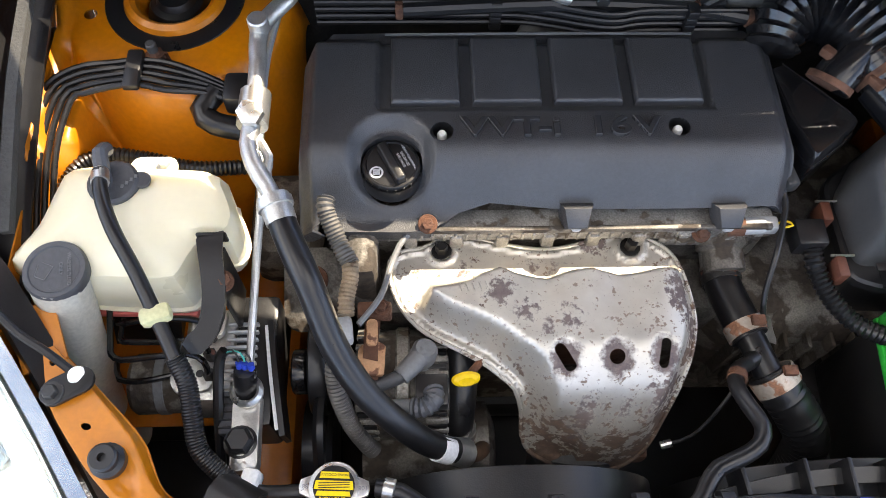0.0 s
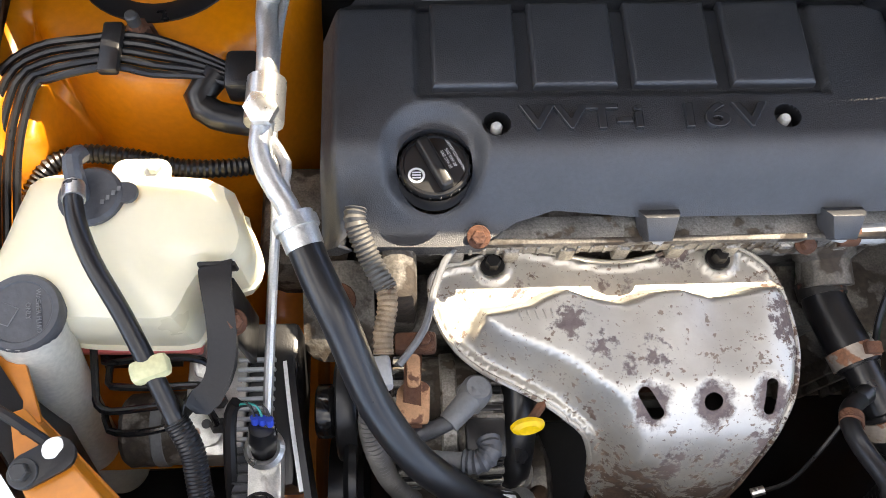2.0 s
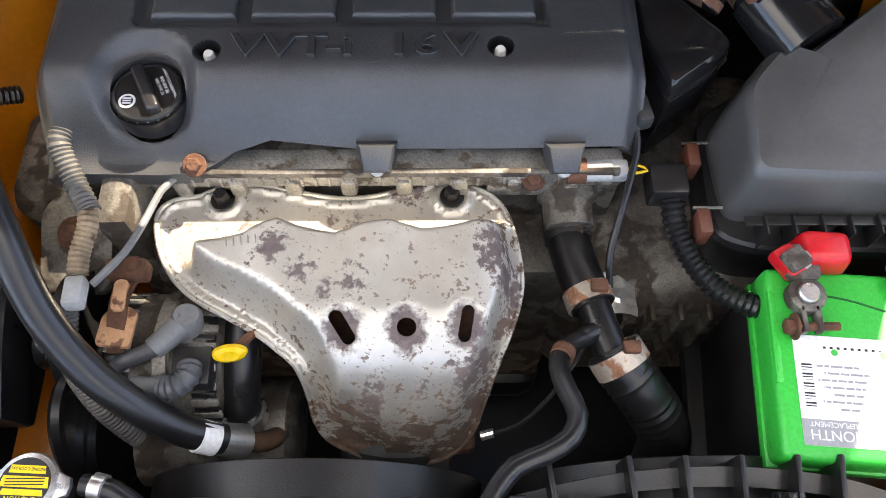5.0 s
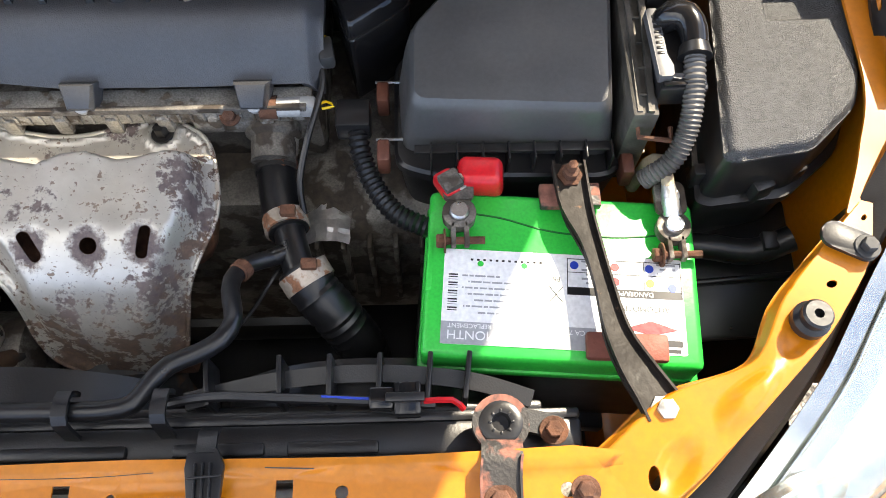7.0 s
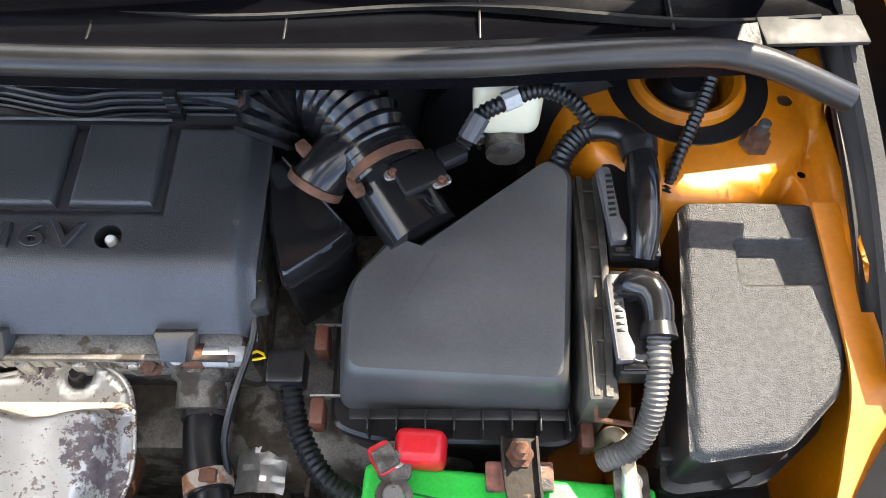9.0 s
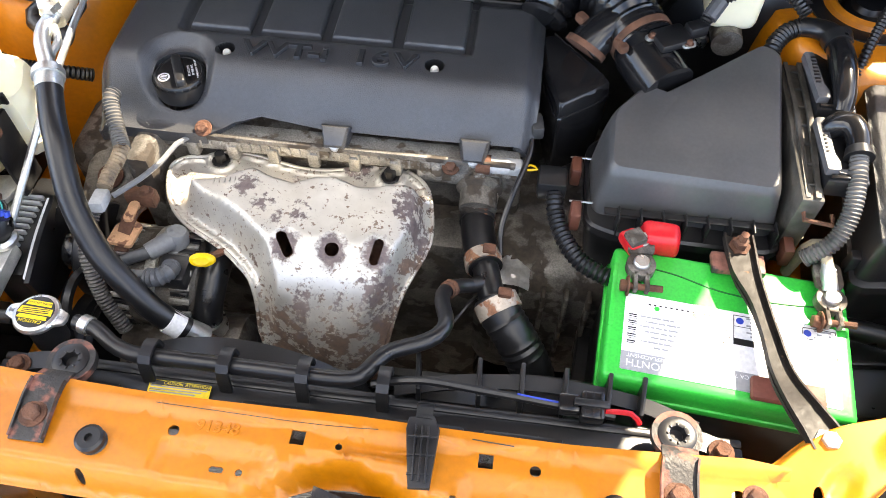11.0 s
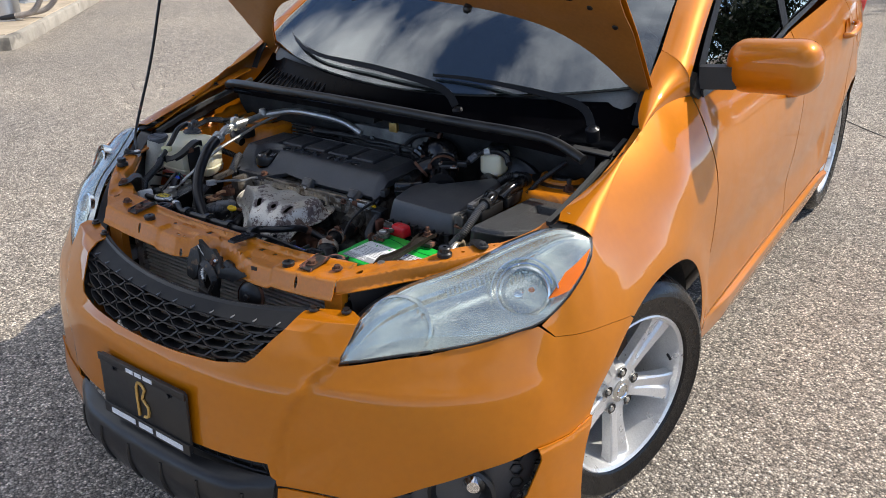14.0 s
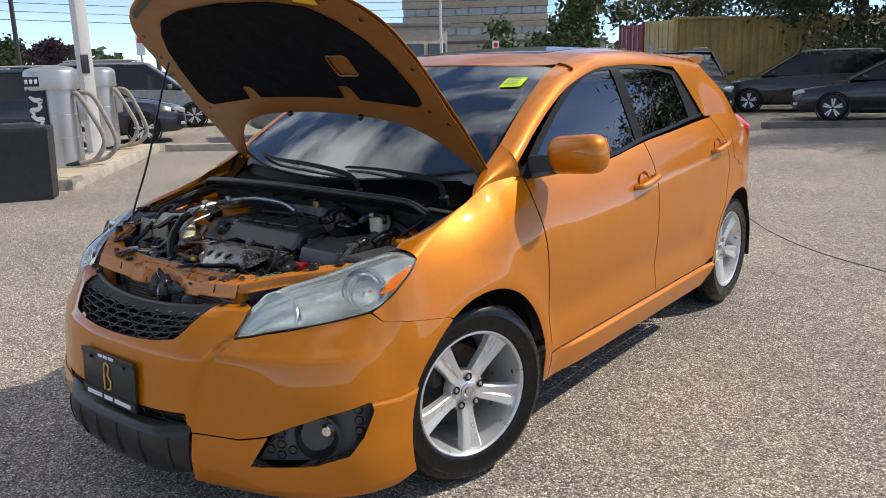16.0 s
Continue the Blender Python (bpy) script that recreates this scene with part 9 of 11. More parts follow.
# ---- air intake ----
box = thing("air_filter_box", (0.34, 0.78, 0.62), "matt black plastic air filter box", "air filter box")
LID = [(0.231, 0.703), (0.430, 0.694), (0.443, 0.90), (0.423, 0.914), (0.283, 0.817), (0.270, 0.834), (0.230, 0.785)]


LF = fillet(LID, 0.014)


lo, hi = shrunk(LF, -0.012), LF
b = loft([(shrunk(LF, -0.013), 0.745), (shrunk(LF, -0.010), 0.770), (shrunk(LF, -0.004), 0.81), (shrunk(LF, 0.0), 0.825), (shrunk(LF, 0.003), 0.832), (shrunk(LF, 0.008), 0.8365), (shrunk(LF, 0.03), 0.838)])
for v in b.verts:
    if v.co.z > 0.80:
        v.co.z += (v.co.y - 0.78) * 0.16
part("lid", b, BLACK_TEX, box)
BASE = fillet([(0.214, 0.678), (0.255, 0.664), (0.435, 0.660), (0.462, 0.684), (0.462, 0.92), (0.40, 0.93), (0.214, 0.81)], 0.02)
part("base", loft([(shrunk(BASE, 0.02), 0.60), (shrunk(BASE, 0.004), 0.735), (BASE, 0.738), (BASE, 0.750), (shrunk(BASE, 0.004), 0.753)]), BLACK, box, "black lower housing")
for i in range(8):
    part("rib", bx((0.252 + i * 0.026, 0.676, 0.765), (0.002, 0.020, 0.034), 0.0006), BLACK, box)
part("rib_rail", bx((0.335, 0.682, 0.775), (0.20, 0.010, 0.003), 0.001), BLACK, box)
for x, y in ((0.203, 0.688), (0.202, 0.760), (0.452, 0.668)):
    part("clip", bx((x, y, 0.752), (0.013, 0.026, 0.03), 0.003), BROWN, box, "rust-brown clip")
    part("clip_wire", tube([(x - 0.008, y + 0.016, 0.76), (x + 0.02, y + 0.016, 0.76)], 0.0015, 5, smooth=False), STEEL, box)
reso = thing("intake_resonator", (0.18, 0.85, 0.70), "glossy black plastic intake resonator", "resonator")
RS = fillet([(0.143, 0.925), (0.160, 0.930), (0.236, 0.845), (0.212, 0.822), (0.170, 0.792), (0.150, 0.855)], 0.008)
part("body", loft([(shrunk(RS, 0.006), 0.70), (shrunk(RS, 0.0), 0.77), (shrunk(RS, 0.0), 0.815), (shrunk(RS, 0.002), 0.826), (shrunk(RS, 0.005), 0.829), (shrunk(RS, 0.012), 0.830)]), GLOSS, reso)
part("seam", tube([(p[0], p[1], 0.806) for p in RS + RS[:1]], 0.0022, 6, smooth=False, caps=False), GLOSS, reso)
part("top_seam", tube([(0.158, 0.926, 0.831), (0.194, 0.886, 0.831), (0.222, 0.853, 0.831), (0.222, 0.845, 0.829), (0.207, 0.824, 0.826)], 0.0014, 6, smooth=False), GLOSS, reso, "moulded seam")
duct2 = thing("intake_hose", (0.24, 0.92, 0.80), "black ribbed intake bellows with rusty clamps", "hose")
part("bellows", tube([(0.140, 0.935, 0.845), (0.155, 0.965, 0.862), (0.185, 0.975, 0.872), (0.215, 0.962, 0.874), (0.240, 0.935, 0.870), (0.258, 0.905, 0.862)], [0.030, 0.034, 0.038, 0.040, 0.039, 0.037], 26, ridge=0.0026, pitch=0.011), GLOSS, duct2)
part("cuff", tube([(0.252, 0.915, 0.864), (0.268, 0.888, 0.857)], 0.039, 26, smooth=False), GLOSS, duct2)
part("clamp", tube([(0.262, 0.899, 0.860), (0.2665, 0.891, 0.858)], 0.0405, 28, smooth=False), RUST, duct2, "rusty band clamp")
part("clamp_screw", bx((0.238, 0.868, 0.868), (0.012, 0.020, 0.012), 0.003, (0, 0, 30)), RUST, duct2)
part("side_spout", tube([(0.232, 0.915, 0.868), (0.212, 0.897, 0.860), (0.196, 0.882, 0.845)], 0.026, 20), GLOSS, duct2)
part("spout_clamp", tube([(0.199, 0.886, 0.850), (0.195, 0.881, 0.845)], 0.028, 22, smooth=False), RUST, duct2, "rusty band clamp")
part("clamp_screw", bx((0.188, 0.905, 0.875), (0.012, 0.016, 0.012), 0.003, (0, 0, 40)), RUST, duct2)
maf = thing("air_flow_sensor", (0.29, 0.865, 0.82), "black air flow sensor on the intake tube", "sensor")
part("tube", tube([(0.266, 0.890, 0.845), (0.300, 0.835, 0.835)], 0.036, 26, smooth=False), GLOSS, maf)
part("sensor", bx((0.296, 0.876, 0.880), (0.044, 0.036, 0.012), 0.004, (0, 0, 28)), INK, maf)
for x, y in ((0.273, 0.874), (0.317, 0.866)):
    part("screw_tab", prism(rounded(0.018, 0.010, 0.004), 0.003, pose(x, y, 0.879, 0, 0, 28), 0.0006), STEEL, maf)
    part("screw", hexbolt((x, y, 0.882), (0, 0, 1), 0.0035, 0.003), RUST, maf)
part("plug", bx((0.326, 0.892, 0.884), (0.026, 0.018, 0.016), 0.003, (0, 0, 28)), INK, maf)
part("loom", tube([(0.335, 0.900, 0.886), (0.350, 0.920, 0.905), (0.375, 0.930, 0.915), (0.405, 0.942, 0.918), (0.435, 0.935, 0.912), (0.455, 0.915, 0.90)], 0.0075, 12, ridge=0.0009, pitch=0.005), INK, maf)
part("tape", tube([(0.340, 0.905, 0.892), (0.352, 0.921, 0.906)], 0.010, 10, smooth=False), CAP_GREY, maf)
part("tape", tube([(0.372, 0.929, 0.915), (0.386, 0.935, 0.917)], 0.0092, 10, smooth=False), LGREY, maf, "grey tape")
brf = thing("brake_fluid_reservoir", (0.38, 0.96, 0.82), "white translucent brake fluid reservoir with a black cap", "reservoir")
part("body", bx((0.380, 0.972, 0.880), (0.066, 0.062, 0.07), 0.014, seg=3), TANK, brf)
part("cap", lathe([(0.026, 0), (0.026, 0.010), (0.022, 0.014), (0, 0.014)], pose(0.382, 0.985, 0.912), 26), INK, brf)
part("cylinder", tube([(0.38, 0.93, 0.835), (0.38, 1.02, 0.835)], 0.02, 14, smooth=False), DIRTY_ALLOY, brf)
bo = thing("brake_booster", (0.42, 1.0, 0.78), "black round brake booster by the firewall", "brake booster")
part("shell", lathe([(0.03, -0.06), (0.09, -0.05), (0.115, -0.02), (0.115, 0.02), (0.08, 0.04), (0, 0.05)], toward((0.41, 1.02, 0.775), (0, -1, 0)), 32), INK, bo)
part("crimp_band", lathe([(0.115, -0.004), (0.119, 0.0), (0.115, 0.004)], toward((0.41, 1.02, 0.775), (0, -1, 0)), 32), BRACKET, bo)
for a in (30, 150, 270):
    part("stud", hexbolt((0.41 + 0.06 * math.cos(radians(a)), 0.972, 0.775 + 0.06 * math.sin(radians(a))), (0, -1, 0), 0.006, 0.008), STEEL, bo)

ecu = thing("engine_control_unit", (0.475, 0.80, 0.70), "black engine control unit with two grey plugs and loom", "control unit")
DULL = mat("dusty_black_alloy", (0.055, 0.050, 0.042), 0.55, 0.3, var=0.4, scale=40, bump=0.3, dust=0.25)
LEVER = mat("lever_grey", (0.10, 0.10, 0.105), 0.45, var=0.15, bump=0.1)
part("case", bx((0.456, 0.790, 0.775), (0.026, 0.225, 0.12), 0.004), DULL, ecu)
part("cover_rim", strap([(0.450, 0.902, 0.836), (0.452, 0.800, 0.838), (0.450, 0.682, 0.834)], 0.005, 0.004, (1, 0, 0)), DULL, ecu)
part("cover_rim", strap([(0.466, 0.900, 0.838), (0.466, 0.800, 0.840), (0.460, 0.680, 0.836)], 0.006, 0.005, (1, 0, 0)), DULL, ecu)
for k in range(7):
    part("cross_rib", bx((0.458, 0.700 + k * 0.031, 0.836), (0.014, 0.003, 0.004), 0.001), DULL, ecu)
part("bracket", tube([(0.452, 0.690, 0.815), (0.452, 0.668, 0.812), (0.482, 0.664, 0.812), (0.484, 0.678, 0.812)], 0.003, 6, smooth=False), RUST, ecu, "rusty wire bracket")
for y0, y1, x, tilt in ((0.818, 0.898, 0.474, 6), (0.706, 0.782, 0.470, 3)):
    ym = (y0 + y1) / 2
    part("plug_body", bx((x + 0.020, ym, 0.838), (0.046, y1 - y0 + 0.022, 0.026), 0.003), BLACK, ecu)
    part("plug_frame", bx((x + 0.020, y0 - 0.006, 0.8525), (0.040, 0.005, 0.004), 0.001), GLOSS, ecu)
    part("plug_frame", bx((x + 0.039, ym, 0.8525), (0.003, y1 - y0 + 0.012, 0.004), 0.001), GLOSS, ecu)
    lv = part("plug_lever", prism(fillet([(-0.007, -0.040), (0.007, -0.040), (0.0085, -0.028), (0.005, -0.016), (0.006, 0.040), (-0.006, 0.040)], 0.002), 0.010, pose(x, ym, 0.850, 0, 0, tilt), 0.0015), LEVER, ecu, "grey locking lever")
    for k in range(8):
        part("lever_slot", bx((x, ym + 0.030 - k * 0.0062, 0.8602), (0.0066, 0.0028, 0.0012), 0.0003, (0, 0, tilt)), INK, ecu)
part("lever_arm", strap([(0.474, 0.712, 0.852), (0.486, 0.708, 0.852), (0.498, 0.712, 0.852)], 0.006, 0.004, (0, 1, 0)), LEVER, ecu)
part("upper_boot", tube([(0.499, 0.806, 0.850), (0.501, 0.822, 0.860), (0.503, 0.850, 0.866), (0.504, 0.880, 0.868), (0.504, 0.906, 0.868)], [0.011, 0.0135, 0.0155, 0.0160, 0.0150], 18), GLOSS, ecu, "black moulded plug boot")
part("boot_ring", tube([(0.504, 0.904, 0.868), (0.503, 0.918, 0.868)], 0.0180, 20, ridge=0.0012, pitch=0.005, smooth=False), INK, ecu)
part("tape_wrap", tube([(0.503, 0.916, 0.868), (0.496, 0.930, 0.866), (0.480, 0.940, 0.864), (0.462, 0.942, 0.862)], [0.0145, 0.0140, 0.0125, 0.0125], 16), RUBBER, ecu, "black tape wrapped loom")
part("upper_loom", tube([(0.466, 0.942, 0.862), (0.448, 0.934, 0.858), (0.434, 0.918, 0.850), (0.430, 0.905, 0.842)], 0.0110, 14, ridge=0.0010, pitch=0.005), INK, ecu)
part("lower_boot", tube([(0.478, 0.772, 0.852), (0.486, 0.772, 0.864), (0.497, 0.766, 0.868), (0.502, 0.750, 0.866), (0.5015, 0.734, 0.862)], [0.013, 0.0145, 0.0145, 0.0135, 0.0125], 18), GLOSS, ecu, "black elbow boot")
part("boot_ring", tube([(0.5015, 0.736, 0.862), (0.501, 0.724, 0.860)], 0.0150, 20, ridge=0.0012, pitch=0.005, smooth=False), INK, ecu)
part("lower_loom", tube([(0.501, 0.726, 0.860), (0.500, 0.705, 0.852), (0.498, 0.680, 0.838), (0.493, 0.660, 0.820), (0.482, 0.646, 0.800), (0.462, 0.642, 0.775)], 0.0098, 16, ridge=0.0009, pitch=0.0042), LOOM, ecu, "black corrugated loom")
tw = thing("tower_loom", (0.55, 0.92, 0.84), "thin black corrugated loom across the strut tower", "wiring")
part("conduit", tube([(0.530, 0.880, 0.845), (0.545, 0.915, 0.870), (0.565, 0.955, 0.890), (0.578, 0.990, 0.905), (0.585, 1.02, 0.90)], 0.0062, 12, ridge=0.0008, pitch=0.005), INK, tw)

fuse = thing("fuse_box", (0.61, 0.76, 0.70), "black grained plastic fuse box lid", "fuse box")
FB = fillet([(0.521, 0.630), (0.533, 0.626), (0.568, 0.632), (0.605, 0.637), (0.656, 0.684), (0.668, 0.715), (0.681, 0.786), (0.689, 0.852), (0.670, 0.874), (0.602, 0.876), (0.544, 0.875)], 0.010)
FBA = np.array(FB)


def fuse_lid(x, y):
    """The lid: a flat grained top with a rounded rim and a sunk finger pocket."""
    a, b = FBA, np.roll(FBA, -1, axis=0)
    q = b - a
    t = np.clip(((x - a[:, 0]) * q[:, 0] + (y - a[:, 1]) * q[:, 1]) / (q ** 2).sum(1), 0, 1)
    d = float(np.sqrt((x - a[:, 0] - t * q[:, 0]) ** 2 + (y - a[:, 1] - t * q[:, 1]) ** 2).min())
    z = 0.843 - 0.010 * (1 - smooth(d / 0.009)) ** 2
    z -= 0.018 * smooth((x - 0.587) / 0.004) * smooth((y - 0.783) / 0.004) * smooth((0.831 - y) / 0.004) * smooth((0.664 - x) / 0.03)
    return (x, y, z)


sheet("lid", FB, [], fuse_lid, matte(mat("grained_fuse_box_plastic", (0.050, 0.051, 0.053), 0.42, var=0.12, bump=0.9, bscale=700, fine=0.2), 0.5), fuse, "grained black lid", 0.0038, 0.003)
part("lid_skirt", loft([(shrunk(FB, -0.006), 0.70), (shrunk(FB, -0.004), 0.79), (shrunk(FB, 0.0005), 0.8325)], close=False), BLACK, fuse)
part("base_rim", loft([(shrunk(FB, -0.014), 0.755), (shrunk(FB, -0.014), 0.768), (shrunk(FB, -0.002), 0.77)]), BLACK, fuse)
for x, y, r in ((0.575, 0.628, 20), (0.52, 0.645, 0), (0.61, 0.645, 25)):
    part("latch", bx((x, y, 0.775), (0.022, 0.014, 0.03), 0.003, (0, 0, r)), BLACK, fuse)
part("base", loft([(shrunk(FB, 0.01), 0.55), (shrunk(FB, 0.0), 0.756)]), BLACK, fuse)
sl = thing("battery_cable_loom", (0.21, 0.65, 0.70), "black corrugated battery cable loom", "wiring")
part("conduit", tube([(0.176, 0.715, 0.76), (0.180, 0.690, 0.75), (0.192, 0.660, 0.742), (0.214, 0.630, 0.738), (0.245, 0.614, 0.736), (0.27, 0.61, 0.73)], 0.0105, 14, ridge=0.0012, pitch=0.006), INK, sl)
part("plug", bx((0.172, 0.728, 0.762), (0.036, 0.034, 0.03), 0.004), INK, sl)
for k, pts in enumerate((((-0.30, 0.985, 0.86), (-0.1, 0.99, 0.865), (0.05, 0.985, 0.86), (0.12, 0.975, 0.855)), ((-0.38, 1.0, 0.90), (-0.2, 1.0, 0.895), (0.0, 1.0, 0.90), (0.15, 0.995, 0.90)), ((0.06, 0.99, 0.86), (0.10, 0.985, 0.90), (0.16, 0.98, 0.92), (0.19, 0.985, 0.915)))):
    hs = thing("firewall_hose", Vector(pts[0]), "dark hose running along the firewall", "hose", "firewall hoses")
    part("hose", tube(pts, 0.009 if k != 1 else 0.005, 10), RUBBER if k else INK, hs)
    for q in (pts[0], pts[-1]):
        part("clamp", lathe([(0.0085, -0.005), (0.0112, -0.004), (0.0112, 0.004), (0.0085, 0.005)] if k != 1 else [(0.005, -0.004), (0.007, -0.003), (0.007, 0.003), (0.005, 0.004)], toward(q, Vector(pts[1]) - Vector(pts[0]) if q == pts[0] else Vector(pts[-1]) - Vector(pts[-2])), 14), RUST, hs)
vac = thing("vacuum_valve", (0.0, 1.0, 0.90), "brass and black solenoid valve on the firewall", "valve")
part("body", bx((0.02, 0.995, 0.915), (0.03, 0.02, 0.03), 0.004), mat("tarnished_brass", (0.40, 0.26, 0.08), 0.5, 0.6, var=0.3), vac)
part("cap", bx((0.02, 0.99, 0.935), (0.02, 0.02, 0.012), 0.003), INK, vac)

# pipes and felt on the firewall behind the engine cover
for i in range(4):
    pp = thing("firewall_pipe", (-0.215, 0.985, 0.86), "thin black metal pipe clipped along the firewall", "pipe", "firewall pipes")
    dy, dz = 0.0, 0.866 - 0.011 * i
    part("pipe", tube([(-0.40, 0.992, dz), (-0.215, 0.992, dz), (-0.144, 0.990, dz), (-0.053, 0.972, dz), (-0.003, 0.978, dz), (0.112, 0.978, dz)], 0.0038, 10), INK, pp)
    for x in (0.048, -0.185):
        part("clip", bx((x, 0.976 if x > 0 else 0.990, dz), (0.014, 0.016, 0.011), 0.002), BLACK, pp)
felt = thing("insulation_pad", (0.02, 1.0, 0.85), "grey dusty heat insulation pad on the firewall", "insulation pad")
part("pad", loft([(fillet([(-0.16, 0.992), (0.16, 0.992), (0.15, 1.012), (-0.15, 1.012)], 0.006), 0.80), (fillet([(-0.13, 0.990), (0.15, 0.990), (0.14, 1.010), (-0.12, 1.010)], 0.006), 0.905)]), mat("dusty_grey_felt", (0.16, 0.16, 0.15), 0.9, var=0.6, scale=18, bump=0.6, bscale=60), felt)
for x in (-0.06, 0.08):
    part("pin", disc(0.008, 0.006, toward((x, 0.988, 0.87), (0, -1, 0.2))), BLACK, felt)

# black guard and hose in the gap between battery and headlamp
guard = thing("splash_guard", (0.57, 0.59, 0.60), "black plastic splash guard beside the battery", "splash guard")
part("panel", bx((0.572, 0.590, 0.655), (0.150, 0.150, 0.016), 0.005, (8, -10, 0)), INK, guard)
part("rib", bx((0.572, 0.575, 0.668), (0.130, 0.006, 0.014), 0.002, (8, -10, 0)), INK, guard)
part("guard_hose", tube([(0.495, 0.610, 0.690), (0.540, 0.602, 0.700), (0.585, 0.592, 0.705), (0.625, 0.600, 0.72)], 0.014, 14), RUBBER, guard, "black rubber hose")
part("clip", bx((0.600, 0.596, 0.722), (0.016, 0.020, 0.010), 0.002), BLACK, guard)

# ---- kerbs, vacuum station, bin ----
CONC = mat("concrete", (0.42, 0.38, 0.32), 0.85, var=0.2, scale=3, bump=0.5, bscale=80, spots=(0.22, 0.2, 0.17), spot_at=0.62, spot_scale=2.5)
SAND = mat("sandy_paving", (0.50, 0.41, 0.30), 0.9, var=0.2, scale=4, bump=0.5, bscale=60)
INOX = mat("brushed_stainless", (0.56, 0.55, 0.53), 0.42, 0.85, var=0.05, scale=3, bump=0.05, bscale=300, fine=0.02)
BIN = mat("dark_bin_plastic", (0.018, 0.020, 0.024), 0.5, var=0.1, dust=0.03)
HOSE = mat("beige_vacuum_hose", (0.33, 0.29, 0.25), 0.6, var=0.15, bump=0.2)
POST = mat("white_painted_post", (0.62, 0.62, 0.60), 0.5, var=0.1, scale=3)

ISL = [(-7.70, 3.62), (-7.60, 3.78), (-7.72, 3.96), (-11.1, 7.26), (-12.25, 6.4), (-10.6, 2.7), (-9.0, 2.4)]
isl = prism(ISL, 0.15, None, 0.03)
tagged(part("kerb_island", isl, CONC, None), "raised concrete island of the vacuum station", "kerb", kind="structure")
tagged(part("island_paving", prism(shrunk(ISL, 0.16), 0.012, pose(0, 0, 0.148), 0.004), SAND, None), "sandy paving on the island", "pavement", kind="structure")
tagged(part("kerb_left", strap([(-11.0, 7.35, 0.06), (-9.9, 8.05, 0.06), (-9.0, 8.6, 0.06)], 0.16, 0.13, (0.5, -0.8, 0)), CONC, None), "low concrete kerb of the car lot", "kerb", kind="structure")
# The right kerb has a darker concrete than the other kerbs.
tagged(part("kerb_right", strap([(-2.68, 16.2, 0.06), (-1.6, 16.85, 0.06), (-0.64, 17.4, 0.06), (5.0, 20.3, 0.06)], 0.18, 0.14, (0, 1, 0)), mat("darker_concrete", (0.17, 0.15, 0.125), 0.9, var=0.35, scale=3, bump=0.5, bscale=80), None), "low concrete kerb before the parked cars", "kerb", kind="structure")


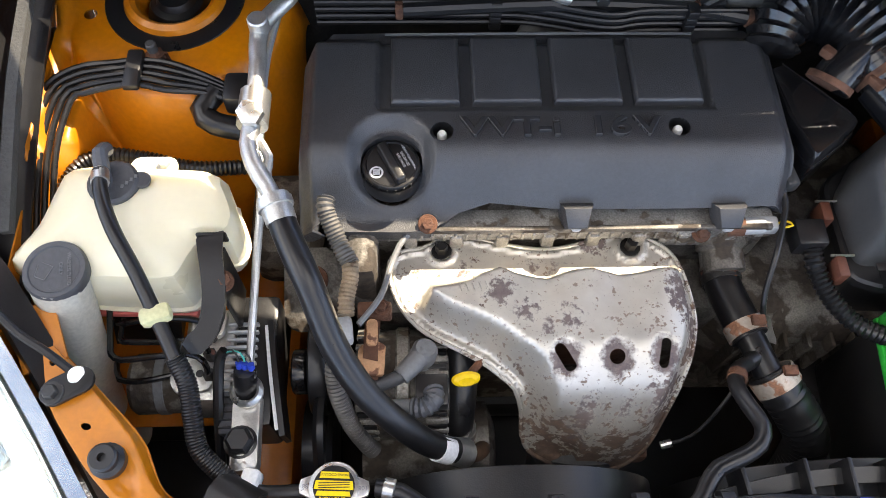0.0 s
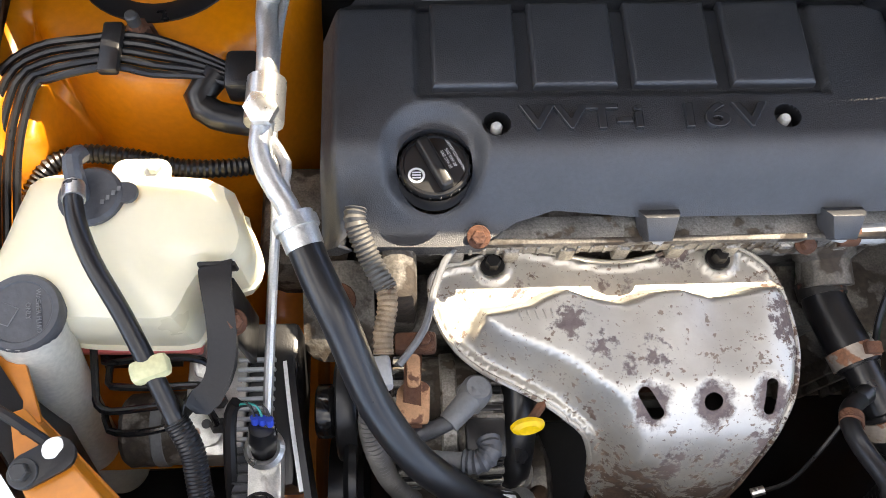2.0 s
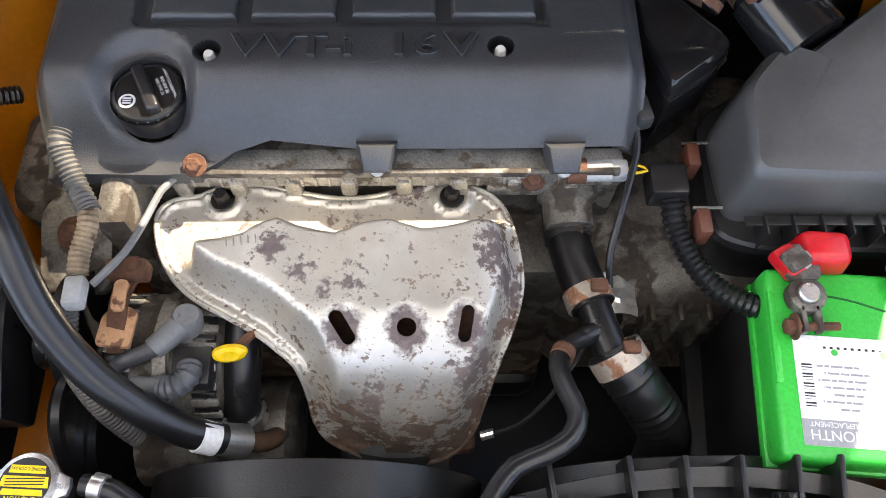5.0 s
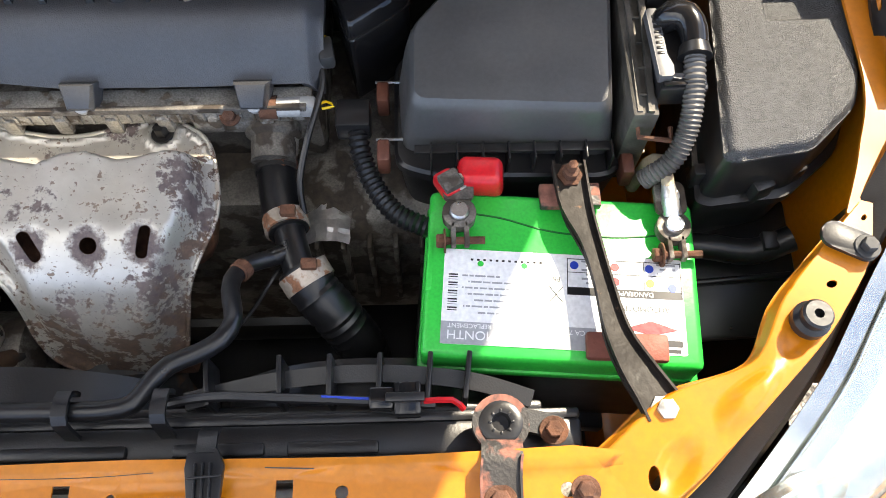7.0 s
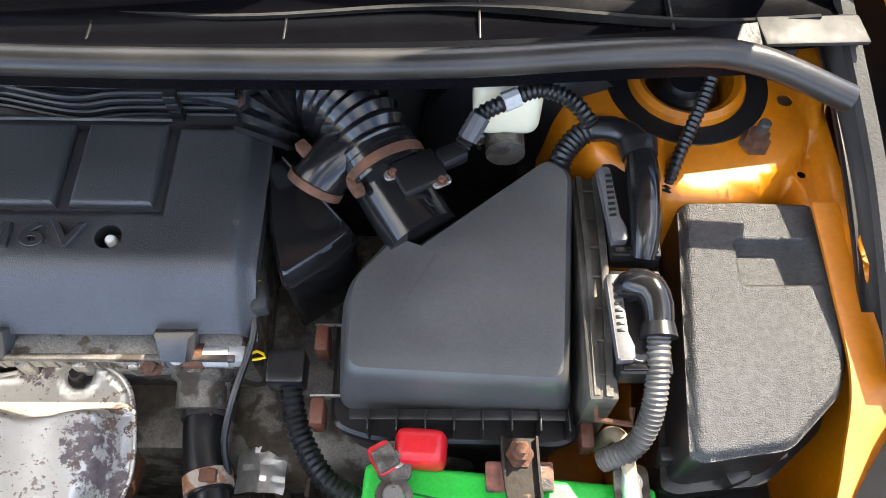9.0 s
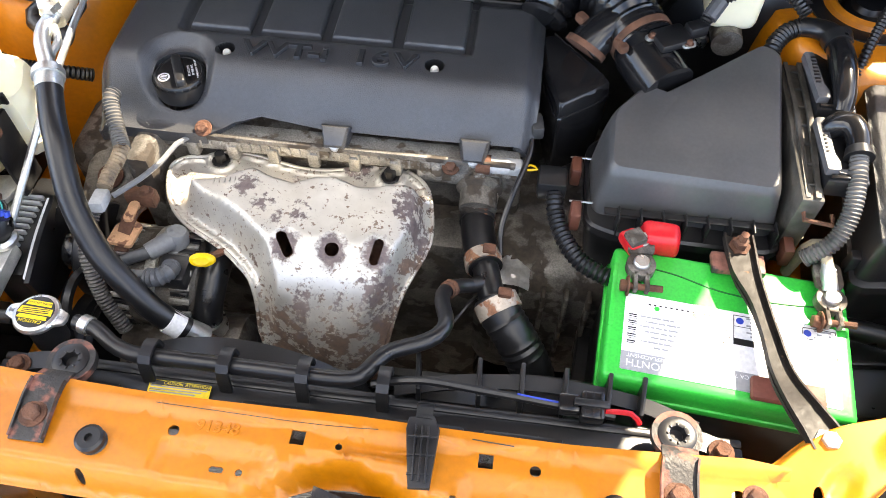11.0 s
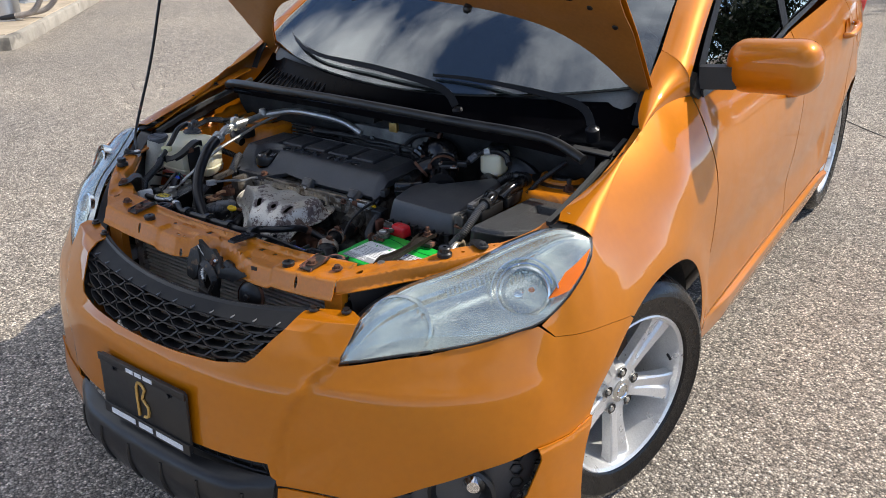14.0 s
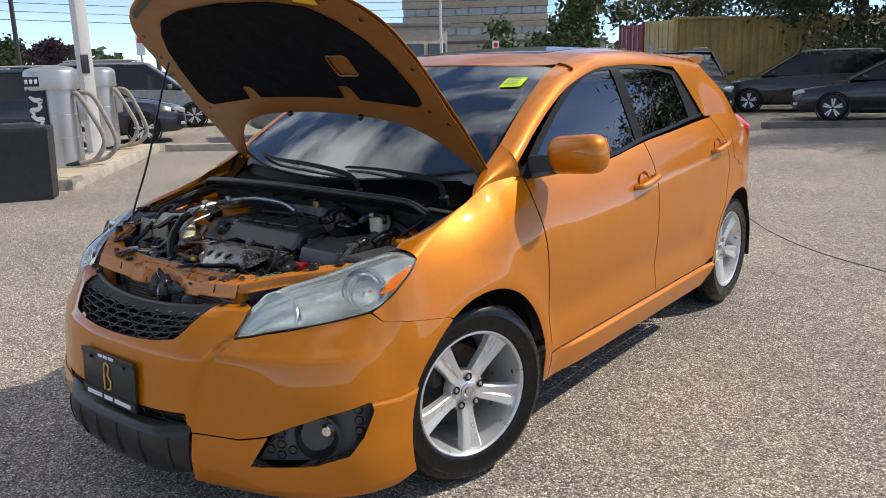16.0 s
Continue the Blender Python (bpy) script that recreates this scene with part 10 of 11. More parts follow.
def vacuum(x, y, turn):
    """A steel cylinder with a dark printed box at its side, one domed hood over both."""
    v = thing("car_vacuum", (x, y, 0.15), "brushed stainless car vacuum with a dark printed side and beige hoses", "vacuum machine", "vacuum machines")
    m = pose(x, y, 0.15, 0, 0, turn)
    part("cylinder", lathe([(0.0, 0.03), (0.23, 0.03), (0.23, 0.44), (0.226, 0.445), (0.23, 0.45), (0.23, 0.76), (0.226, 0.765), (0.23, 0.77), (0.23, 1.12)], m, 40), INOX, v)
    part("foot_ring", lathe([(0.23, 0.0), (0.250, 0.0), (0.250, 0.03), (0.23, 0.035)], m, 36), INOX, v)
    oval = [(0.262 * math.cos(a) - (0.17 if math.cos(a) < 0 else 0), 0.262 * math.sin(a)) for a in np.linspace(0, 2 * math.pi, 37)[:-1]]
    part("hood", loft([(oval, 1.10), ([(a * 1.01, b * 1.01) for a, b in oval], 1.12), ([(a * 1.01, b * 1.01) for a, b in oval], 1.33), ([(a * 0.97, b * 0.95) for a, b in oval], 1.37), ([(a * 0.75, b * 0.70) for a, b in oval], 1.41), ([(a * 0.4, b * 0.3) for a, b in oval], 1.425)], m), INOX, v, "domed stainless hood")
    part("side_box", bx(m @ Vector((-0.28, -0.02, 0.60)), (0.24, 0.36, 1.04), 0.03, (0, 0, turn), seg=3), BIN, v, "dark printed side box")
    for k in range(7):
        z = 1.02 - 0.13 * k
        sg = 1 if k % 2 else -1
        part("white_graphic", strap([m @ Vector((-0.285 + sg * 0.075, -0.203, z)), m @ Vector((-0.285 + sg * 0.01, -0.204, z - 0.05)), m @ Vector((-0.285 - sg * 0.06, -0.203, z - 0.06)), m @ Vector((-0.285 - sg * 0.03, -0.203, z - 0.13))], [0.03, 0.06, 0.07, 0.02], 0.003, m.to_3x3() @ Vector((0.3, 0, 1))), LABEL_W, v, "white painted swirl")
    part("name_plate", bx(m @ Vector((-0.30, -0.262, 1.22)), (0.20, 0.012, 0.13), 0.004, (0, 0, turn)), BIN, v, "dark name plate")
    for k in range(3):
        part("plate_bar", bx(m @ Vector((-0.36 + 0.06 * k, -0.270, 1.22)), (0.036, 0.006, 0.06), 0.002, (0, 0, turn)), LABEL_W, v)
    for dx, rr, yy in ((0.30, 1.0, -0.10), (0.44, 0.85, 0.10)):
        part("hose", tube([m @ Vector(p) for p in ((0.16, yy, 1.04), (dx - 0.04, yy - 0.06, 1.02), (dx + 0.12, yy - 0.10, 0.72), (dx + 0.24, yy - 0.10, 0.38 * rr), (dx + 0.10, yy - 0.10, 0.12), (dx - 0.12, yy - 0.12, 0.07))], 0.034, 14, ridge=0.002, pitch=0.022), HOSE, v, "beige ribbed vacuum hose")
        part("nozzle", tube([m @ Vector((dx - 0.12, yy - 0.12, 0.07)), m @ Vector((dx - 0.30, yy - 0.12, 0.05))], [0.034, 0.022], 10, smooth=False), BIN, v)
    part("hose_holder", bx(m @ Vector((0.27, 0.0, 0.80)), (0.10, 0.16, 0.30), 0.02, (0, 0, turn)), INOX, v)


vacuum(-8.95, 4.43, 55)
vacuum(-10.8, 6.06, 55)
post = thing("canopy_post", (-10.47, 5.66, 0.15), "square white painted steel post", "post")
part("shaft", bx((-10.47, 5.66, 3.1), (0.19, 0.19, 5.9), 0.01), POST, post)
part("base_plate", bx((-10.47, 5.66, 0.165), (0.36, 0.36, 0.03), 0.006), INOX, post)
part("switch_box", bx((-10.365, 5.61, 1.62), (0.03, 0.13, 0.30), 0.008), BIN, post, "black switch box")
bn = thing("litter_bin", (-7.48, 3.12, 0.0), "dark plastic litter bin beside the kerb", "litter bin")
BO = [(-0.36, -0.30), (0.36, -0.30), (0.40, 0.10), (0.24, 0.36), (-0.24, 0.36), (-0.40, 0.10)]
part("body", loft([([(x * 0.92, y * 0.92) for x, y in BO], 0.0), (BO, 0.80), ([(x * 1.02, y * 1.02) for x, y in BO], 0.82), ([(x * 0.98, y * 0.98) for x, y in BO], 0.86)], pose(-7.48, 3.12, 0, 0, 0, 60)), BIN, bn)
part("lid", loft([([(x * 0.7, y * 0.7) for x, y in BO], 0.86), ([(x * 0.6, y * 0.6) for x, y in BO], 0.90)], pose(-7.48, 3.12, 0, 0, 0, 60)), BIN, bn)


# ---- parked cars ----
def paint(name, col):
    return mat(name, col, 0.3, 0.1, 0.8, 0.05, 2, fine=0.02)


DARKGLASS = mat("dark_car_glass", (0.006, 0.007, 0.008), 0.08, coat=0.3, var=0.05)


def parked(x, y, heading, col, label, L=4.5, W=1.76, hood_h=0.92, roof_h=1.46, wagon=False, group="parked cars"):
    """A parked car, nose along heading (degrees from +x)."""
    m = pose(x, y, 0, 0, 0, heading)
    c = thing("parked_car", (x, y, 0), label, "car", group)
    p = paint("car_paint_" + str(len(bpy.data.materials)), col)
    h = L / 2
    st = [(-h, 0.38, 0.80, 0.62), (-h + 0.10, 0.26, 0.96, 0.78), (-h + 0.5, 0.22, 1.0, 0.86), (-0.6, 0.20, 0.98, 0.88), (0.6, 0.20, 0.95, 0.88), (0.95, 0.20, 0.93, 0.88), (h - 0.75, 0.22, 0.86, 0.86), (h - 0.22, 0.24, 0.74, 0.78), (h - 0.03, 0.30, 0.62, 0.62), (h, 0.38, 0.54, 0.50)]
    k = W / 1.76
    kh = hood_h / 0.92
    b = bmesh.new()
    rings = []
    for sx, zb, zt, w in st:
        zt, w = zt * kh, w * k
        ring = [(-w * 0.90, zb), (-w, zb + 0.10), (-w, zb + (zt - zb) * 0.62), (-w * 0.93, zt - 0.05), (-w * 0.72, zt), (0, zt + 0.025), (w * 0.72, zt), (w * 0.93, zt - 0.05), (w, zb + (zt - zb) * 0.62), (w, zb + 0.10), (w * 0.90, zb)]
        rings.append([b.verts.new(m @ Vector((sx, yy, zz))) for yy, zz in ring])
    for a, d in zip(rings, rings[1:]):
        for i in range(len(a)):
            b.faces.new((a[i], a[(i + 1) % len(a)], d[(i + 1) % len(a)], d[i]))
    b.faces.new(rings[0][::-1])
    b.faces.new(rings[-1])
    part("body", b, p, c, sharp=50)
    rear = -h + (0.12 if wagon else 0.55)
    top_r = -h + (0.35 if wagon else 1.15)
    zb = 0.93 * kh
    lowr, hir = [(rear, 0.80), (1.05, 0.80)], [(top_r, 0.60), (0.25, 0.60)]
    b = bmesh.new()
    r1 = [b.verts.new(m @ Vector(v)) for v in ((rear, -0.78 * k, zb), (1.10, -0.76 * k, zb), (1.25, 0, zb - 0.01), (1.10, 0.76 * k, zb), (rear, 0.78 * k, zb), (rear - 0.06, 0, zb))]
    r2 = [b.verts.new(m @ Vector(v)) for v in ((top_r, -0.60 * k, roof_h - 0.05), (0.22, -0.60 * k, roof_h - 0.05), (0.30, 0, roof_h - 0.03), (0.22, 0.60 * k, roof_h - 0.05), (top_r, 0.60 * k, roof_h - 0.05), (top_r - 0.04, 0, roof_h - 0.03))]
    for i in range(6):
        b.faces.new((r1[i], r1[(i + 1) % 6], r2[(i + 1) % 6], r2[i]))
    b.faces.new(r2)
    part("glasshouse", b, DARKGLASS, c, "dark windows", 50)
    b = bmesh.new()
    lo2 = [b.verts.new(m @ Vector(v)) for v in ((top_r - 0.05, -0.62 * k, roof_h - 0.07), (0.26, -0.62 * k, roof_h - 0.07), (0.34, 0, roof_h - 0.05), (0.26, 0.62 * k, roof_h - 0.07), (top_r - 0.05, 0.62 * k, roof_h - 0.07), (top_r - 0.09, 0, roof_h - 0.05))]
    hi2 = [b.verts.new(m @ Vector(v)) for v in ((top_r + 0.08, -0.50 * k, roof_h), (0.08, -0.50 * k, roof_h), (0.12, 0, roof_h + 0.02), (0.08, 0.50 * k, roof_h), (top_r + 0.08, 0.50 * k, roof_h), (top_r + 0.04, 0, roof_h + 0.02))]
    for i in range(6):
        b.faces.new((lo2[i], lo2[(i + 1) % 6], hi2[(i + 1) % 6], hi2[i]))
    b.faces.new(hi2)
    b.faces.new(lo2[::-1])
    part("roof", b, p, c)
    for s in (-1, 1):
        for q in (((1.14, 0.775), (0.26, 0.615)), ((rear, 0.79), (top_r, 0.615))):
            part("pillar", tube([m @ Vector((q[0][0], s * q[0][1] * k, zb - 0.01)), m @ Vector((q[1][0], s * q[1][1] * k, roof_h - 0.05))], 0.035, 6, smooth=False), p, c)
        part("pillar", strap([m @ Vector((-0.35, s * 0.785 * k, zb)), m @ Vector((-0.42, s * 0.612 * k, roof_h - 0.05))], 0.07, 0.02, m.to_3x3() @ Vector((1, 0, 0)), smooth=False), INK, c)
        part("mirror", bx(m @ Vector((0.82, s * 0.97 * k, zb + 0.07)), (0.12, 0.18, 0.12), 0.03, (0, 0, heading)), p, c)
        part("headlamp", bx(m @ Vector((h - 0.20, s * 0.60 * k, 0.66 * kh)), (0.30, 0.26, 0.11), 0.03, (0, 14, heading - s * 32)), mat("lamp_glass", (0.5, 0.52, 0.55), 0.1, 0.3, 1.0), c, "clear headlamp")
        part("tail_lamp", bx(m @ Vector((-h + 0.08, s * 0.66 * k, 0.84 * kh)), (0.12, 0.22, 0.16), 0.03, (0, 0, heading)), TAIL, c)
        part("sill_trim", bx(m @ Vector((0.0, s * 0.885 * k, 0.30)), (1.6, 0.02, 0.05), 0.005, (0, 0, heading)), INK, c)
        for wx in (-h + 0.88, h - 0.88):
            ax = m @ toward((wx, s * (W / 2 + 0.014), 0.32), (0, s, 0))
            w = part("wheel", lathe([(0.0, -0.02), (0.06, -0.01), (0.19, -0.02), (0.215, 0.005), (0.22, 0.0), (0.21, -0.10)], ax, 24), BIN, c)
            part("tyre", lathe([(0.215, 0.0), (0.23, 0.012), (0.29, 0.008), (0.32, -0.03), (0.32, -0.18), (0.2, -0.2)], ax, 28), TYRE, w)
            part("arch", lathe([(0.33, -0.02), (0.365, 0.0), (0.33, -0.03)], ax, 28), INK, w)
            for i in range(5):
                a = 2 * math.pi * i / 5 + 0.3
                for d in (-0.16, 0.16):
                    part("spoke", strap([ax @ Vector((0.03 * math.cos(a), 0.03 * math.sin(a), 0.0)), ax @ Vector((0.21 * math.cos(a + d), 0.21 * math.sin(a + d), 0.006))], 0.035, 0.012, ax.to_3x3() @ Vector((-math.sin(a), math.cos(a), 0)), smooth=False), RIM, w)
    part("grille", bx(m @ Vector((h - 0.045, 0, 0.56 * kh)), (0.06, 0.80 * k, 0.10), 0.02, (0, 0, heading)), INK, c)
    part("grille_bar", bx(m @ Vector((h - 0.01, 0, 0.56 * kh)), (0.03, 0.70 * k, 0.02), 0.006, (0, 0, heading)), CHROME, c)
    part("air_dam", bx(m @ Vector((h - 0.05, 0, 0.36)), (0.08, 1.1 * k, 0.10), 0.02, (0, 0, heading)), INK, c)
    part("plate_bar", bx(m @ Vector((h + 0.005, 0, 0.42)), (0.02, 0.30, 0.10), 0.004, (0, 0, heading)), LABEL_G, c)
    for s in (-1, 1):
        part("fog_trim", bx(m @ Vector((h - 0.14, s * 0.58 * k, 0.40)), (0.12, 0.24, 0.07), 0.02, (0, 0, heading - s * 30)), LGREY, c)
    if wagon:
        for s in (-1, 1):
            part("roof_rail", tube([m @ Vector((top_r + 0.2, s * 0.52 * k, roof_h - 0.01)), m @ Vector((top_r + 0.3, s * 0.52 * k, roof_h + 0.05)), m @ Vector((-0.1, s * 0.52 * k, roof_h + 0.05)), m @ Vector((0.0, s * 0.52 * k, roof_h - 0.01))], 0.018, 8), LGREY, c)
    return c


parked(-0.6, 19.6, 192, (0.012, 0.013, 0.02), "dark blue saloon parked behind the low kerb", 4.6)
parked(-6.2, 20.8, 302, (0.012, 0.014, 0.02), "dark people carrier parked facing the lot", 4.9, 1.9, 1.0, 1.72, True)
parked(-3.5, 22.6, 199, (0.035, 0.036, 0.026), "dark olive estate car parked under the trees", 4.6, 1.8, 0.98, 1.58, True)
parked(1.0, 24.0, 25, (0.014, 0.012, 0.014), "black car with red lamps parked under the trees", 4.4)
parked(-14.2, 7.12, 60, (0.012, 0.014, 0.02), "black estate car with silver wheels parked behind the vacuum station", 4.7, 1.76, 0.96, 1.58, True)
parked(-17.6, 10.9, 55, (0.20, 0.21, 0.21), "silver-grey four-wheel drive in the second row", 4.5, 1.85, 1.02, 1.75, True)
parked(-18.9, 8.0, 58, (0.62, 0.62, 0.62), "white car in the second row", 4.5, 1.8, 0.98, 1.62, True)
parked(-10.5, 11.7, 60, (0.16, 0.17, 0.17), "silver-grey car beside the black estate car", 4.5, 1.8, 0.95, 1.5)

# ---- containers ----
TANC = mat("weathered_tan_steel", (0.42, 0.305, 0.105), 0.7, var=0.25, scale=0.8, bump=0.2, spots=(0.16, 0.10, 0.05), spot_at=0.66, spot_scale=1.5)
REDC = mat("weathered_red_steel", (0.19, 0.035, 0.04), 0.7, var=0.2, scale=0.8, spots=(0.12, 0.06, 0.04), spot_at=0.66, spot_scale=1.5)


def container(x, y, heading, material, label, L=6.06):
    m = pose(x, y, 0.25, 0, 0, heading)
    c = thing("shipping_container", (x, y, 0), label, "container", "shipping containers")
    part("box", bx(m @ Vector((L / 2, 1.22, 1.29)), (L - 0.10, 2.34, 2.50), 0.01, (0, 0, heading)), material, c)
    for s in (0, 1):
        b = bmesh.new()
        n = int(L / 0.28)
        pts = []
        for i in range(n):
            for u, d in ((0.0, 0.0), (0.3, 0.0), (0.42, -0.036), (0.72, -0.036), (0.84, 0.0)):
                pts.append(((i + u) * L / n, d))
        for (u0, d0), (u1, d1) in zip(pts, pts[1:]):
            y0 = (0.0 + 0.0) if s == 0 else 2.44
            sg = 1 if s == 0 else -1
            q = [m @ Vector((u0, y0 - sg * d0, 0.12)), m @ Vector((u1, y0 - sg * d1, 0.12)), m @ Vector((u1, y0 - sg * d1, 2.48)), m @ Vector((u0, y0 - sg * d0, 2.48))]
            b.faces.new([b.verts.new(v) for v in q])
        part("corrugated_side", b, material, c)
        part("top_rail", bx(m @ Vector((L / 2, 2.44 * s, 2.55)), (L, 0.07, 0.10), 0.01, (0, 0, heading)), material, c)
        part("bottom_rail", bx(m @ Vector((L / 2, 2.44 * s, 0.06)), (L, 0.07, 0.14), 0.01, (0, 0, heading)), material, c)
    for u in (0, L):
        for s in (0, 1):
            part("corner_post", bx(m @ Vector((u, 2.44 * s, 1.30)), (0.14, 0.14, 2.60), 0.01, (0, 0, heading)), material, c)
    for k in range(2):
        part("door_leaf", bx(m @ Vector((-0.03, 0.64 + 1.18 * k, 1.30)), (0.05, 1.10, 2.36), 0.01, (0, 0, heading)), material, c)
        for j in (0.28, 0.78):
            part("lock_bar", tube([m @ Vector((-0.08, 0.10 + 1.18 * k + j, 0.10)), m @ Vector((-0.08, 0.10 + 1.18 * k + j, 2.50))], 0.02, 8, smooth=False), LGREY, c)
    part("marking", bx(m @ Vector((-0.06, 1.9, 1.5)), (0.01, 0.30, 0.45), 0.002, (0, 0, heading)), LABEL_G, c)
    part("base_block", bx(m @ Vector((L / 2, 1.22, -0.12)), (L - 0.4, 2.2, 0.26), 0.02, (0, 0, heading)), CONC, c)


container(-8.17, 24.8, 45, TANC, "weathered tan corrugated shipping container", 8.2)
container(-10.15, 26.8, 45, REDC, "weathered red corrugated shipping container", 6.06)

# ---- trees ----
LEAF = mat("green_leaves", (0.070, 0.110, 0.032), 0.6, var=0.5, scale=1.5, fine=0.3)
LEAF_D = mat("dark_green_leaves", (0.042, 0.070, 0.024), 0.6, var=0.5, scale=1.5, fine=0.3)
LEAF_P = mat("purple_leaves", (0.055, 0.028, 0.032), 0.6, var=0.4, scale=1.5)
BARK = mat("bark", (0.10, 0.075, 0.055), 0.9, var=0.4, scale=6, bump=0.8, bscale=30)


def tree(x, y, height, spread, low, leaves, material, label, seed, leaf=0.105):
    r = random.Random(seed)
    t = thing("tree", (x, y, 0), label, "tree", "trees")
    part("trunk", tube([(x, y, -0.1), (x + 0.1, y, height * 0.3), (x - 0.1, y + 0.1, height * 0.7)], [0.22, 0.16, 0.06], 10), BARK, t)
    lumps = []
    for k in range(16):
        a, e = r.uniform(0, 2 * math.pi), r.uniform(0, 1)
        rr = spread * (0.35 + 0.65 * r.random()) * (1 - 0.5 * abs(e - 0.45))
        lumps.append(Vector((x + rr * math.cos(a), y + rr * math.sin(a), low + (height - low) * e)))
        if k < 8:
            part("limb", tube([(x, y, height * (0.25 + 0.05 * k)), (Vector((x, y, height * 0.4)) + lumps[-1]) / 2, lumps[-1]], [0.08, 0.05, 0.02], 6), BARK, t)
    vs, fs = [], []
    for i in range(int(leaves * 2.7)):
        c = r.choice(lumps)
        d = Vector((r.gauss(0, 1), r.gauss(0, 1), r.gauss(0, 0.7)))
        p = c + d * spread * 0.20
        u = Vector((r.gauss(0, 1), r.gauss(0, 1), r.gauss(0, 1))).normalized()
        v = u.orthogonal().normalized()
        s = leaf * r.uniform(0.5, 1.3)
        o = len(vs)
        vs += [p - u * s, p + v * s * 0.5, p + u * s, p - v * s * 0.5]
        fs.append((o, o + 1, o + 2, o + 3))
    me = bpy.data.meshes.new("crown")
    me.from_pydata([tuple(v) for v in vs], [], fs)
    link_mesh("crown", me, material, t)


tree(-10.0, 31.5, 7.5, 3.2, 2.4, 4200, LEAF, "broad green tree behind the containers", 1)
tree(-5.5, 32.5, 8.5, 3.6, 2.6, 4600, LEAF_D, "broad green tree behind the containers", 2)
tree(-2.9, 26.0, 8.0, 3.2, 1.3, 7500, LEAF_D, "dark tree overhanging the parked cars", 3)
tree(2.2, 24.8, 8.0, 3.6, 1.9, 5200, LEAF_D, "dark tree overhanging the parked cars", 4)
tree(9.0, 28.0, 5.6, 3.6, 1.0, 12000, LEAF_D, "dark tree overhanging the parked cars", 5, 0.10)
tree(3.0, 18.9, 7.2, 3.3, 2.9, 11000, LEAF_D, "dark tree overhanging the parked cars", 15, 0.11)
tree(-15.5, 33.0, 4.4, 2.0, 1.0, 1500, LEAF, "thin green shrub beside the containers", 6, 0.16)
tree(-65.0, 31.6, 4.2, 1.45, 2.3, 2600, LEAF_P, "purple-leaved tree in the distance", 7, 0.17)
tree(-70.0, 30.0, 4.0, 2.4, 1.2, 3600, LEAF, "green tree in the distance", 8, 0.2)
tree(-54.0, 86.0, 6.4, 3.8, 1.0, 1800, LEAF, "green tree before the tall building", 9, 0.4)
tree(-49.0, 86.0, 5.2, 3.0, 1.0, 1300, LEAF_D, "green tree before the tall building", 10, 0.4)

# ---- distant buildings, poles, wires ----
BEIGE = mat("beige_precast_panels", (0.36, 0.32, 0.25), 0.8, var=0.1, scale=0.15)
PANE = mat("office_window", (0.30, 0.32, 0.32), 0.25, coat=0.4, var=0.25, scale=0.25)


def tower(x, y, heading, w, d, floors, label):
    m = pose(x, y, 0, 0, 0, heading)
    t = thing("office_building", (x, y, 0), label, "building", "buildings")
    fh = 3.4
    part("core", bx(m @ Vector((0, 0, floors * fh / 2)), (w - 0.6, d - 0.6, floors * fh), 0, (0, 0, heading)), BEIGE, t)
    for k in range(floors):
        part("spandrel", bx(m @ Vector((0, 0, k * fh + 2.35)), (w, d, 2.05), 0.02, (0, 0, heading)), BEIGE, t)
        n = int(w / 2.2)
        for i in range(n):
            part("window", bx(m @ Vector((-w / 2 + (i + 0.5) * w / n, -d / 2 + 0.22, k * fh + 4.05 - 3.4 + 0.02)), (w / n * 0.86, 0.12, 1.25), 0, (0, 0, heading)), PANE, t)
    part("roof_edge", bx(m @ Vector((0, 0, floors * fh + 0.4)), (w + 0.3, d + 0.3, 0.8), 0.02, (0, 0, heading)), BEIGE, t)


tower(-88.0, 124.0, 38, 26.0, 18.0, 9, "beige office block with strips of windows")
for x, y, w, d, h, hd2, lab in ((-56.0, 57.0, 18.0, 12.0, 5.2, 60, "low beige commercial building in the distance"), (-70.0, 96.0, 40.0, 14.0, 4.5, 40, "low dark-roofed building in the distance")):
    lbld = thing("low_building", (x, y, 0), lab, "building", "buildings")
    part("wall", bx((x, y, h / 2), (w, d, h), 0.03, (0, 0, hd2)), BEIGE, lbld)
    part("roof", bx((x, y, h + 0.2), (w + 0.6, d + 0.6, 0.4), 0.05, (0, 0, hd2)), mat("grey_roof_" + str(w), (0.12, 0.12, 0.12), 0.8), lbld)
    mm = pose(x, y, 0, 0, 0, hd2)
    for i in range(8):
        part("window", bx(mm @ Vector((-w / 2 + (i + 0.5) * w / 8, -d / 2 - 0.02, h * 0.5)), (w / 10, 0.1, h * 0.4), 0, (0, 0, hd2)), DARKGLASS, lbld)


def pole(x, y, h, r, material, label, arm=False):
    p = thing("utility_pole" if arm else "light_pole", (x, y, 0), label, "pole", "poles")
    part("shaft", tube([(x, y, 0), (x, y, h)], [r, r * 0.7], 10, smooth=False), material, p)
    part("base", bx((x, y, 0.25), (0.5, 0.5, 0.5), 0.04), CONC, p)
    if arm:
        for z in (h - 0.6, h - 1.6):
            part("cross_arm", bx((x, y, z), (0.12, 2.4, 0.12), 0.01, (0, 0, 30)), BARK, p)
    else:
        part("lamp_head", bx((x + 0.3, y, h), (0.7, 0.25, 0.12), 0.03), SHADE, p)


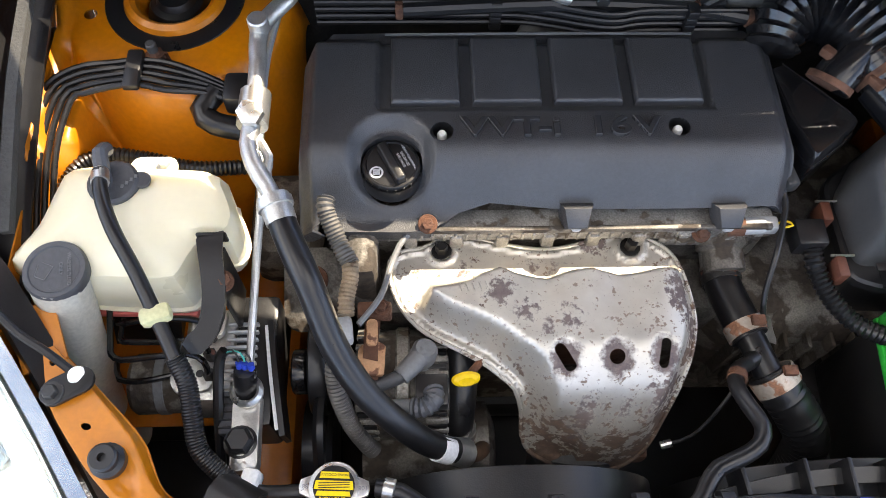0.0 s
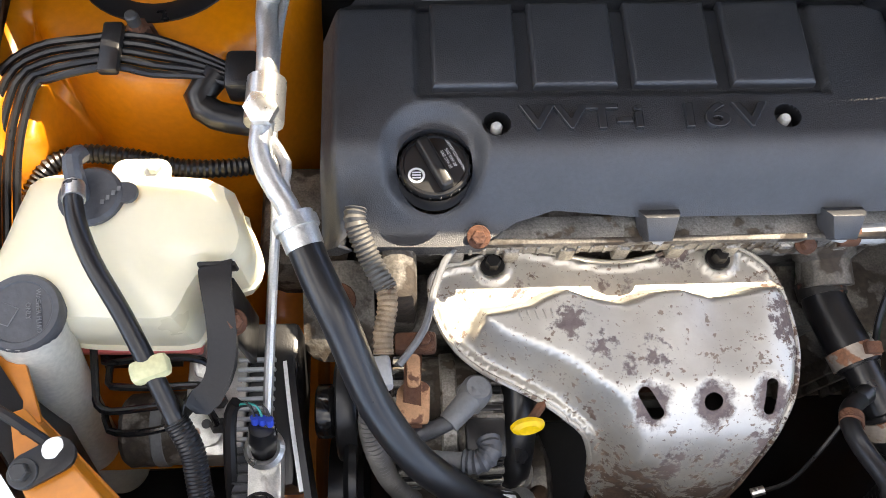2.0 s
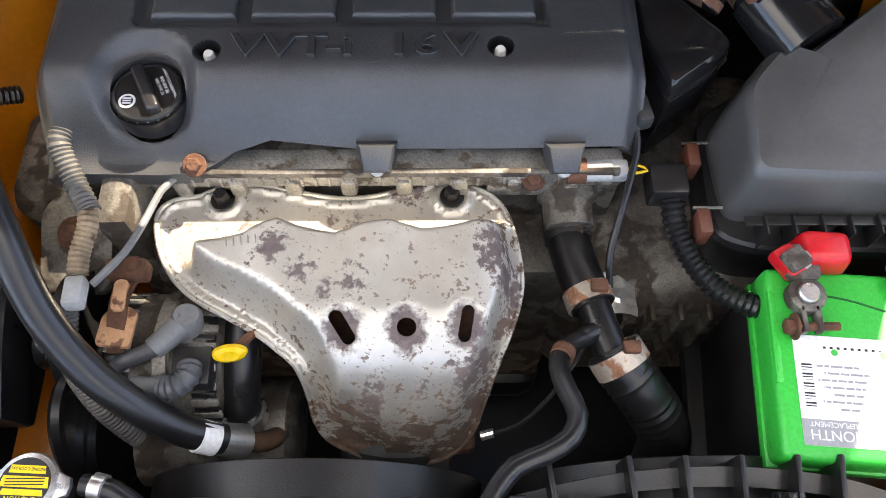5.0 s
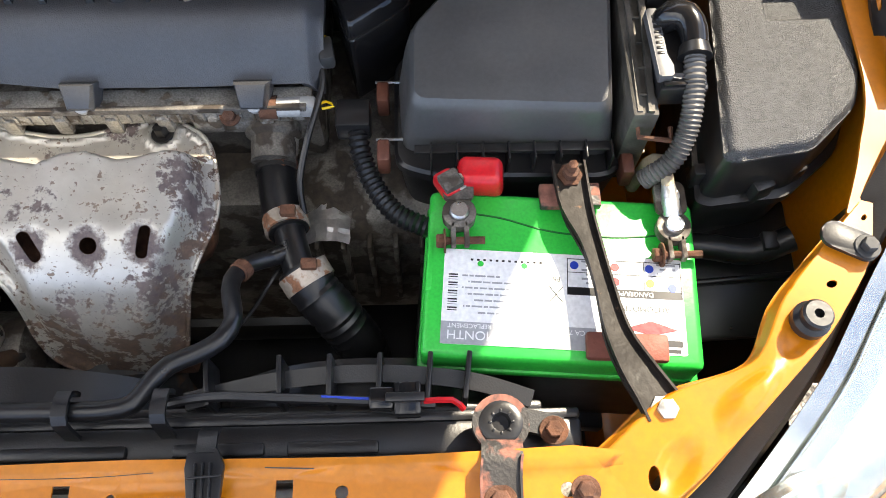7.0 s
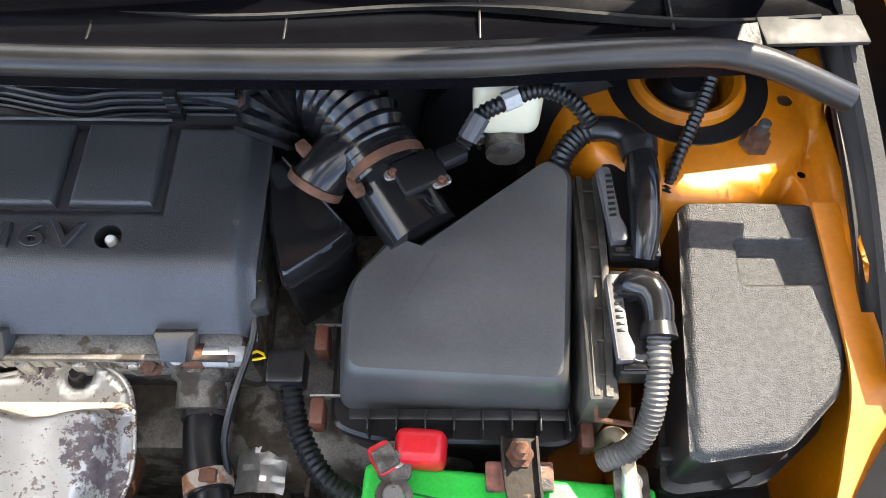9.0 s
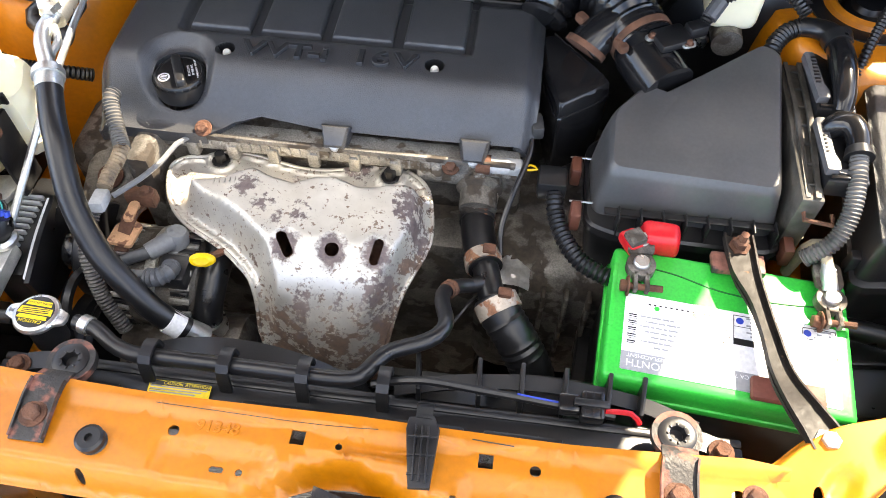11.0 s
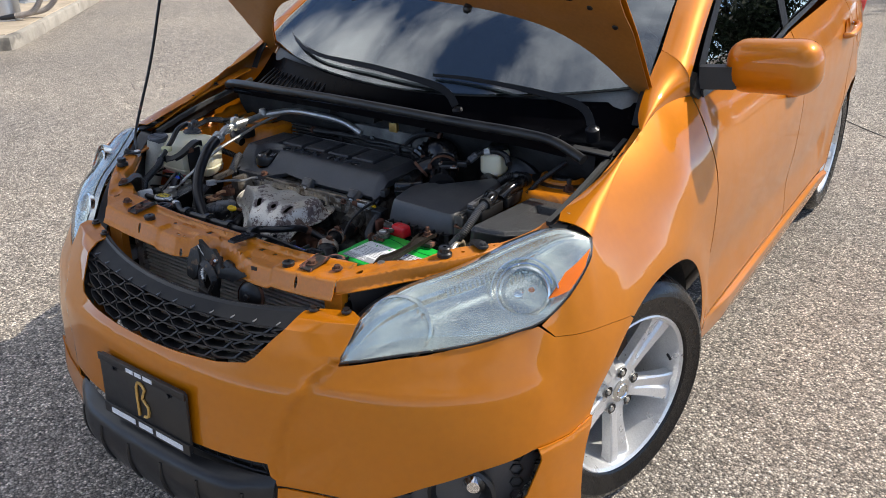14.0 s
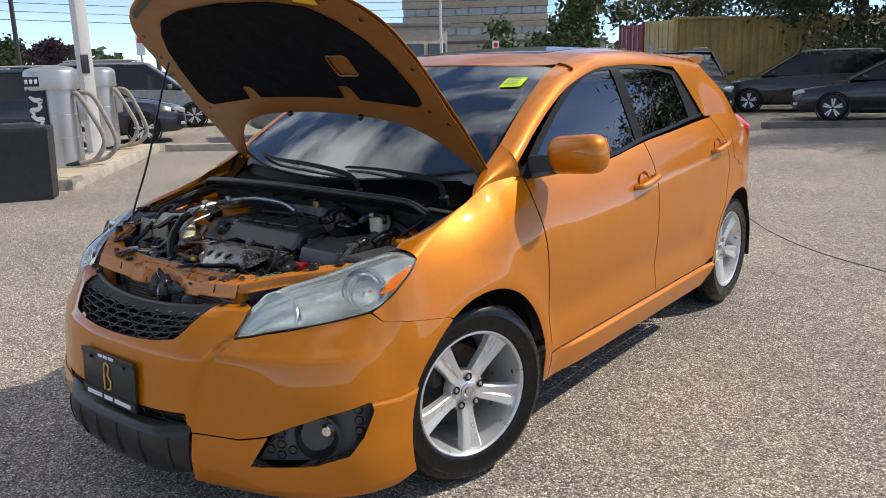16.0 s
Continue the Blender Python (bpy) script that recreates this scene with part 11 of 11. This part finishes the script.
pole(-30.5, 13.6, 9.5, 0.10, SHADE, "dark slim light pole in the car lot")
pole(-45.0, 29.0, 13.0, 0.16, BARK, "wooden utility pole with cross arms", True)
pole(-43.0, 29.0, 13.0, 0.14, BARK, "wooden utility pole with cross arms", True)
pole(-38.6, 51.0, 12.0, 0.12, POST, "pale slim light pole before the buildings")
pole(-34.0, 65.5, 9.0, 0.09, SHADE, "dark slim light pole before the buildings")
wires = thing("overhead_wires", (-55.0, 60.0, 6.0), "thin dark overhead power lines", "wires")
for k in range(7):
    z = 6.2 + k * 0.8
    part("wire", tube([(-84.0, 28.0, z + 1.0), (-62.0, 58.0, z - 0.3), (-40.0, 88.0, z + 0.5), (-14.0, 110.0, z + 1.2)], 0.035, 4, step=4), SHADE, wires)
flag = thing("flag_pole", (-19.4, 37.6, 0), "slim pole with a red, white and blue advertising banner", "flag")
part("pole", tube([(-19.4, 37.6, 0), (-19.4, 37.6, 5.6)], 0.035, 8, smooth=False), LGREY, flag)
part("banner_red", strap([(-19.28, 37.65, 4.5), (-19.20, 37.7, 4.9), (-19.2, 37.7, 5.4)], 0.42, 0.01, (0.85, 0.5, 0)), RED, flag, "red part of the banner")
part("banner_white", strap([(-19.20, 37.7, 3.75), (-19.28, 37.66, 4.1), (-19.28, 37.65, 4.5)], 0.42, 0.01, (0.85, 0.5, 0)), LABEL_W, flag, "white part of the banner")
part("banner_blue", strap([(-19.12, 37.75, 3.0), (-19.1, 37.74, 3.4), (-19.20, 37.7, 3.75)], 0.52, 0.01, (0.85, 0.5, 0)), BLUE, flag, "blue part of the banner")
for x, y, h in ((-31.5, 48.5, 2.6), (-44.5, 27.5, 3.2)):
    sg = thing("sign_board", (x, y, 0), "small roadside sign with white and red panels", "sign", "signs")
    part("post", tube([(x, y, 0), (x, y, h)], 0.06, 8, smooth=False), LGREY, sg)
    part("panel", bx((x, y, h), (0.5, 0.12, 1.2), 0.02, (0, 0, 35)), LABEL_W, sg)
    part("red_panel", bx((x + 0.03, y - 0.05, h + 0.3), (0.3, 0.12, 0.3), 0.02, (0, 0, 35)), RED, sg)
def far_wood():
    r = random.Random(77)
    vs, fs = [], []
    for i in range(9000):
        a = r.uniform(-0.9, 1.25)
        d = r.uniform(170, 240)
        top = 3.5 + 2.5 * math.sin(a * 17) + 2 * math.sin(a * 41)
        p = Vector((-math.cos(a) * d, math.sin(a) * d, r.uniform(0, max(1.5, top))))
        u = Vector((r.gauss(0, 1), r.gauss(0, 1), r.gauss(0, 1))).normalized()
        v = u.orthogonal().normalized()
        o = len(vs)
        vs += [p - u * 0.9, p + v * 0.7, p + u * 0.9, p - v * 0.7]
        fs.append((o, o + 1, o + 2, o + 3))
    me = bpy.data.meshes.new("far_trees")
    me.from_pydata([tuple(v) for v in vs], [], fs)
    tagged(link_mesh("far_trees", me, LEAF, None), "low line of green trees at the horizon", "trees", kind="stuff")


far_wood()
bm = bmesh.new()
for pts in (((0.0, 6.5), (0.5, 5.7), (1.2, 5.0), (2.4, 4.4), (4.5, 3.9)), ((0.05, 6.4), (-1.5, 8.4), (-3.0, 11.0)), ((-12.0, 8.9), (-9.0, 11.8), (-6.5, 14.0))):
    strap([(x, y, 0.003) for x, y in pts], [0.004, 0.010, 0.005, 0.008], 0.004, (0, 1, 0), bm)
tagged(part("ground_crack", bm, mat("tar_crack", (0.15, 0.135, 0.115), 0.9), None), "dark cracks across the asphalt", "crack", kind="structure")
